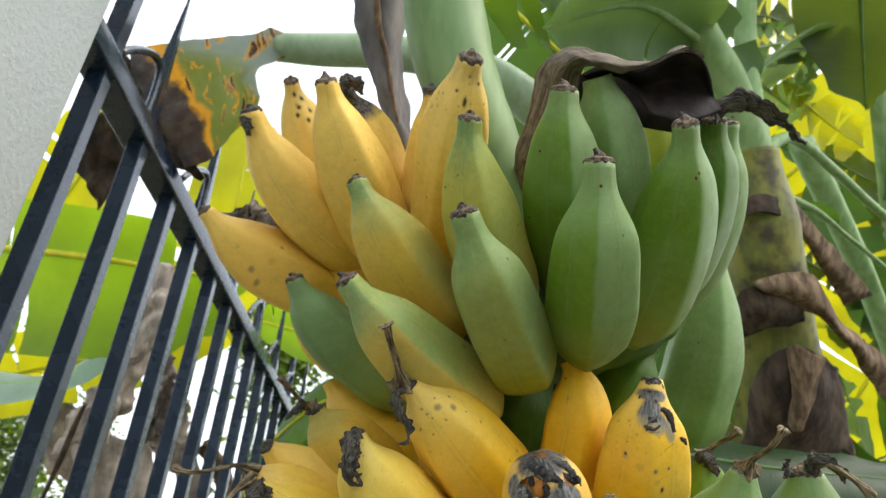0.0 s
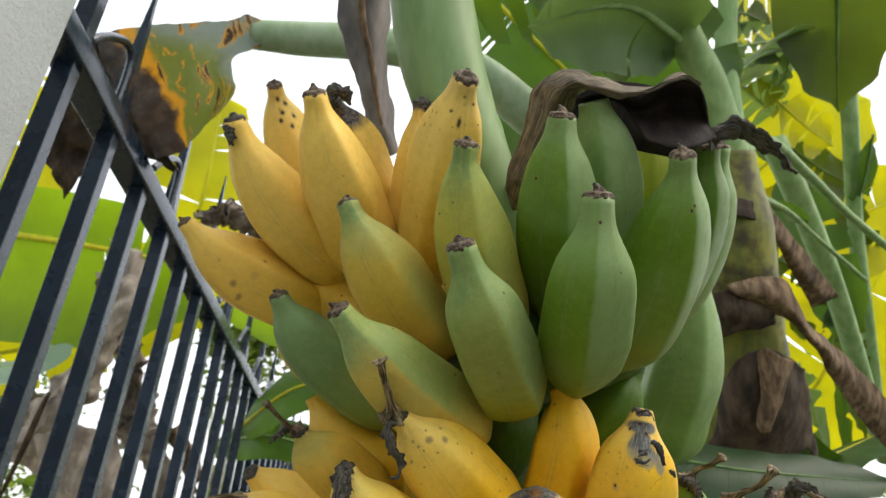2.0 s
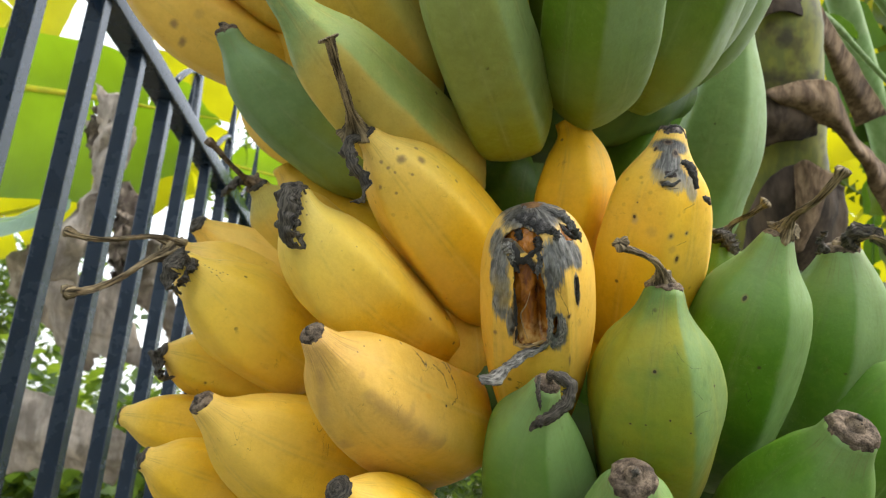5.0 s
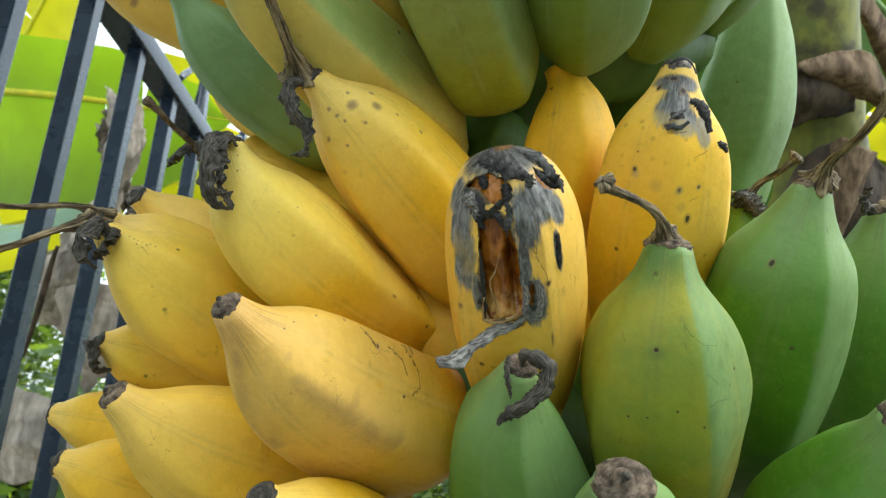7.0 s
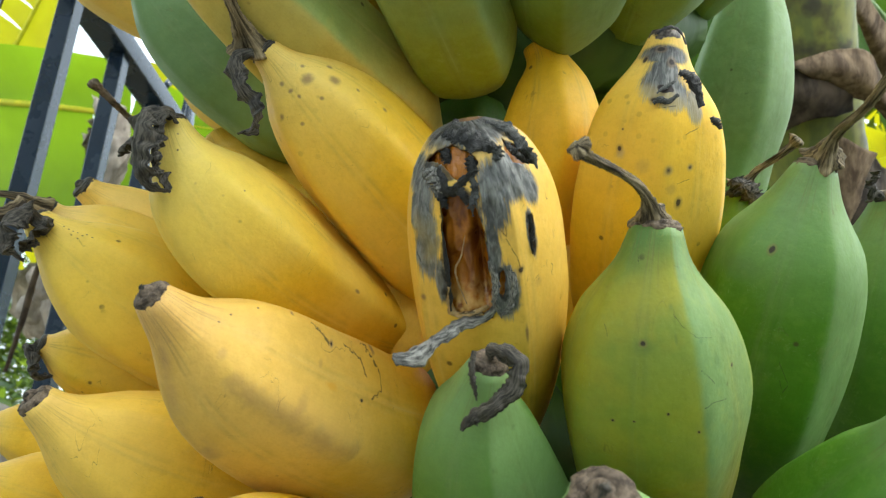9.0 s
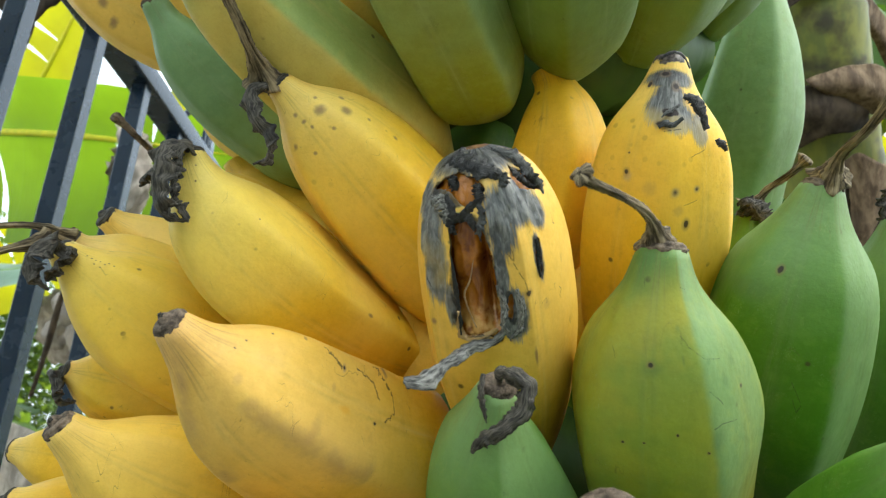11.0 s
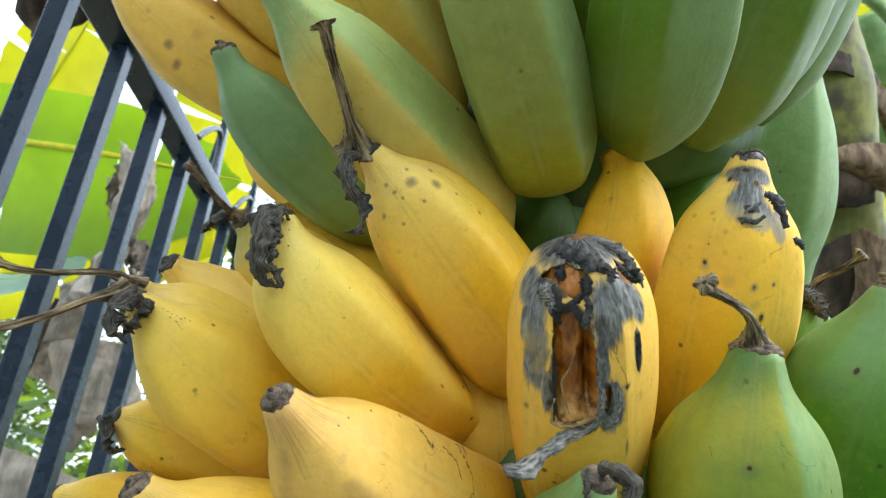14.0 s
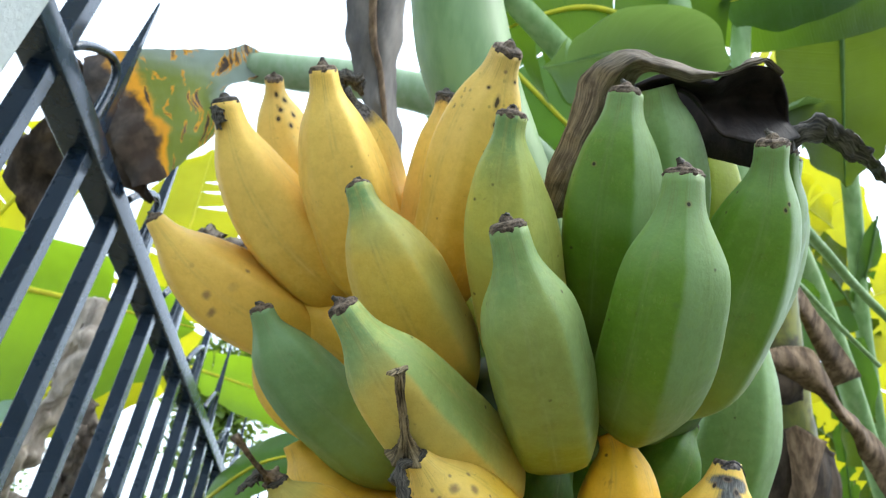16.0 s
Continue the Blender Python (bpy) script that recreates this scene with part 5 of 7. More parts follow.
style(bunch, ((0.1841, 0.4437, 1.5897), (0.1891, 0.4367, 1.5956), (0.1945, 0.4252, 1.5988), (0.1991, 0.4187, 1.6030)), 0.0018, STRAW, 1.9, 17)
shred(bunch, ((0.1777, 0.4334, 1.5903), (0.1818, 0.4329, 1.5841), (0.1862, 0.4332, 1.5749)), 0.008, 80, BLACK, 18)

# the burst banana with its dried-out hollow: the gaps in its peel as outlines of (round, along)
GAPS = (
    ((0.38, 0.101), (0.405, 0.082), (0.453, 0.063), (0.512, 0.088), (0.54, 0.119), (0.515, 0.145), (0.482, 0.17), (0.463, 0.157), (0.44, 0.126)),
    ((0.440, 0.200), (0.478, 0.178), (0.503, 0.21), (0.52, 0.245), (0.527, 0.283), (0.53, 0.34), (0.527, 0.396), (0.535, 0.447), (0.535, 0.491), (0.525, 0.522), (0.5, 0.505), (0.44, 0.515), (0.443, 0.447), (0.443, 0.384), (0.438, 0.327), (0.435, 0.264)),
    ((0.547, 0.409), (0.555, 0.403), (0.557, 0.447), (0.547, 0.478), (0.542, 0.447)),
    ((0.630, 0.283), (0.638, 0.296), (0.630, 0.333), (0.630, 0.365), (0.623, 0.390), (0.615, 0.358), (0.620, 0.314)),
    ((0.638, 0.075), (0.685, 0.107), (0.71, 0.157), (0.715, 0.182), (0.635, 0.145), (0.618, 0.113)),
)
EDGES = ((0.452, 0.118, 0.066, 0.044), (0.484, 0.265, 0.040, 0.07), (0.484, 0.38, 0.044, 0.12), (0.485, 0.46, 0.046, 0.055), (0.55, 0.44, 0.009, 0.038), (0.626, 0.335, 0.010, 0.055), (0.648, 0.115, 0.026, 0.03))
DECAY = ((0.345, 0.150, 0.060, 0.060), (0.385, 0.230, 0.035, 0.085), (0.405, 0.330, 0.026, 0.09), (0.430, 0.430, 0.010, 0.06), (0.60, 0.175, 0.080, 0.062), (0.655, 0.215, 0.036, 0.050), (0.552, 0.235, 0.028, 0.085), (0.541, 0.340, 0.014, 0.10), (0.553, 0.455, 0.026, 0.065), (0.626, 0.335, 0.013, 0.060), (0.5, 0, 0.3, 0.085), (0, 0, 0.3, 0.085), (1, 0, 0.3, 0.085))


def inside(outline, x, y):
    """Whether a point lies within an outline."""
    odd = False
    for (ax, ay), (bx, by) in zip(outline, outline[1:] + outline[:1]):
        if (ay > y) != (by > y) and x < ax + (y - ay) * (bx - ax) / (by - ay):
            odd = not odd
    return odd


BURST = ((0.0585, 0.3436, 1.5633), (0.0673, 0.3752, 1.5275), (0.0801, 0.4330, 1.4737))
BURST_GIRTH = [(0.0, 0.0045), (0.035, 0.0105), (0.10, 0.0160), (0.25, 0.0223), (0.45, 0.0253), (0.65, 0.0252), (0.85, 0.0199), (1.0, 0.0101)]
BURST_ROWS = 210
BURST_PATH = finger_path(*BURST, BURST_ROWS)
BURST_AXES = frames_along(BURST_PATH, VIEWED_FROM)


def burst_radius(s, a):
    flat = math.cos(radians(36)) / math.cos(radians(36 - abs((math.degrees(a) - 30 + 36) % 72 - 36)))
    u = (a + math.pi) / (2 * math.pi)
    near = min(math.hypot((u - cu) / ru, (s - cv) / rv) for cu, cv, ru, rv in DECAY)
    sick = min(1.0, max(0.0, 1.5 - near))
    fold = 0.0012 * noise.noise(Vector((u * 38, s * 9, 3))) + 0.0006 * noise.noise(Vector((u * 80, s * 30, 6))) + 0.0002 * noise.noise(Vector((u * 230, s * 60, 2)))
    return sick * fold + glide(BURST_GIRTH, s) * (0.45 + 0.55 * flat * 1.06) * (1 + 0.02 * noise.noise(Vector((a, s * 5, 4))))


def on_peel(u, s, lift=0.0):
    """A place on the burst peel, raised by lift millimetres."""
    k = min(BURST_ROWS - 1, max(0, round(s * (BURST_ROWS - 1))))
    t, out, side = BURST_AXES[k]
    a = 2 * math.pi * u - math.pi
    return BURST_PATH[k] + (out * math.cos(a) + side * math.sin(a)) * (burst_radius(s, a) + lift * 0.001)


def burst_finger():
    path, axes = BURST_PATH, BURST_AXES
    bm = bmesh.new()
    lathe(bm, path, axes, burst_radius, 300)
    layer = bm.loops.layers.uv.verify()
    gone = []
    for f in bm.faces:
        u = sum(l[layer].uv.x for l in f.loops) / len(f.loops)
        v = sum(l[layer].uv.y for l in f.loops) / len(f.loops)
        wu = u + 0.0035 * noise.noise(Vector((u * 60, v * 28, 1.0))) + 0.0016 * noise.noise(Vector((u * 190, v * 90, 5.0)))
        wv = v + 0.008 * noise.noise(Vector((u * 60, v * 28, 7.0))) + 0.003 * noise.noise(Vector((u * 190, v * 90, 9.0)))
        if any(inside(gap, wu, wv) for gap in GAPS):
            gone.append(f)
    bmesh.ops.delete(bm, geom=gone, context="FACES")
    for _ in range(3):
        soft = {}
        for v in bm.verts:
            ends = [e.other_vert(v).co for e in v.link_edges if e.is_boundary]
            if len(ends) == 2:
                soft[v] = v.co * 0.4 + (ends[0] + ends[1]) * 0.3
        for v, co in soft.items():
            v.co = co
    loose = [v for v in bm.verts if not v.link_faces]
    bmesh.ops.delete(bm, geom=loose, context="VERTS")
    bmesh.ops.recalc_face_normals(bm, faces=bm.faces)
    outer = len(bm.faces)
    thicken(bm, 0.0009)
    bm.faces.ensure_lookup_table()
    for k in range(outer, len(bm.faces)):
        bm.faces[k].material_index = 1
    peel = skin("burst_peel", (0.82, 0.507, 0.075), (0.78, 0.521, 0.15), (0.82, 0.465, 0.03), specks=0.3, scuff=0.7, holes=EDGES, decay=DECAY, spots=((0.3897, 0.4801, 0.0048, 0.0087, 2), (0.5838, 0.5671, 0.003, 0.0213, 2), (0.6274, 0.4626, 0.0126, 0.0145, 1), (0.7068, 0.3855, 0.0045, 0.0164, 1), (0.585, 0.409, 0.0067, 0.0090, 0)), lines=((0.556, 0.290, 0.566, 0.330, 0.22, 0), (0.566, 0.330, 0.580, 0.371, 0.26, 0), (0.580, 0.371, 0.585, 0.409, 0.26, 0), (0.375, 0.33, 0.392, 0.385, 0.3, 0)), span=(0.155, 0.115))
    ob = part("banana", bm, (peel, dry_skin("browned_inner_peel", (0.05, 0.028, 0.012), (0.20, 0.10, 0.03), scale=180.0)), bunch, "burst yellow banana with greyed torn peel")
    inner = bmesh.new()

    def flesh(s, a):
        u = (a + math.pi) / (2 * math.pi)
        lane = math.exp(-(((u - 0.515) / 0.014) ** 2)) * blend([(0.0, 0.0), (0.18, 0.0), (0.24, 1.0), (0.46, 1.0), (0.52, 0.0), (1.0, 0.0)], s)
        deep = blend([(0, 0.80), (0.10, 0.84), (0.18, 0.84), (0.26, 0.74), (0.42, 0.72), (0.52, 0.86), (1, 0.85)], s)
        lump = 0.05 * noise.noise(Vector((u * 22, s * 8, 2))) + 0.03 * noise.noise(Vector((u * 60, s * 22, 2))) + 0.012 * noise.noise(Vector((u * 150, s * 60, 2)))
        return glide(BURST_GIRTH, s) * (deep + lump - 0.22 * lane)

    lathe(inner, path[4:], axes[4:], lambda s, a: flesh((4 + s * (BURST_ROWS - 5)) / (BURST_ROWS - 1), a), 180)
    bmesh.ops.recalc_face_normals(inner, faces=inner.faces)
    n = Nodes("dried_flesh")
    a, b = n.noise(n.coords("UV", (7.0, 4.0, 1.0)), 3.0, 4.0, 0.55, 0.6), n.noise(n.coords(), 300.0, 4.0)
    u, v = n.uv()
    colour = n.mix(n.step(a, 0.36, 0.66), (0.17, 0.046, 0.006), (0.46, 0.16, 0.014))
    colour = n.mix(n.step(v, 0.14, 0.20, 0.8, 0.0), colour, (0.40, 0.14, 0.010))
    colour = n.mix(n.math("MULTIPLY", n.step(v, 0.40, 0.50), n.step(b, 0.35, 0.65)), colour, (0.62, 0.36, 0.10))
    n.bump(n.math("ADD", a, n.math("MULTIPLY", b, 0.3)), 0.6, 0.002)
    part("exposed_flesh", inner, n.finish(colour, 0.17, None, 0.5), ob, "sticky orange-brown dried flesh")
    return ob


burst = burst_finger()
GREYED = dry_skin("greyed_peel", (0.012, 0.012, 0.011), (0.150, 0.153, 0.145), (2.5, 6.0, 1.0), 3.0, 0.55, space="UV", relief=0.0005)
SILVER = dry_skin("silver_peel", (0.040, 0.037, 0.033), (0.36, 0.345, 0.305), (4.0, 2.6, 1.0), 3.0, 0.42, space="UV", relief=0.0005)
CHARRED = dry_skin("charred_peel", (0.005, 0.004, 0.004), (0.062, 0.061, 0.057), (3.0, 5.0, 1.0), 3.0, 0.45, space="UV", relief=0.0005)
# torn flaps round the hollow: (round, along, lift) rows, width, turn and stuff
FLAPS = [
    (((0.300, 0.055, 0.2), (0.330, 0.022, 0.6), (0.415, 0.012, 0.8), (0.500, 0.040, 0.8), (0.555, 0.066, 0.7), (0.598, 0.100, 0.6)), 0.0046, 25, CHARRED),
    (((0.36, 0.045, 0.4), (0.42, 0.030, 1.0), (0.50, 0.060, 1.0), (0.56, 0.085, 0.9), (0.60, 0.112, 0.5)), 0.0026, 70, CHARRED),
    (((0.618, 0.004, 3.4), (0.675, 0.044, 2.6), (0.690, 0.101, 1.8), (0.713, 0.157, 0.8), (0.720, 0.195, 0.3)), 0.0026, 20, GREYED),
    (((0.425, 0.125, 0.3), (0.443, 0.164, 0.7), (0.455, 0.195, 0.3), (0.482, 0.186, 0.3), (0.508, 0.160, 0.6), (0.532, 0.142, 0.5)), 0.0022, 90, CHARRED),
    (((0.380, 0.128, 0.2), (0.413, 0.134, 0.7), (0.434, 0.175, 0.9), (0.430, 0.212, 0.4)), 0.0036, 20, SILVER),
    (((0.517, 0.150, 0.5), (0.515, 0.201, 0.7), (0.504, 0.226, 0.5), (0.508, 0.265, 0.0)), 0.0024, 60, GREYED),
    (((0.436, 0.190, 0.5), (0.443, 0.226, 0.3), (0.455, 0.242, 0.0)), 0.0016, 60, CHARRED),
    (((0.575, 0.122, 0.6), (0.590, 0.100, 1.6), (0.602, 0.088, 2.2)), 0.0022, 80, GREYED),
    (((0.530, 0.380, 0.3), (0.537, 0.434, 0.6), (0.530, 0.478, 0.6), (0.542, 0.520, 0.2)), 0.0014, 50, SILVER),
    (((0.563, 0.392, 0.3), (0.568, 0.440, 0.6), (0.558, 0.491, 0.6), (0.542, 0.515, 0.2)), 0.0014, 50, SILVER),
    (((0.445, 0.070, 0.6), (0.440, 0.095, 0.2), (0.450, 0.118, -0.8)), 0.0022, 40, CHARRED),
    (((0.520, 0.100, 0.6), (0.515, 0.125, 0.4), (0.520, 0.160, 0.4)), 0.0024, 60, CHARRED),
    (((0.478, 0.175, 0.3), (0.492, 0.205, 0.2), (0.498, 0.235, -0.6)), 0.0016, 60, CHARRED),
    (((0.640, 0.080, 0.5), (0.652, 0.120, 0.6), (0.690, 0.170, 0.3)), 0.0014, 50, CHARRED),
    (((0.628, 0.286, 0.1), (0.628, 0.333, 0.3), (0.620, 0.358, 0.3), (0.620, 0.388, 0.1)), 0.0009, 40, CHARRED),
    (((0.440, 0.300, 0.1), (0.445, 0.390, 0.2), (0.447, 0.453, 0.2), (0.444, 0.505, 0.1)), 0.0008, 20, CHARRED),
]
for k, (points, width, turn, stuff) in enumerate(FLAPS):
    part("torn_flap", ribbon([on_peel(*p) for p in points], [(0, width * 0.6), (0.3, width * 1.45), (0.75, width * 1.25), (1, width * 0.3)], turn, width * 0.13, 40 + k, 120, 22, 0.0003, ragged=0.45, curl=0.6, grain=1.7, ruffle=0.6), stuff, burst)
part("torn_flap", ribbon((on_peel(0.535, 0.490, 0.3), on_peel(0.505, 0.515, 0.8), (0.0600, 0.3555, 1.5065), (0.0560, 0.3530, 1.5030), (0.0513, 0.3520, 1.5000), (0.0462, 0.3499, 1.4960), (0.0415, 0.3505, 1.4955)), [(0, 0.0022), (0.3, 0.0040), (0.55, 0.0046), (0.8, 0.0062), (0.93, 0.0058), (1, 0.0030)], 40, 0.0005, 55, 110, 20, 0.0003, ragged=0.25, curl=1.5, grain=1.4, ruffle=0.25), SILVER, burst, "pale grey strip of peel hanging from the slit")
FIBRE = dry_skin("pale_fibre", (0.35, 0.20, 0.07), (0.60, 0.42, 0.20), scale=300.0, rough=0.4)
part("flesh_fibre", tube(((0.0595, 0.3462, 1.5288), (0.0588, 0.3506, 1.5242), (0.0574, 0.3541, 1.5209), (0.0586, 0.3562, 1.5171), (0.0613, 0.3598, 1.5123)), [(0, 0.0001), (0.5, 0.0003), (1, 0.00015)], 7, 30, 0.25, 4), FIBRE, burst, "thin pale dried fibre")
part("flesh_fibre", ribbon(((0.0554, 0.3556, 1.5161), (0.0561, 0.3600, 1.5121), (0.0581, 0.3622, 1.5096), (0.0634, 0.3600, 1.5098), (0.0671, 0.3572, 1.5114)), [(0, 0.0006), (0.4, 0.0016), (1, 0.0008)], 60, 0.0005, 71, 40, 7, 0.0004, ragged=0.6), FIBRE, burst, "curled pale dried fibre")
# cracked black end of the next ripe one
for k, (points, width, turn, stuff) in enumerate([
    (((0.1238, 0.3686, 1.6138), (0.1260, 0.3676, 1.6153), (0.1291, 0.3674, 1.6162), (0.1323, 0.3682, 1.6143), (0.1342, 0.3696, 1.6107)), 0.0014, 5, CHARRED),
    (((0.1305, 0.3680, 1.5986), (0.1337, 0.3675, 1.5973), (0.1361, 0.3678, 1.5922), (0.1378, 0.3685, 1.5861)), 0.0042, 40, CHARRED),
    (((0.1426, 0.3724, 1.5846), (0.1445, 0.3728, 1.5827), (0.1459, 0.3739, 1.5807)), 0.0030, 40, CHARRED),
    (((0.1212, 0.3679, 1.5859), (0.1233, 0.3670, 1.5872), (0.1259, 0.3669, 1.5864), (0.1292, 0.3661, 1.5887)), 0.0020, 40, GREYED),
    (((0.1286, 0.3667, 1.5943), (0.1266, 0.3667, 1.5929), (0.1238, 0.3667, 1.5910), (0.1223, 0.3672, 1.5895)), 0.0016, 30, GREYED),
]):
    part("torn_flap", ribbon(points, [(0, width * 0.6), (0.4, width), (1, width * 0.5)], turn, width * 0.12, 60 + k, 60, 12, 0.0003, ragged=0.35, curl=0.8, grain=2.0, ruffle=0.2), stuff, rotten)

# withered bract over the green fingers
bract = part("withered_bract", sheet((
    ((0.0445, 0.4073, 1.7577), (0.0485, 0.3691, 1.7928), (0.0524, 0.3451, 1.8133), (0.0649, 0.3288, 1.8188), (0.0769, 0.3198, 1.8189), (0.1008, 0.3160, 1.8131), (0.1217, 0.3132, 1.8098), (0.1315, 0.3093, 1.8130), (0.1439, 0.3080, 1.8155), (0.1573, 0.3130, 1.8145)),
    ((0.0555, 0.3975, 1.7550), (0.0617, 0.3598, 1.7846), (0.0661, 0.3355, 1.8013), (0.0722, 0.3166, 1.8032), (0.0809, 0.3102, 1.8025), (0.1000, 0.3076, 1.7988), (0.1189, 0.3064, 1.8012), (0.1298, 0.3039, 1.8061), (0.1416, 0.3033, 1.8093), (0.1552, 0.3096, 1.8102)),
    ((0.0654, 0.3961, 1.7575), (0.0759, 0.3642, 1.7870), (0.0803, 0.3438, 1.8027), (0.0829, 0.3280, 1.8072), (0.0898, 0.3172, 1.8019), (0.1047, 0.3132, 1.7966), (0.1199, 0.3093, 1.8021), (0.1312, 0.3067, 1.8071), (0.1424, 0.3055, 1.8095), (0.1564, 0.3125, 1.8111))), 0.0015, 0.006, 5, 70), BRACT, bunch, "withered brown bract curled over the green fingers")
# inside of the bract, near-black: the hollow's shade is in the colour
part("bract_hollow_shade", sheet((
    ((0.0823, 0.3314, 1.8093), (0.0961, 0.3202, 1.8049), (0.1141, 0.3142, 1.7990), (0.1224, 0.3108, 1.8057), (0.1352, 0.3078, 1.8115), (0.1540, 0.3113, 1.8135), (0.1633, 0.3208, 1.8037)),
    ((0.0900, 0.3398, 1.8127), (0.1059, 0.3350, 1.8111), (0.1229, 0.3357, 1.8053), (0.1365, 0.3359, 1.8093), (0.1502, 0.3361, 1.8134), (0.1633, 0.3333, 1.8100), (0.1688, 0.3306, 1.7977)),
    ((0.0939, 0.3325, 1.8115), (0.1088, 0.3270, 1.8004), (0.1237, 0.3304, 1.7806), (0.1322, 0.3286, 1.7754), (0.1428, 0.3258, 1.7721), (0.1559, 0.3264, 1.7753), (0.1716, 0.3305, 1.7848))), 0.0015, 0.002, 6, 34), BRACT_SHADE, bunch)
# extra dark sheet behind the fingertips, standing in for shade under the bract
part("bract_hollow_shade", sheet((
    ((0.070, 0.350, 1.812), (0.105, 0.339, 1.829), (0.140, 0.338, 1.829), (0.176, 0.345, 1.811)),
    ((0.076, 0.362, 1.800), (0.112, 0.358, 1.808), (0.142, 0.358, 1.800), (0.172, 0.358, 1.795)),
    ((0.082, 0.366, 1.794), (0.116, 0.364, 1.798), (0.142, 0.364, 1.794), (0.170, 0.364, 1.790))), 0.0015, 0.002, 7, 20), BRACT_SHADE, bunch)
part("bract_tail", ribbon(((0.1648, 0.3294, 1.7869), (0.1752, 0.3293, 1.7916), (0.1889, 0.3300, 1.7945), (0.2005, 0.3335, 1.7921), (0.2104, 0.3370, 1.7875), (0.2189, 0.3405, 1.7828), (0.2258, 0.3434, 1.7793), (0.2355, 0.3456, 1.7773)), [(0, 0.012), (0.2, 0.013), (0.5, 0.011), (0.65, 0.008), (0.8, 0.017), (0.9, 0.012), (1, 0.002)], 170, 0.0045, 8, 50, 9), BLACK, bunch)

# ---- plants ----
plant = thing("banana_plant", (0.667, 1.952, -0.116), "banana plant with a yellow-green trunk in brown dry sheaths", "banana plant")
plant.location.z = 0.0
TR = [(0.666, 1.680, 0.370), (0.573, 1.221, 1.267), (0.523, 0.991, 1.715), (0.497, 0.915, 1.864), (0.476, 0.854, 1.983), (0.468, 0.828, 2.056), (0.461, 0.805, 2.122)]
TR[0] = (TR[1][0] + 0.01, TR[1][1] + 0.02, -0.02)
part("trunk", tube(TR, [(0, 0.085), (0.35, 0.072), (0.7, 0.054), (1, 0.034)], 22, 60, 0.012, 4), TRUNK, plant)
part("leaf_sheath", sheet((
    ((0.446, 0.953, 1.679), (0.446, 0.903, 1.755), (0.452, 0.869, 1.799), (0.485, 0.843, 1.828), (0.533, 0.858, 1.821), (0.577, 0.892, 1.821)),
    ((0.450, 0.950, 1.664), (0.455, 0.904, 1.710), (0.466, 0.864, 1.755), (0.492, 0.847, 1.776), (0.538, 0.869, 1.778), (0.584, 0.908, 1.768)),
    ((0.461, 0.968, 1.629), (0.481, 0.938, 1.643), (0.512, 0.916, 1.664), (0.547, 0.914, 1.689), (0.581, 0.927, 1.709), (0.622, 0.967, 1.696))), 0.002, 0.005, 11, 30), DRY_DARK, plant, "dark brown rotting leaf sheath")
part("leaf_sheath", sheet((
    ((0.472, 0.833, 1.816), (0.478, 0.819, 1.820), (0.496, 0.819, 1.813), (0.527, 0.835, 1.812)),
    ((0.479, 0.843, 1.774), (0.487, 0.834, 1.775), (0.500, 0.831, 1.782), (0.515, 0.835, 1.790)),
    ((0.476, 0.855, 1.739), (0.482, 0.846, 1.739), (0.491, 0.844, 1.744), (0.505, 0.848, 1.753)),
    ((0.471, 0.858, 1.723), (0.478, 0.857, 1.713), (0.488, 0.856, 1.715), (0.497, 0.854, 1.732))), 0.002, 0.003, 12, 24), DRY_BROWN, plant, "folded brown dry leaf sheath")
part("leaf_sheath", sheet((
    ((0.412, 0.865, 1.873), (0.416, 0.822, 1.891), (0.449, 0.807, 1.899), (0.494, 0.819, 1.897)),
    ((0.413, 0.865, 1.852), (0.425, 0.825, 1.863), (0.454, 0.811, 1.869), (0.498, 0.819, 1.876)),
    ((0.423, 0.872, 1.838), (0.440, 0.846, 1.844), (0.465, 0.832, 1.849), (0.509, 0.837, 1.863))), 0.002, 0.005, 13, 24), DRY_DARK, plant)
part("dry_leaf", sheet((
    ((0.429, 0.805, 1.902), (0.478, 0.797, 1.918), (0.510, 0.799, 1.915), (0.545, 0.822, 1.869), (0.595, 0.854, 1.852), (0.672, 0.900, 1.827), (0.800, 0.985, 1.771)),
    ((0.433, 0.801, 1.888), (0.472, 0.795, 1.889), (0.504, 0.799, 1.881), (0.546, 0.820, 1.847), (0.591, 0.848, 1.829), (0.667, 0.903, 1.799), (0.795, 0.991, 1.738)),
    ((0.466, 0.815, 1.884), (0.498, 0.820, 1.874), (0.522, 0.823, 1.867), (0.556, 0.836, 1.842), (0.603, 0.875, 1.810), (0.673, 0.930, 1.769), (0.807, 1.020, 1.702))), 0.001, 0.003, 14, 44), DRY_BROWN, plant, "long folded brown dry leaf")
part("dry_leaf", sheet((
    ((0.444, 0.812, 2.042), (0.467, 0.796, 2.052), (0.497, 0.802, 2.051), (0.545, 0.840, 2.033), (0.605, 0.884, 2.011), (0.705, 0.959, 1.974)),
    ((0.443, 0.809, 2.026), (0.465, 0.794, 2.034), (0.488, 0.801, 2.031), (0.540, 0.845, 2.011), (0.592, 0.885, 1.988), (0.678, 0.955, 1.960)),
    ((0.452, 0.818, 2.021), (0.470, 0.804, 2.024), (0.490, 0.811, 2.022), (0.537, 0.852, 2.008), (0.590, 0.900, 1.980), (0.654, 0.961, 1.950))), 0.001, 0.002, 15, 36), DRY_BROWN, plant, "flat brown dry leaf hanging down")
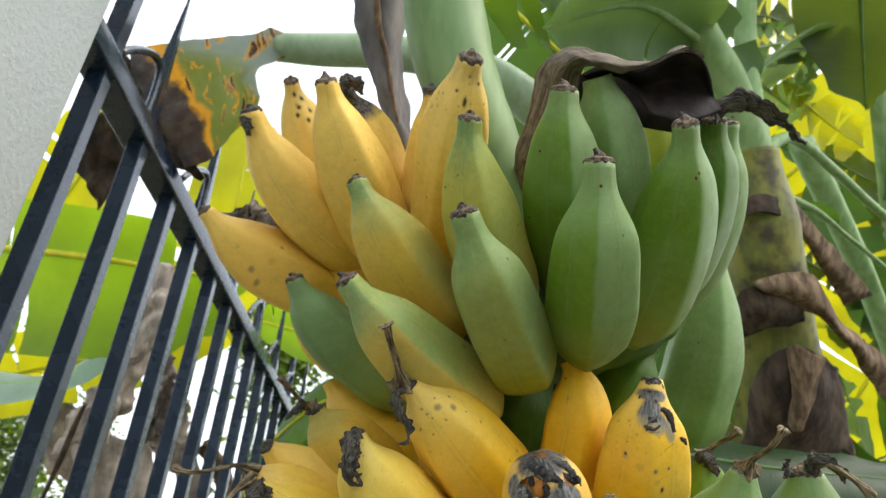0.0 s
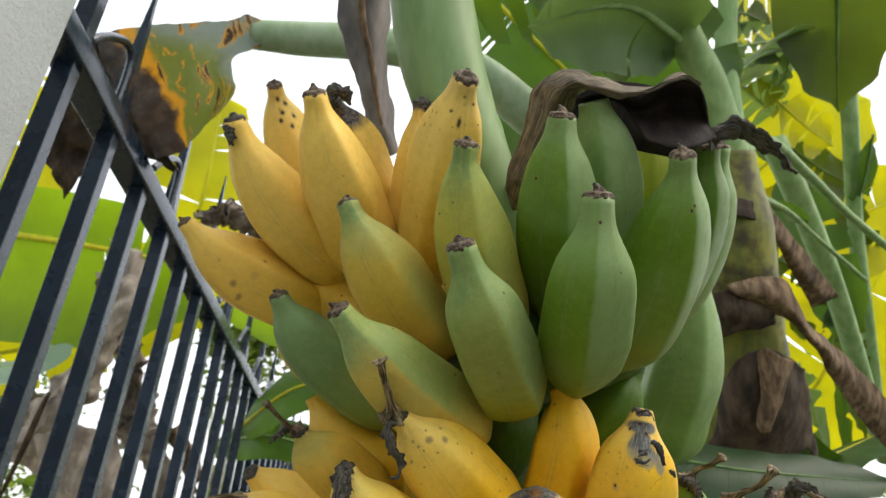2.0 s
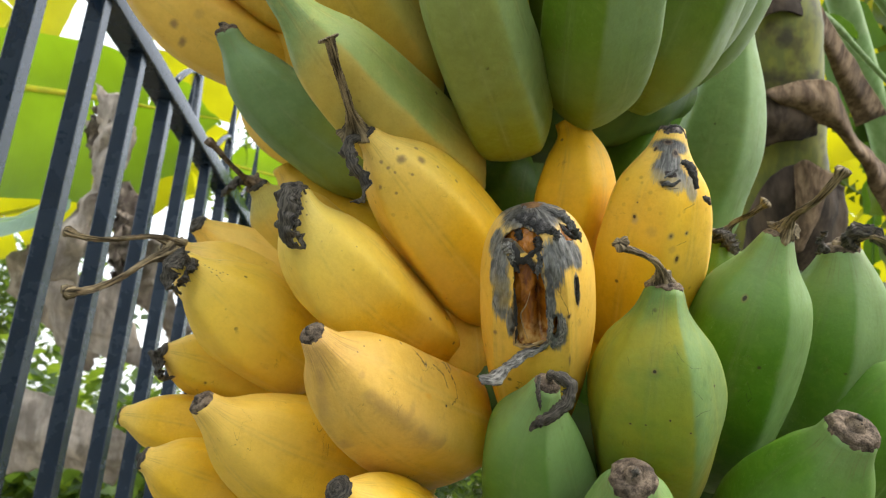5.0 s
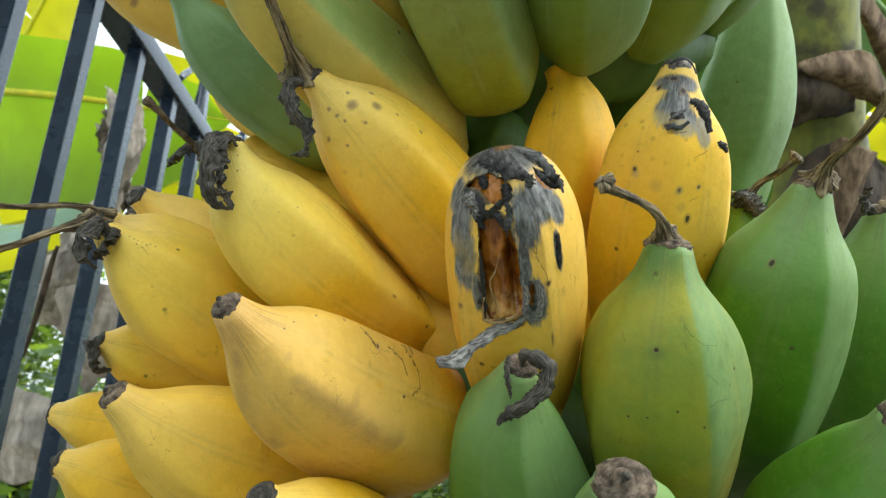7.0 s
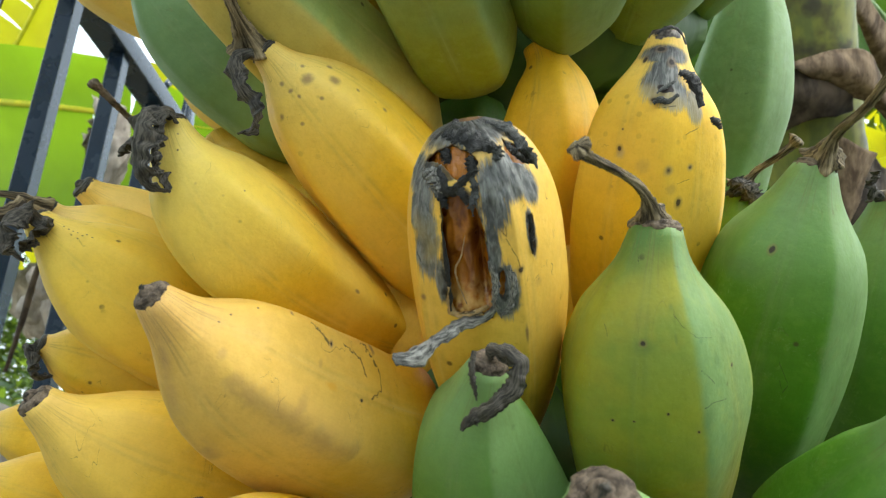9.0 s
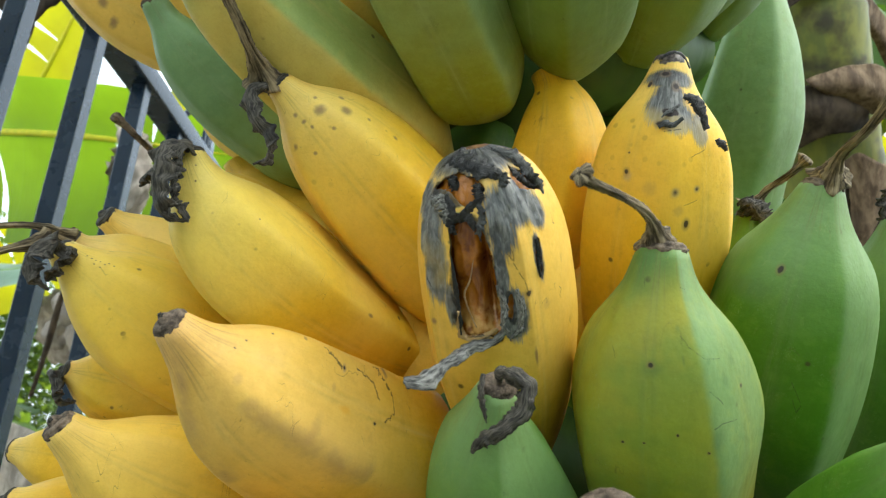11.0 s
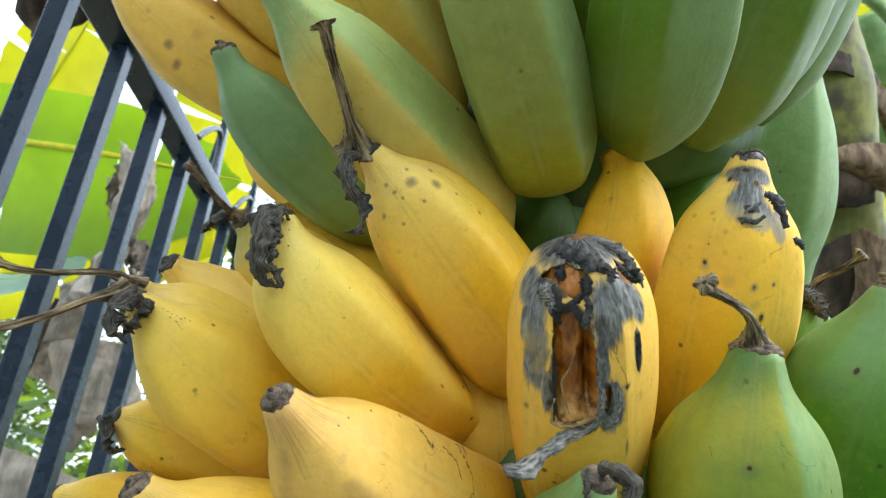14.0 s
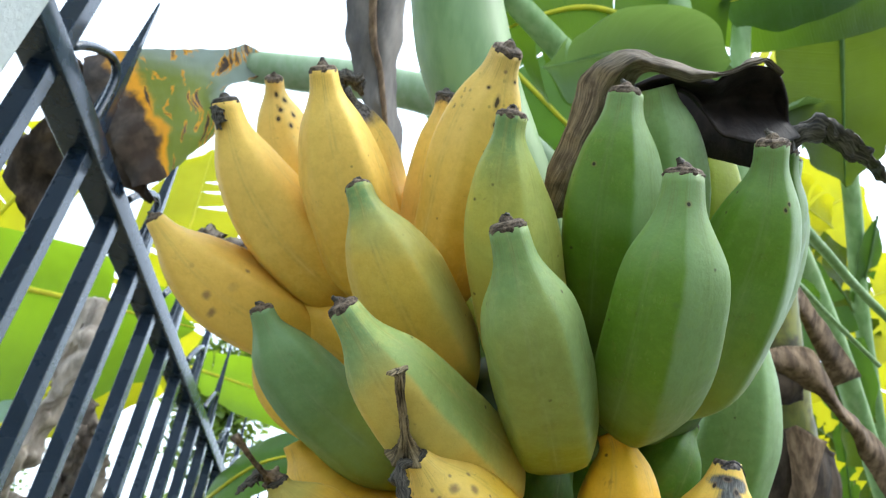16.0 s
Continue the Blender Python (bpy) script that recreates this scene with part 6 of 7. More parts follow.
part("leaf_sheath", sheet((
    ((0.413, 0.809, 2.005), (0.430, 0.787, 2.025), (0.462, 0.783, 2.033), (0.502, 0.805, 2.034)),
    ((0.414, 0.814, 1.994), (0.432, 0.789, 2.000), (0.462, 0.787, 2.004), (0.500, 0.808, 2.006))), 0.002, 0.004, 16, 20), DRY_DARK, plant)
for k, (points, r) in enumerate([
    (((0.462, 0.809, 2.114), (0.556, 0.856, 2.197), (0.681, 0.944, 2.201), (0.829, 1.044, 2.181), (1.130, 1.235, 2.159)), 0.010),
    (((0.502, 0.869, 2.106), (0.669, 1.009, 2.163), (0.772, 1.081, 2.153), (0.944, 1.188, 2.121)), 0.006),
    (((0.699, 1.051, 2.349), (0.802, 1.140, 2.236), (0.902, 1.233, 2.118), (1.010, 1.347, 1.966), (1.131, 1.484, 1.814)), 0.026),
    (((0.900, 1.000, 2.900), (0.961, 1.142, 2.545), (1.032, 1.296, 2.300), (1.126, 1.453, 2.046), (1.202, 1.585, 1.833)), 0.020),
    (((0.463, 0.813, 2.107), (0.413, 0.759, 2.211), (0.358, 0.718, 2.291), (0.314, 0.670, 2.429)), 0.030),
    (((0.470, 0.812, 2.107), (0.457, 0.776, 2.288), (0.468, 0.727, 2.494)), 0.020),
    (((0.281, 0.755, 2.210), (0.153, 0.692, 2.268), (0.043, 0.640, 2.324), (-0.064, 0.600, 2.400)), 0.020),
]):
    part("leaf_stalk", tube(points, [(0, r), (1, r * 0.75)], 12, 30, 0.01, 30 + k), PETIOLE, plant)

# leaves of that plant, overhead and to the side
def leaf_at(*a, **k):
    return banana_leaf(plant, *a, **k)

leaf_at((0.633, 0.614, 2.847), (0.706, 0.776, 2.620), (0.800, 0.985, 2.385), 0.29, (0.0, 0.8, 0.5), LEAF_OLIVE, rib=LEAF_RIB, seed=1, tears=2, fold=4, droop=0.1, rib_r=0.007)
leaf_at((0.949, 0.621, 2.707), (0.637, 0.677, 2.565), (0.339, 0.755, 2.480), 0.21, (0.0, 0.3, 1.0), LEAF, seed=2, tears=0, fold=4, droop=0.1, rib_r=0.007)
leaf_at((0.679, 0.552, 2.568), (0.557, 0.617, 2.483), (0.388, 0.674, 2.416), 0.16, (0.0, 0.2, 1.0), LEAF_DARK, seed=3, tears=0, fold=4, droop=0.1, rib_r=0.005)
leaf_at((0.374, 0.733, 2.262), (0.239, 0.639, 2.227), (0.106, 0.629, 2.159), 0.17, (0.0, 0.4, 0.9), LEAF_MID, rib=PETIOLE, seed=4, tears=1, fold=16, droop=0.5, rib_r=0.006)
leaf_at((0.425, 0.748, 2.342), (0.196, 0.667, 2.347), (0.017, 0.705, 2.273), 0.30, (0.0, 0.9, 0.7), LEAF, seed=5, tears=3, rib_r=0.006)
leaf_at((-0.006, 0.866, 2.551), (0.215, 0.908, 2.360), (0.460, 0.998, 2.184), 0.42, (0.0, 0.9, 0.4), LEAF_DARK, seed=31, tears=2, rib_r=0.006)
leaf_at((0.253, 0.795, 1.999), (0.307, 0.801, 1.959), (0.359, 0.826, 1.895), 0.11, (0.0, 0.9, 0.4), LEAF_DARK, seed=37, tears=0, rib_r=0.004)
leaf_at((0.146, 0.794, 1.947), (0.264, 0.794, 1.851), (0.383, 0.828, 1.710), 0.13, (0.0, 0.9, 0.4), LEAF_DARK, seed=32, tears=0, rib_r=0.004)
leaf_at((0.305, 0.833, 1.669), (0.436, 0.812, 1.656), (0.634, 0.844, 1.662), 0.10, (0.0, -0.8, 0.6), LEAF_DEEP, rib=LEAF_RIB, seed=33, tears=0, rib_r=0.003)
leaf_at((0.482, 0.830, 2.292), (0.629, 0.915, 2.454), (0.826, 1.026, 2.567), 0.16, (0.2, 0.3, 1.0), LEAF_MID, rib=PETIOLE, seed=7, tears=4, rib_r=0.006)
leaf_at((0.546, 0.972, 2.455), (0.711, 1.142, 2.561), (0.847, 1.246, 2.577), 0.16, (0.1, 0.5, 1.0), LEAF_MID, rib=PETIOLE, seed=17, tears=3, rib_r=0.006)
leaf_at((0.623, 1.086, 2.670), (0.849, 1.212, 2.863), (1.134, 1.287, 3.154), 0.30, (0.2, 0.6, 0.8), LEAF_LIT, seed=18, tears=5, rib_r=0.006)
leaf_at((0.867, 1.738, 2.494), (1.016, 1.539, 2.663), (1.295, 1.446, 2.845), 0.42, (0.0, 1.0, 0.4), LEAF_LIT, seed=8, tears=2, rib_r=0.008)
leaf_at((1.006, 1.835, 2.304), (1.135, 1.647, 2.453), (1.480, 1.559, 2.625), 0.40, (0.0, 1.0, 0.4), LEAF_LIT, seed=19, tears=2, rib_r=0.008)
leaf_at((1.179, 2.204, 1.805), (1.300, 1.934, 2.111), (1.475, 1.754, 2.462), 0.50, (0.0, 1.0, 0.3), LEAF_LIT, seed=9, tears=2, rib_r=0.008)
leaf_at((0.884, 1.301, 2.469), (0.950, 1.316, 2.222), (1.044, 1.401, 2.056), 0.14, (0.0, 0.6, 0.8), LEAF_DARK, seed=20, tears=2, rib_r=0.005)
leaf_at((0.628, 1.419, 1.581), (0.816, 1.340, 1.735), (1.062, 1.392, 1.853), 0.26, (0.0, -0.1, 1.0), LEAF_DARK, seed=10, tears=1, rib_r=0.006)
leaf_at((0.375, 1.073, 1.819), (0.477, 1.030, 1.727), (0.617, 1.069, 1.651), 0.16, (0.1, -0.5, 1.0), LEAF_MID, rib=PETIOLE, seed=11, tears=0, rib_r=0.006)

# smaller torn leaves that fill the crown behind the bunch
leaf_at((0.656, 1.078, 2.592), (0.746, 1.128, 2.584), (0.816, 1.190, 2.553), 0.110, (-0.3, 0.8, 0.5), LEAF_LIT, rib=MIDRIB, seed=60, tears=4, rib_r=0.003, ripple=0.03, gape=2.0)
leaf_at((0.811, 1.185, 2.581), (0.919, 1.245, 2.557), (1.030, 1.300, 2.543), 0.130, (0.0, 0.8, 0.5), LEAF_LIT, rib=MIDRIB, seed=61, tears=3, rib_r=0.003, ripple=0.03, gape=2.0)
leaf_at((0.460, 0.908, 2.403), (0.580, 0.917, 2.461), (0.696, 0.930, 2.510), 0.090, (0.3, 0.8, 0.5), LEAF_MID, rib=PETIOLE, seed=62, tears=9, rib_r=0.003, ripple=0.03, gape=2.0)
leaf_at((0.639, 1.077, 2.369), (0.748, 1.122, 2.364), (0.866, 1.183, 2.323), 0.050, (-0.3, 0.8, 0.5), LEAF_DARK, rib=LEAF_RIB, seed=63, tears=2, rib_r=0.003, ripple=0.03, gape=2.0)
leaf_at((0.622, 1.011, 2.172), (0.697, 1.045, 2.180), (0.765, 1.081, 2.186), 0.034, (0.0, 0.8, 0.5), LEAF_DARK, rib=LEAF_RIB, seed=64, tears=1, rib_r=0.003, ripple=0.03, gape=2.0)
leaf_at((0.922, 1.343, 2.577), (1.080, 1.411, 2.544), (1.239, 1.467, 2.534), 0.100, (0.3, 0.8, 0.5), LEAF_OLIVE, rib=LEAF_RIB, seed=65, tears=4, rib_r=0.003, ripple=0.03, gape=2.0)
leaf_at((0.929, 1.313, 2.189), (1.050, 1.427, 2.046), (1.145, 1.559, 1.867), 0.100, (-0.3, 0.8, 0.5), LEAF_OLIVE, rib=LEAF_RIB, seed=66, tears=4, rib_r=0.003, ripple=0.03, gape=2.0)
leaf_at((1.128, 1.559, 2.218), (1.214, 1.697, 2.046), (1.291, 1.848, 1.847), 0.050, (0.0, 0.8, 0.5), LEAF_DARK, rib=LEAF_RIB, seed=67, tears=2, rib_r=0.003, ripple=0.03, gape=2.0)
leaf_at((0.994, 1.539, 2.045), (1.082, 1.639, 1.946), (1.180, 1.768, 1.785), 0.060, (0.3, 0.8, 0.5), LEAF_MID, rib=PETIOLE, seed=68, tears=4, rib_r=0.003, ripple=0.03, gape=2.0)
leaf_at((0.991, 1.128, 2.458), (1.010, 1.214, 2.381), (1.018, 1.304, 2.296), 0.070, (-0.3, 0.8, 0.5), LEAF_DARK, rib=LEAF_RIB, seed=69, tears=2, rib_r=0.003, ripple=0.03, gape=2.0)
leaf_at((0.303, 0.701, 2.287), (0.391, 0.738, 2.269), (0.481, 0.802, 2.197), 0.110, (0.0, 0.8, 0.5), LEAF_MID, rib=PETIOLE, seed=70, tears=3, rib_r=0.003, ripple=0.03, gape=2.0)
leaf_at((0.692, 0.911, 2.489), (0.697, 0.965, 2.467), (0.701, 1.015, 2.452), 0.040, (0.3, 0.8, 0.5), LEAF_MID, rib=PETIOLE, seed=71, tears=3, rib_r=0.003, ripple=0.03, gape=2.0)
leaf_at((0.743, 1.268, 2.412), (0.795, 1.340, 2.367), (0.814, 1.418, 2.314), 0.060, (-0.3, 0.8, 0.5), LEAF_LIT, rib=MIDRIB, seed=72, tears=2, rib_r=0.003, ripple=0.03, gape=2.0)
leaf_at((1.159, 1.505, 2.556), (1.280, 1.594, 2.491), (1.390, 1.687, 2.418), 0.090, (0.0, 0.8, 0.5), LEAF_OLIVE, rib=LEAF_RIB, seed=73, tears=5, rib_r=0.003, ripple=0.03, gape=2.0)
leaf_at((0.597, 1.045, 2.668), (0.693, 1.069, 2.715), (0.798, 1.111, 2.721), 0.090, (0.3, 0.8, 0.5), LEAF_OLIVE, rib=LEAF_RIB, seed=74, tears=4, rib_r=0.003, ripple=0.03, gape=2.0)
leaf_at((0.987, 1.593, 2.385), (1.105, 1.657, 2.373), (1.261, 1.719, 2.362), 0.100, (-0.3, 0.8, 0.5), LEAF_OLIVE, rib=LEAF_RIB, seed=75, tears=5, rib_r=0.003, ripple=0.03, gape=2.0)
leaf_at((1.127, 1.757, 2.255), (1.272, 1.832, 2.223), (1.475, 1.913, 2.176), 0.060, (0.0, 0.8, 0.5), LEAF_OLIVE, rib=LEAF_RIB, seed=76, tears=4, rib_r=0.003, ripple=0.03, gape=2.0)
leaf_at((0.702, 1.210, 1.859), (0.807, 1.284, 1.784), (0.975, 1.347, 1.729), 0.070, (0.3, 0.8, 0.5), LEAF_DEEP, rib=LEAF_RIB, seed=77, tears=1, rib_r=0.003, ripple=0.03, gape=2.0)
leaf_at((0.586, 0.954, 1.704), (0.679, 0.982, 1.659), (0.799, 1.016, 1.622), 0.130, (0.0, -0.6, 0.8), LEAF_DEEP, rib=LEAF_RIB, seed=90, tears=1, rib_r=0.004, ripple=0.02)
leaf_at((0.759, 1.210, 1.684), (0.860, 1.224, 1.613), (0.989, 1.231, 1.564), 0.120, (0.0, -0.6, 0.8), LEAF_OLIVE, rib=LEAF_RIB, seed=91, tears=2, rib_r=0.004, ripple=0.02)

neighbour = thing("banana_plant", (-0.965, 3.780, -1.052), "banana plant with big sunlit leaves behind the fence", "banana plant")
neighbour.location.z = 0.0
part("trunk", tube((neighbour.location + Vector((0, 0, -0.02)), neighbour.location + Vector((0.0, 0, 0.9)), neighbour.location + Vector((0.05, -0.02, 1.9))), [(0, 0.09), (1, 0.06)], 18, 24, 0.02, 5), TRUNK, neighbour)
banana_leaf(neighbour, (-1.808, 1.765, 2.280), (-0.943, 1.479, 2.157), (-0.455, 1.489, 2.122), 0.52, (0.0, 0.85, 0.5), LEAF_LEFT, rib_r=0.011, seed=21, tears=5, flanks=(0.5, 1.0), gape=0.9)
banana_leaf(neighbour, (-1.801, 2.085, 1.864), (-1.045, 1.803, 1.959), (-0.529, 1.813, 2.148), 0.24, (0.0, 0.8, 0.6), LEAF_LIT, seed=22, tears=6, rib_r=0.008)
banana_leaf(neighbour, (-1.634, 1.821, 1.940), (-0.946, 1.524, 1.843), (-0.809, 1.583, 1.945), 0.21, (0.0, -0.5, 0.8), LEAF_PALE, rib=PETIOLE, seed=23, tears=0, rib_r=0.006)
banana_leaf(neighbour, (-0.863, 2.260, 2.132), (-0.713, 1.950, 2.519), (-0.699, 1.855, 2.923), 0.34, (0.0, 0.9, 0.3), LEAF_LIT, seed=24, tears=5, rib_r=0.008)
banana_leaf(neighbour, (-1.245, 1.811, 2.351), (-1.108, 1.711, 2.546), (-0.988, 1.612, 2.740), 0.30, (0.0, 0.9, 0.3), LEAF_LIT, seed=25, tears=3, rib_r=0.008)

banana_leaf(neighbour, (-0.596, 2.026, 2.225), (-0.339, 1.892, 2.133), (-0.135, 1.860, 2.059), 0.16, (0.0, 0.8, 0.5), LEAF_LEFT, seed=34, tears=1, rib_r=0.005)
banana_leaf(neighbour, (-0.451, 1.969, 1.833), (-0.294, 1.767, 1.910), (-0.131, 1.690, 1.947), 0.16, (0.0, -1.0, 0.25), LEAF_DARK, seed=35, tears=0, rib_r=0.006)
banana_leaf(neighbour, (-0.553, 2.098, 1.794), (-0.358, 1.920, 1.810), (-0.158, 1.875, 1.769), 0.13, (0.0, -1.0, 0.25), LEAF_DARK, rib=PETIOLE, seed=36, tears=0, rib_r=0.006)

# the scorched leaf on its long stalk
scorched = thing("scorched_leaf", (-0.095, 0.767, 2.196), "scorched banana leaf, orange and black, hanging from a pale stalk", "leaf")
part("leaf_stalk", tube(((0.183, 0.820, 2.137), (0.043, 0.766, 2.198), (-0.097, 0.757, 2.215), (-0.218, 0.759, 2.211), (-0.278, 0.760, 2.210)), [(0, 0.032), (0.6, 0.026), (1, 0.022)], 16, 40), PALE_STALK, scorched)
part("blade", sheet((
    ((-0.499, 0.764, 2.180), (-0.433, 0.747, 2.191), (-0.366, 0.741, 2.202), (-0.308, 0.737, 2.211), (-0.279, 0.732, 2.221), (-0.257, 0.742, 2.222)),
    ((-0.475, 0.769, 2.127), (-0.404, 0.748, 2.145), (-0.352, 0.742, 2.157), (-0.310, 0.745, 2.174), (-0.284, 0.748, 2.189), (-0.259, 0.757, 2.193)),
    ((-0.455, 0.770, 2.102), (-0.385, 0.757, 2.106), (-0.345, 0.750, 2.120), (-0.321, 0.752, 2.138), (-0.308, 0.750, 2.141), (-0.294, 0.751, 2.161)),
    ((-0.424, 0.780, 2.062), (-0.365, 0.767, 2.065), (-0.334, 0.760, 2.078), (-0.310, 0.763, 2.095), (-0.295, 0.759, 2.102), (-0.286, 0.767, 2.108)),
    ((-0.383, 0.807, 2.008), (-0.346, 0.792, 2.016), (-0.332, 0.783, 2.033), (-0.320, 0.783, 2.055), (-0.304, 0.774, 2.072), (-0.295, 0.775, 2.092))), 0.0, 0.005, 21, 40), LEAF_BURNT, scorched)
part("dead_blade", sheet((
    ((-0.522, 0.772, 2.187), (-0.491, 0.764, 2.180), (-0.465, 0.762, 2.173), (-0.442, 0.769, 2.148)),
    ((-0.528, 0.811, 2.110), (-0.479, 0.794, 2.100), (-0.436, 0.788, 2.090), (-0.406, 0.784, 2.074)),
    ((-0.585, 0.861, 2.056), (-0.487, 0.845, 2.043), (-0.406, 0.813, 2.040), (-0.368, 0.803, 2.016)),
    ((-0.534, 0.900, 1.981), (-0.468, 0.852, 2.029), (-0.391, 0.837, 2.016), (-0.353, 0.824, 1.997))), 0.001, 0.014, 22, 28), DRY_DARK, scorched, "blackened dry part of the blade")

dead = thing("dry_leaf", (-0.076, 0.547, 2.012), "grey-brown dry leaf hanging beside the stalk", "leaf")
part("blade", sheet((
    ((-0.131, 0.500, 2.147), (-0.107, 0.492, 2.140), (-0.082, 0.491, 2.142), (-0.069, 0.498, 2.152)),
    ((-0.119, 0.536, 2.055), (-0.100, 0.519, 2.043), (-0.079, 0.517, 2.048), (-0.063, 0.531, 2.065)),
    ((-0.104, 0.545, 2.015), (-0.086, 0.531, 1.999), (-0.071, 0.532, 1.998), (-0.062, 0.549, 2.007)),
    ((-0.086, 0.550, 1.961), (-0.071, 0.534, 1.949), (-0.058, 0.540, 1.937), (-0.045, 0.562, 1.938)),
    ((-0.057, 0.562, 1.895), (-0.048, 0.553, 1.890), (-0.041, 0.551, 1.893), (-0.038, 0.557, 1.905))), 0.001, 0.005, 23, 30), DRY_SLATE, dead)
part("midrib", tube(((-0.104, 0.485, 2.136), (-0.091, 0.517, 2.038), (-0.077, 0.528, 1.995), (-0.064, 0.534, 1.940), (-0.047, 0.551, 1.890)), [(0, 0.0045), (0.6, 0.003), (1, 0.001)], 9, 30, 0.05, 9), DRY_BROWN, dead, "brown dried midrib")

# dry leaves behind the fence
hanging = thing("dry_leaf", (-0.614, 1.413, 1.691), "crumpled grey-brown dry leaves hanging behind the fence", "leaf")
part("blade", sheet((
    ((-0.661, 1.351, 2.113), (-0.630, 1.343, 2.099), (-0.598, 1.338, 2.074), (-0.585, 1.362, 2.062)),
    ((-0.657, 1.363, 1.993), (-0.616, 1.321, 1.989), (-0.577, 1.314, 1.971), (-0.568, 1.355, 1.972)),
    ((-0.653, 1.389, 1.894), (-0.636, 1.358, 1.891), (-0.616, 1.341, 1.875), (-0.612, 1.380, 1.883)),
    ((-0.747, 1.433, 1.782), (-0.690, 1.378, 1.784), (-0.652, 1.366, 1.783), (-0.634, 1.416, 1.787)),
    ((-0.789, 1.458, 1.692), (-0.750, 1.415, 1.682), (-0.711, 1.399, 1.704), (-0.676, 1.435, 1.720))), 0.001, 0.017, 24, 50), DRY_GREY, hanging, "pale twisted dry leaf blade")
part("blade", sheet((
    ((-0.798, 1.525, 1.762), (-0.738, 1.506, 1.749), (-0.667, 1.485, 1.737), (-0.601, 1.485, 1.730)),
    ((-0.768, 1.527, 1.677), (-0.686, 1.487, 1.658), (-0.622, 1.485, 1.656), (-0.564, 1.508, 1.640)),
    ((-0.738, 1.547, 1.597), (-0.657, 1.506, 1.586), (-0.584, 1.518, 1.569), (-0.521, 1.531, 1.551))), 0.001, 0.007, 25, 40), DRY_GREY, hanging, "broad pale dry leaf blade")
part("blade", sheet((
    ((-0.961, 1.620, 1.553), (-0.871, 1.605, 1.521), (-0.777, 1.597, 1.497), (-0.680, 1.579, 1.473), (-0.561, 1.588, 1.422)),
    ((-0.938, 1.631, 1.434), (-0.832, 1.601, 1.417), (-0.736, 1.578, 1.411), (-0.652, 1.579, 1.394), (-0.552, 1.597, 1.388)),
    ((-0.943, 1.682, 1.325), (-0.849, 1.648, 1.321), (-0.772, 1.630, 1.338), (-0.686, 1.627, 1.338), (-0.604, 1.641, 1.313))), 0.001, 0.008, 27, 40), DRY_GREY, hanging, "folded pale dry leaf blade")

part("blade", ribbon(((-0.660, 1.372, 2.076), (-0.678, 1.444, 1.960), (-0.630, 1.498, 1.876), (-0.642, 1.585, 1.727)), [(0, 0.038), (0.35, 0.085), (0.75, 0.077), (1, 0.026)], 200, 0.022, 80, 44, 11, 0.001, ragged=0.35, curl=1.3), DRY, hanging, "pale twisted dry leaf blade")
part("blade", ribbon(((-0.576, 1.536, 1.839), (-0.616, 1.600, 1.745), (-0.561, 1.650, 1.668), (-0.543, 1.705, 1.587)), [(0, 0.050), (0.35, 0.110), (0.75, 0.099), (1, 0.033)], 90, 0.012, 81, 44, 11, 0.001, ragged=0.35, curl=1.3), DRY_GREY, hanging, "crumpled grey-brown dry leaf blade")
part("blade", ribbon(((-0.819, 1.561, 1.809), (-0.861, 1.624, 1.715), (-0.794, 1.680, 1.627), (-0.797, 1.742, 1.531)), [(0, 0.063), (0.35, 0.140), (0.75, 0.126), (1, 0.042)], 70, 0.012, 82, 44, 11, 0.001, ragged=0.35, curl=1.3), DRY_GREY, hanging, "broad pale dry leaf blade")
part("blade", ribbon(((-0.554, 1.682, 1.765), (-0.508, 1.737, 1.682), (-0.514, 1.808, 1.569)), [(0, 0.032), (0.35, 0.070), (0.75, 0.063), (1, 0.021)], 110, 0.012, 84, 44, 11, 0.001, ragged=0.35, curl=1.3), DRY_BROWN, hanging, "narrow brown dry leaf blade")
part("blade", ribbon(((-0.258, 0.671, 1.862), (-0.232, 0.673, 1.871), (-0.204, 0.683, 1.866), (-0.177, 0.699, 1.848)), [(0, 0.013), (0.35, 0.030), (0.75, 0.027), (1, 0.009)], 50, 0.012, 85, 44, 11, 0.001, ragged=0.35, curl=1.3), DRY, hanging, "small grey dry leaf caught on the rail")
part("stalk", tube(((-0.694, 1.351, 1.774), (-0.709, 1.367, 1.741), (-0.739, 1.408, 1.657), (-0.774, 1.449, 1.573)), [(0, 0.004), (0.5, 0.006), (1, 0.004)], 9, 30, 0.15, 5), DRY_DARK, hanging, "thin dark dried stalk")

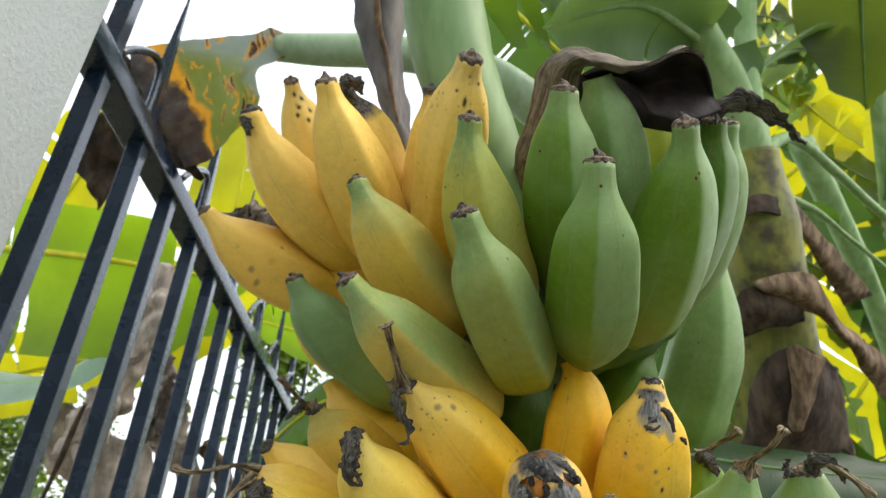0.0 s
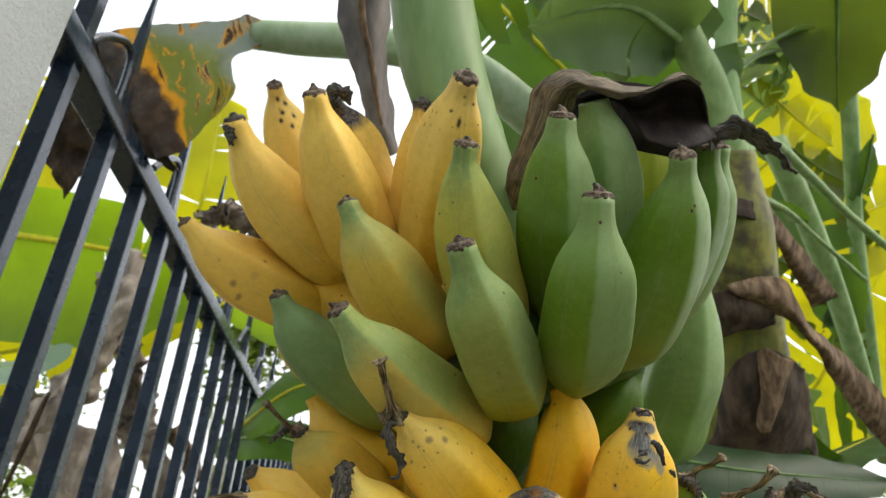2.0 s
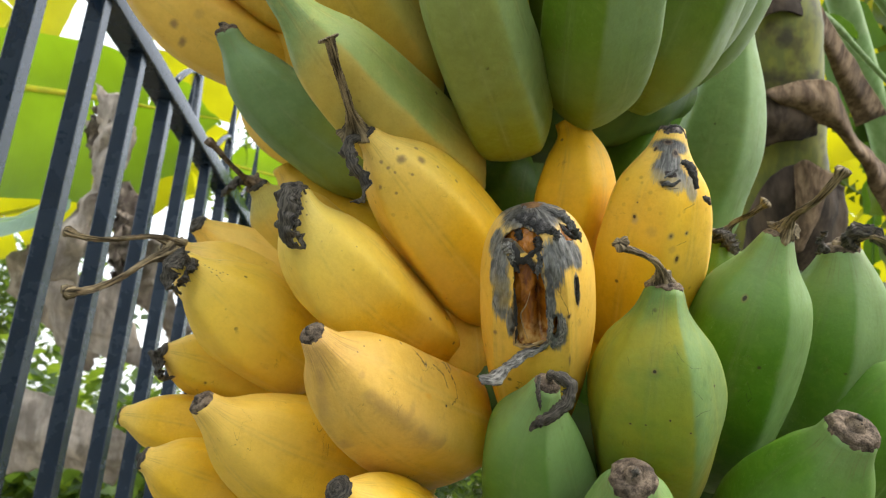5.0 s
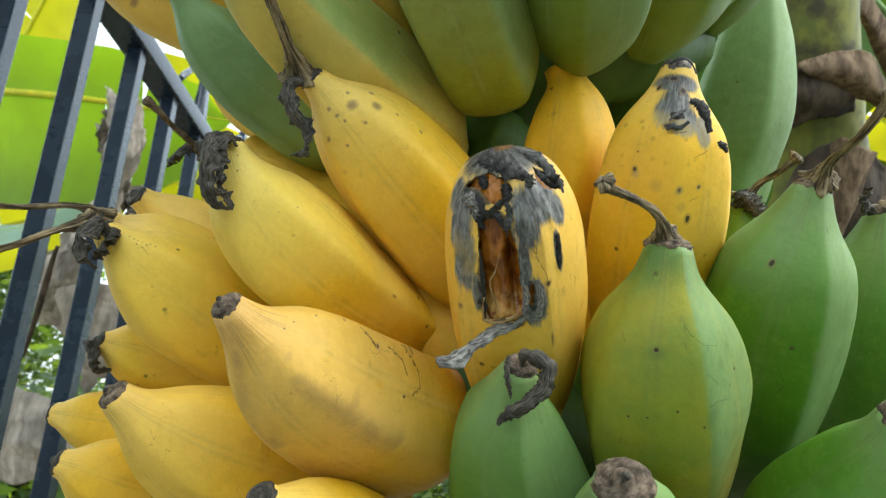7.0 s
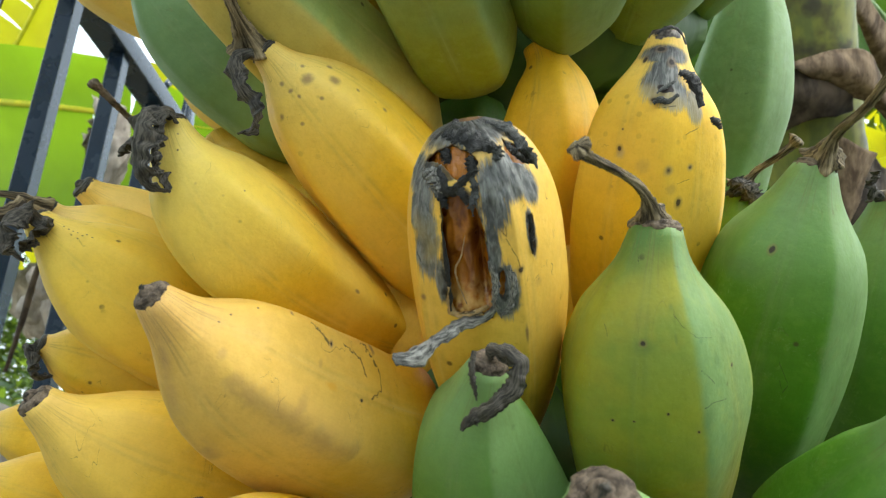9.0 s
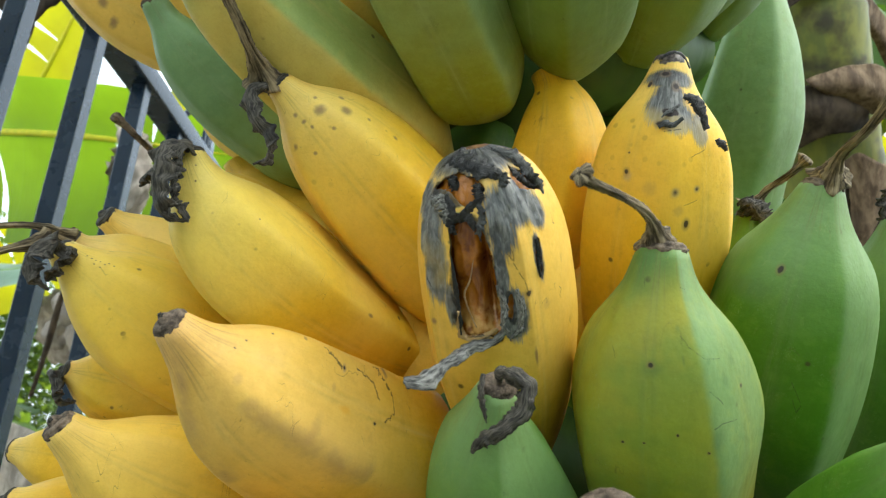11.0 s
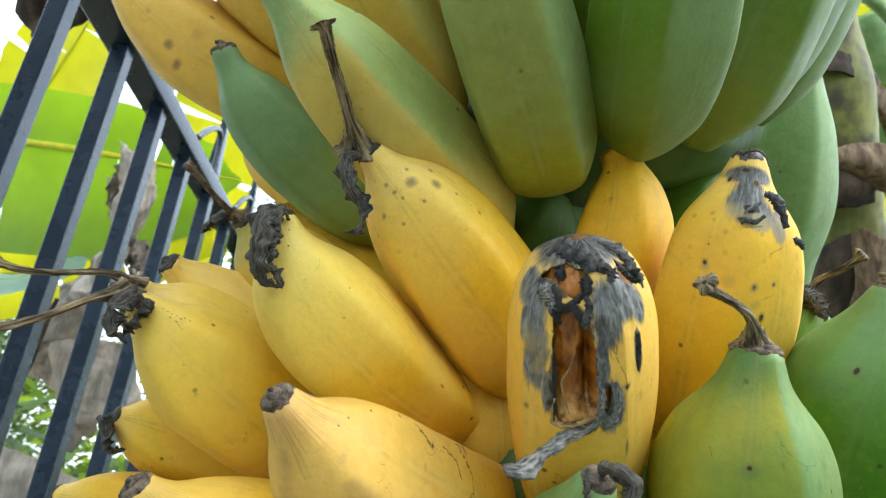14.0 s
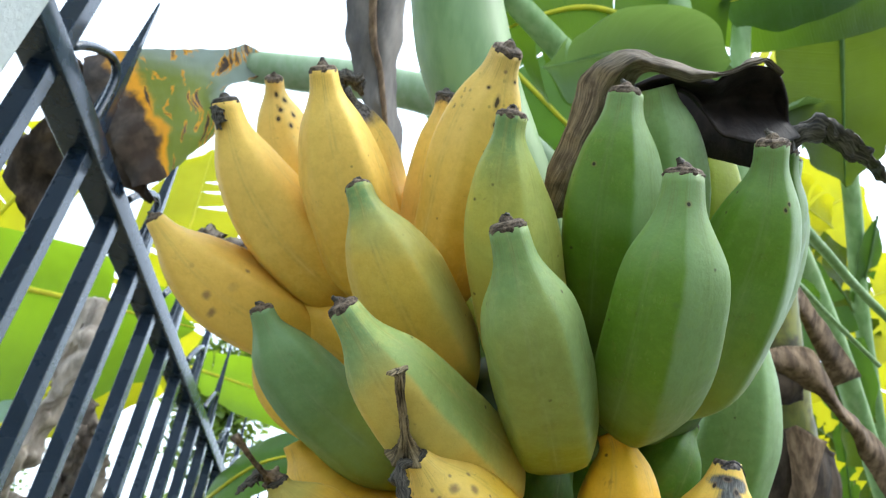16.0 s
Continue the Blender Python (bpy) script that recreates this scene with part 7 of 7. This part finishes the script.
# ---- far greenery ----
def shrub(name, centre, size, count, materials, leaf, seed, label):
    """A loose crown of many small leaves on thin twigs."""
    rng = random.Random(seed)
    ob = thing(name, (centre[0], centre[1], 0.0), label, "shrub", kind="stuff")
    for number, material in enumerate(materials):
        bm = bmesh.new()
        for _ in range(count // len(materials)):
            p = Vector(centre) + Vector((rng.gauss(0, 0.5) * size[0], rng.gauss(0, 0.5) * size[1], rng.gauss(0, 0.5) * size[2]))
            a, b, c = rng.uniform(0, 6.3), rng.uniform(-0.9, 0.9), rng.uniform(0.6, 1.3) * leaf
            turn = Euler((b, rng.uniform(-0.7, 0.7), a)).to_matrix()
            flat = [(0, 0, 0), (0.28, 0.4, 0.05), (0.22, 0.75, 0.03), (0, 1.1, -0.08), (-0.22, 0.75, 0.03), (-0.28, 0.4, 0.05)]
            bm.faces.new([bm.verts.new(p + turn @ (Vector(q) * c)) for q in flat])
        part("foliage", bm, material, ob, smooth=False)
    for k in range(7):
        top = Vector(centre) + Vector((rng.gauss(0, 0.4) * size[0], rng.gauss(0, 0.4) * size[1], size[2] * rng.uniform(0.0, 0.8)))
        part("twig", tube((ob.location + Vector((rng.uniform(-0.1, 0.1), rng.uniform(-0.1, 0.1), -0.02)), (ob.location + top) / 2 + Vector((0, 0, -0.2)), top), [(0, 0.018), (1, 0.004)], 6, 10), TRUNK, ob)
    return ob


TREE_LEAF = leaf_skin("far_leaf", (0.05, 0.10, 0.02), (0.30, 0.42, 0.03))
TREE_DARK = leaf_skin("far_dark_leaf", (0.03, 0.065, 0.015), (0.14, 0.22, 0.02))
shrub("garden_shrub", (-3.9, 5.8, 2.1), (1.0, 0.9, 1.1), 13000, (TREE_LEAF, TREE_DARK), 0.065, 1, "loose green garden shrub beyond the fence")
shrub("garden_shrub", (-1.75, 3.3, 1.05), (1.1, 0.8, 0.55), 9000, (TREE_DARK, TREE_LEAF), 0.085, 7, "low dark green shrub close behind the fence")
shrub("garden_shrub", (-0.6, 6.6, 0.9), (2.2, 1.2, 0.7), 18000, (TREE_LEAF, TREE_DARK), 0.065, 2, "loose green garden shrub beyond the fence")
shrub("garden_tree", (-1.62, 6.9, 3.75), (0.42, 0.6, 0.75), 3200, (TREE_DARK, TREE_LEAF), 0.10, 6, "slim leafy garden tree beyond the end of the fence")
shrub("garden_shrub", (2.2, 5.6, 1.9), (2.2, 1.4, 1.7), 6400, (TREE_LEAF, TREE_DARK), 0.10, 3, "tall green garden shrub behind the banana plant")
shrub("garden_shrub", (0.9, 7.5, 1.0), (2.6, 1.2, 0.8), 4800, (TREE_DARK, TREE_LEAF), 0.10, 4, "loose green garden shrub in the distance")
# hedge out of view, added only to cut light from the right
shrub("shade_hedge", (2.0, 0.75, 1.0), (0.45, 0.95, 0.85), 8000, (TREE_DARK, TREE_LEAF), 0.11, 5, "unseen dense green hedge added to darken the yard side")
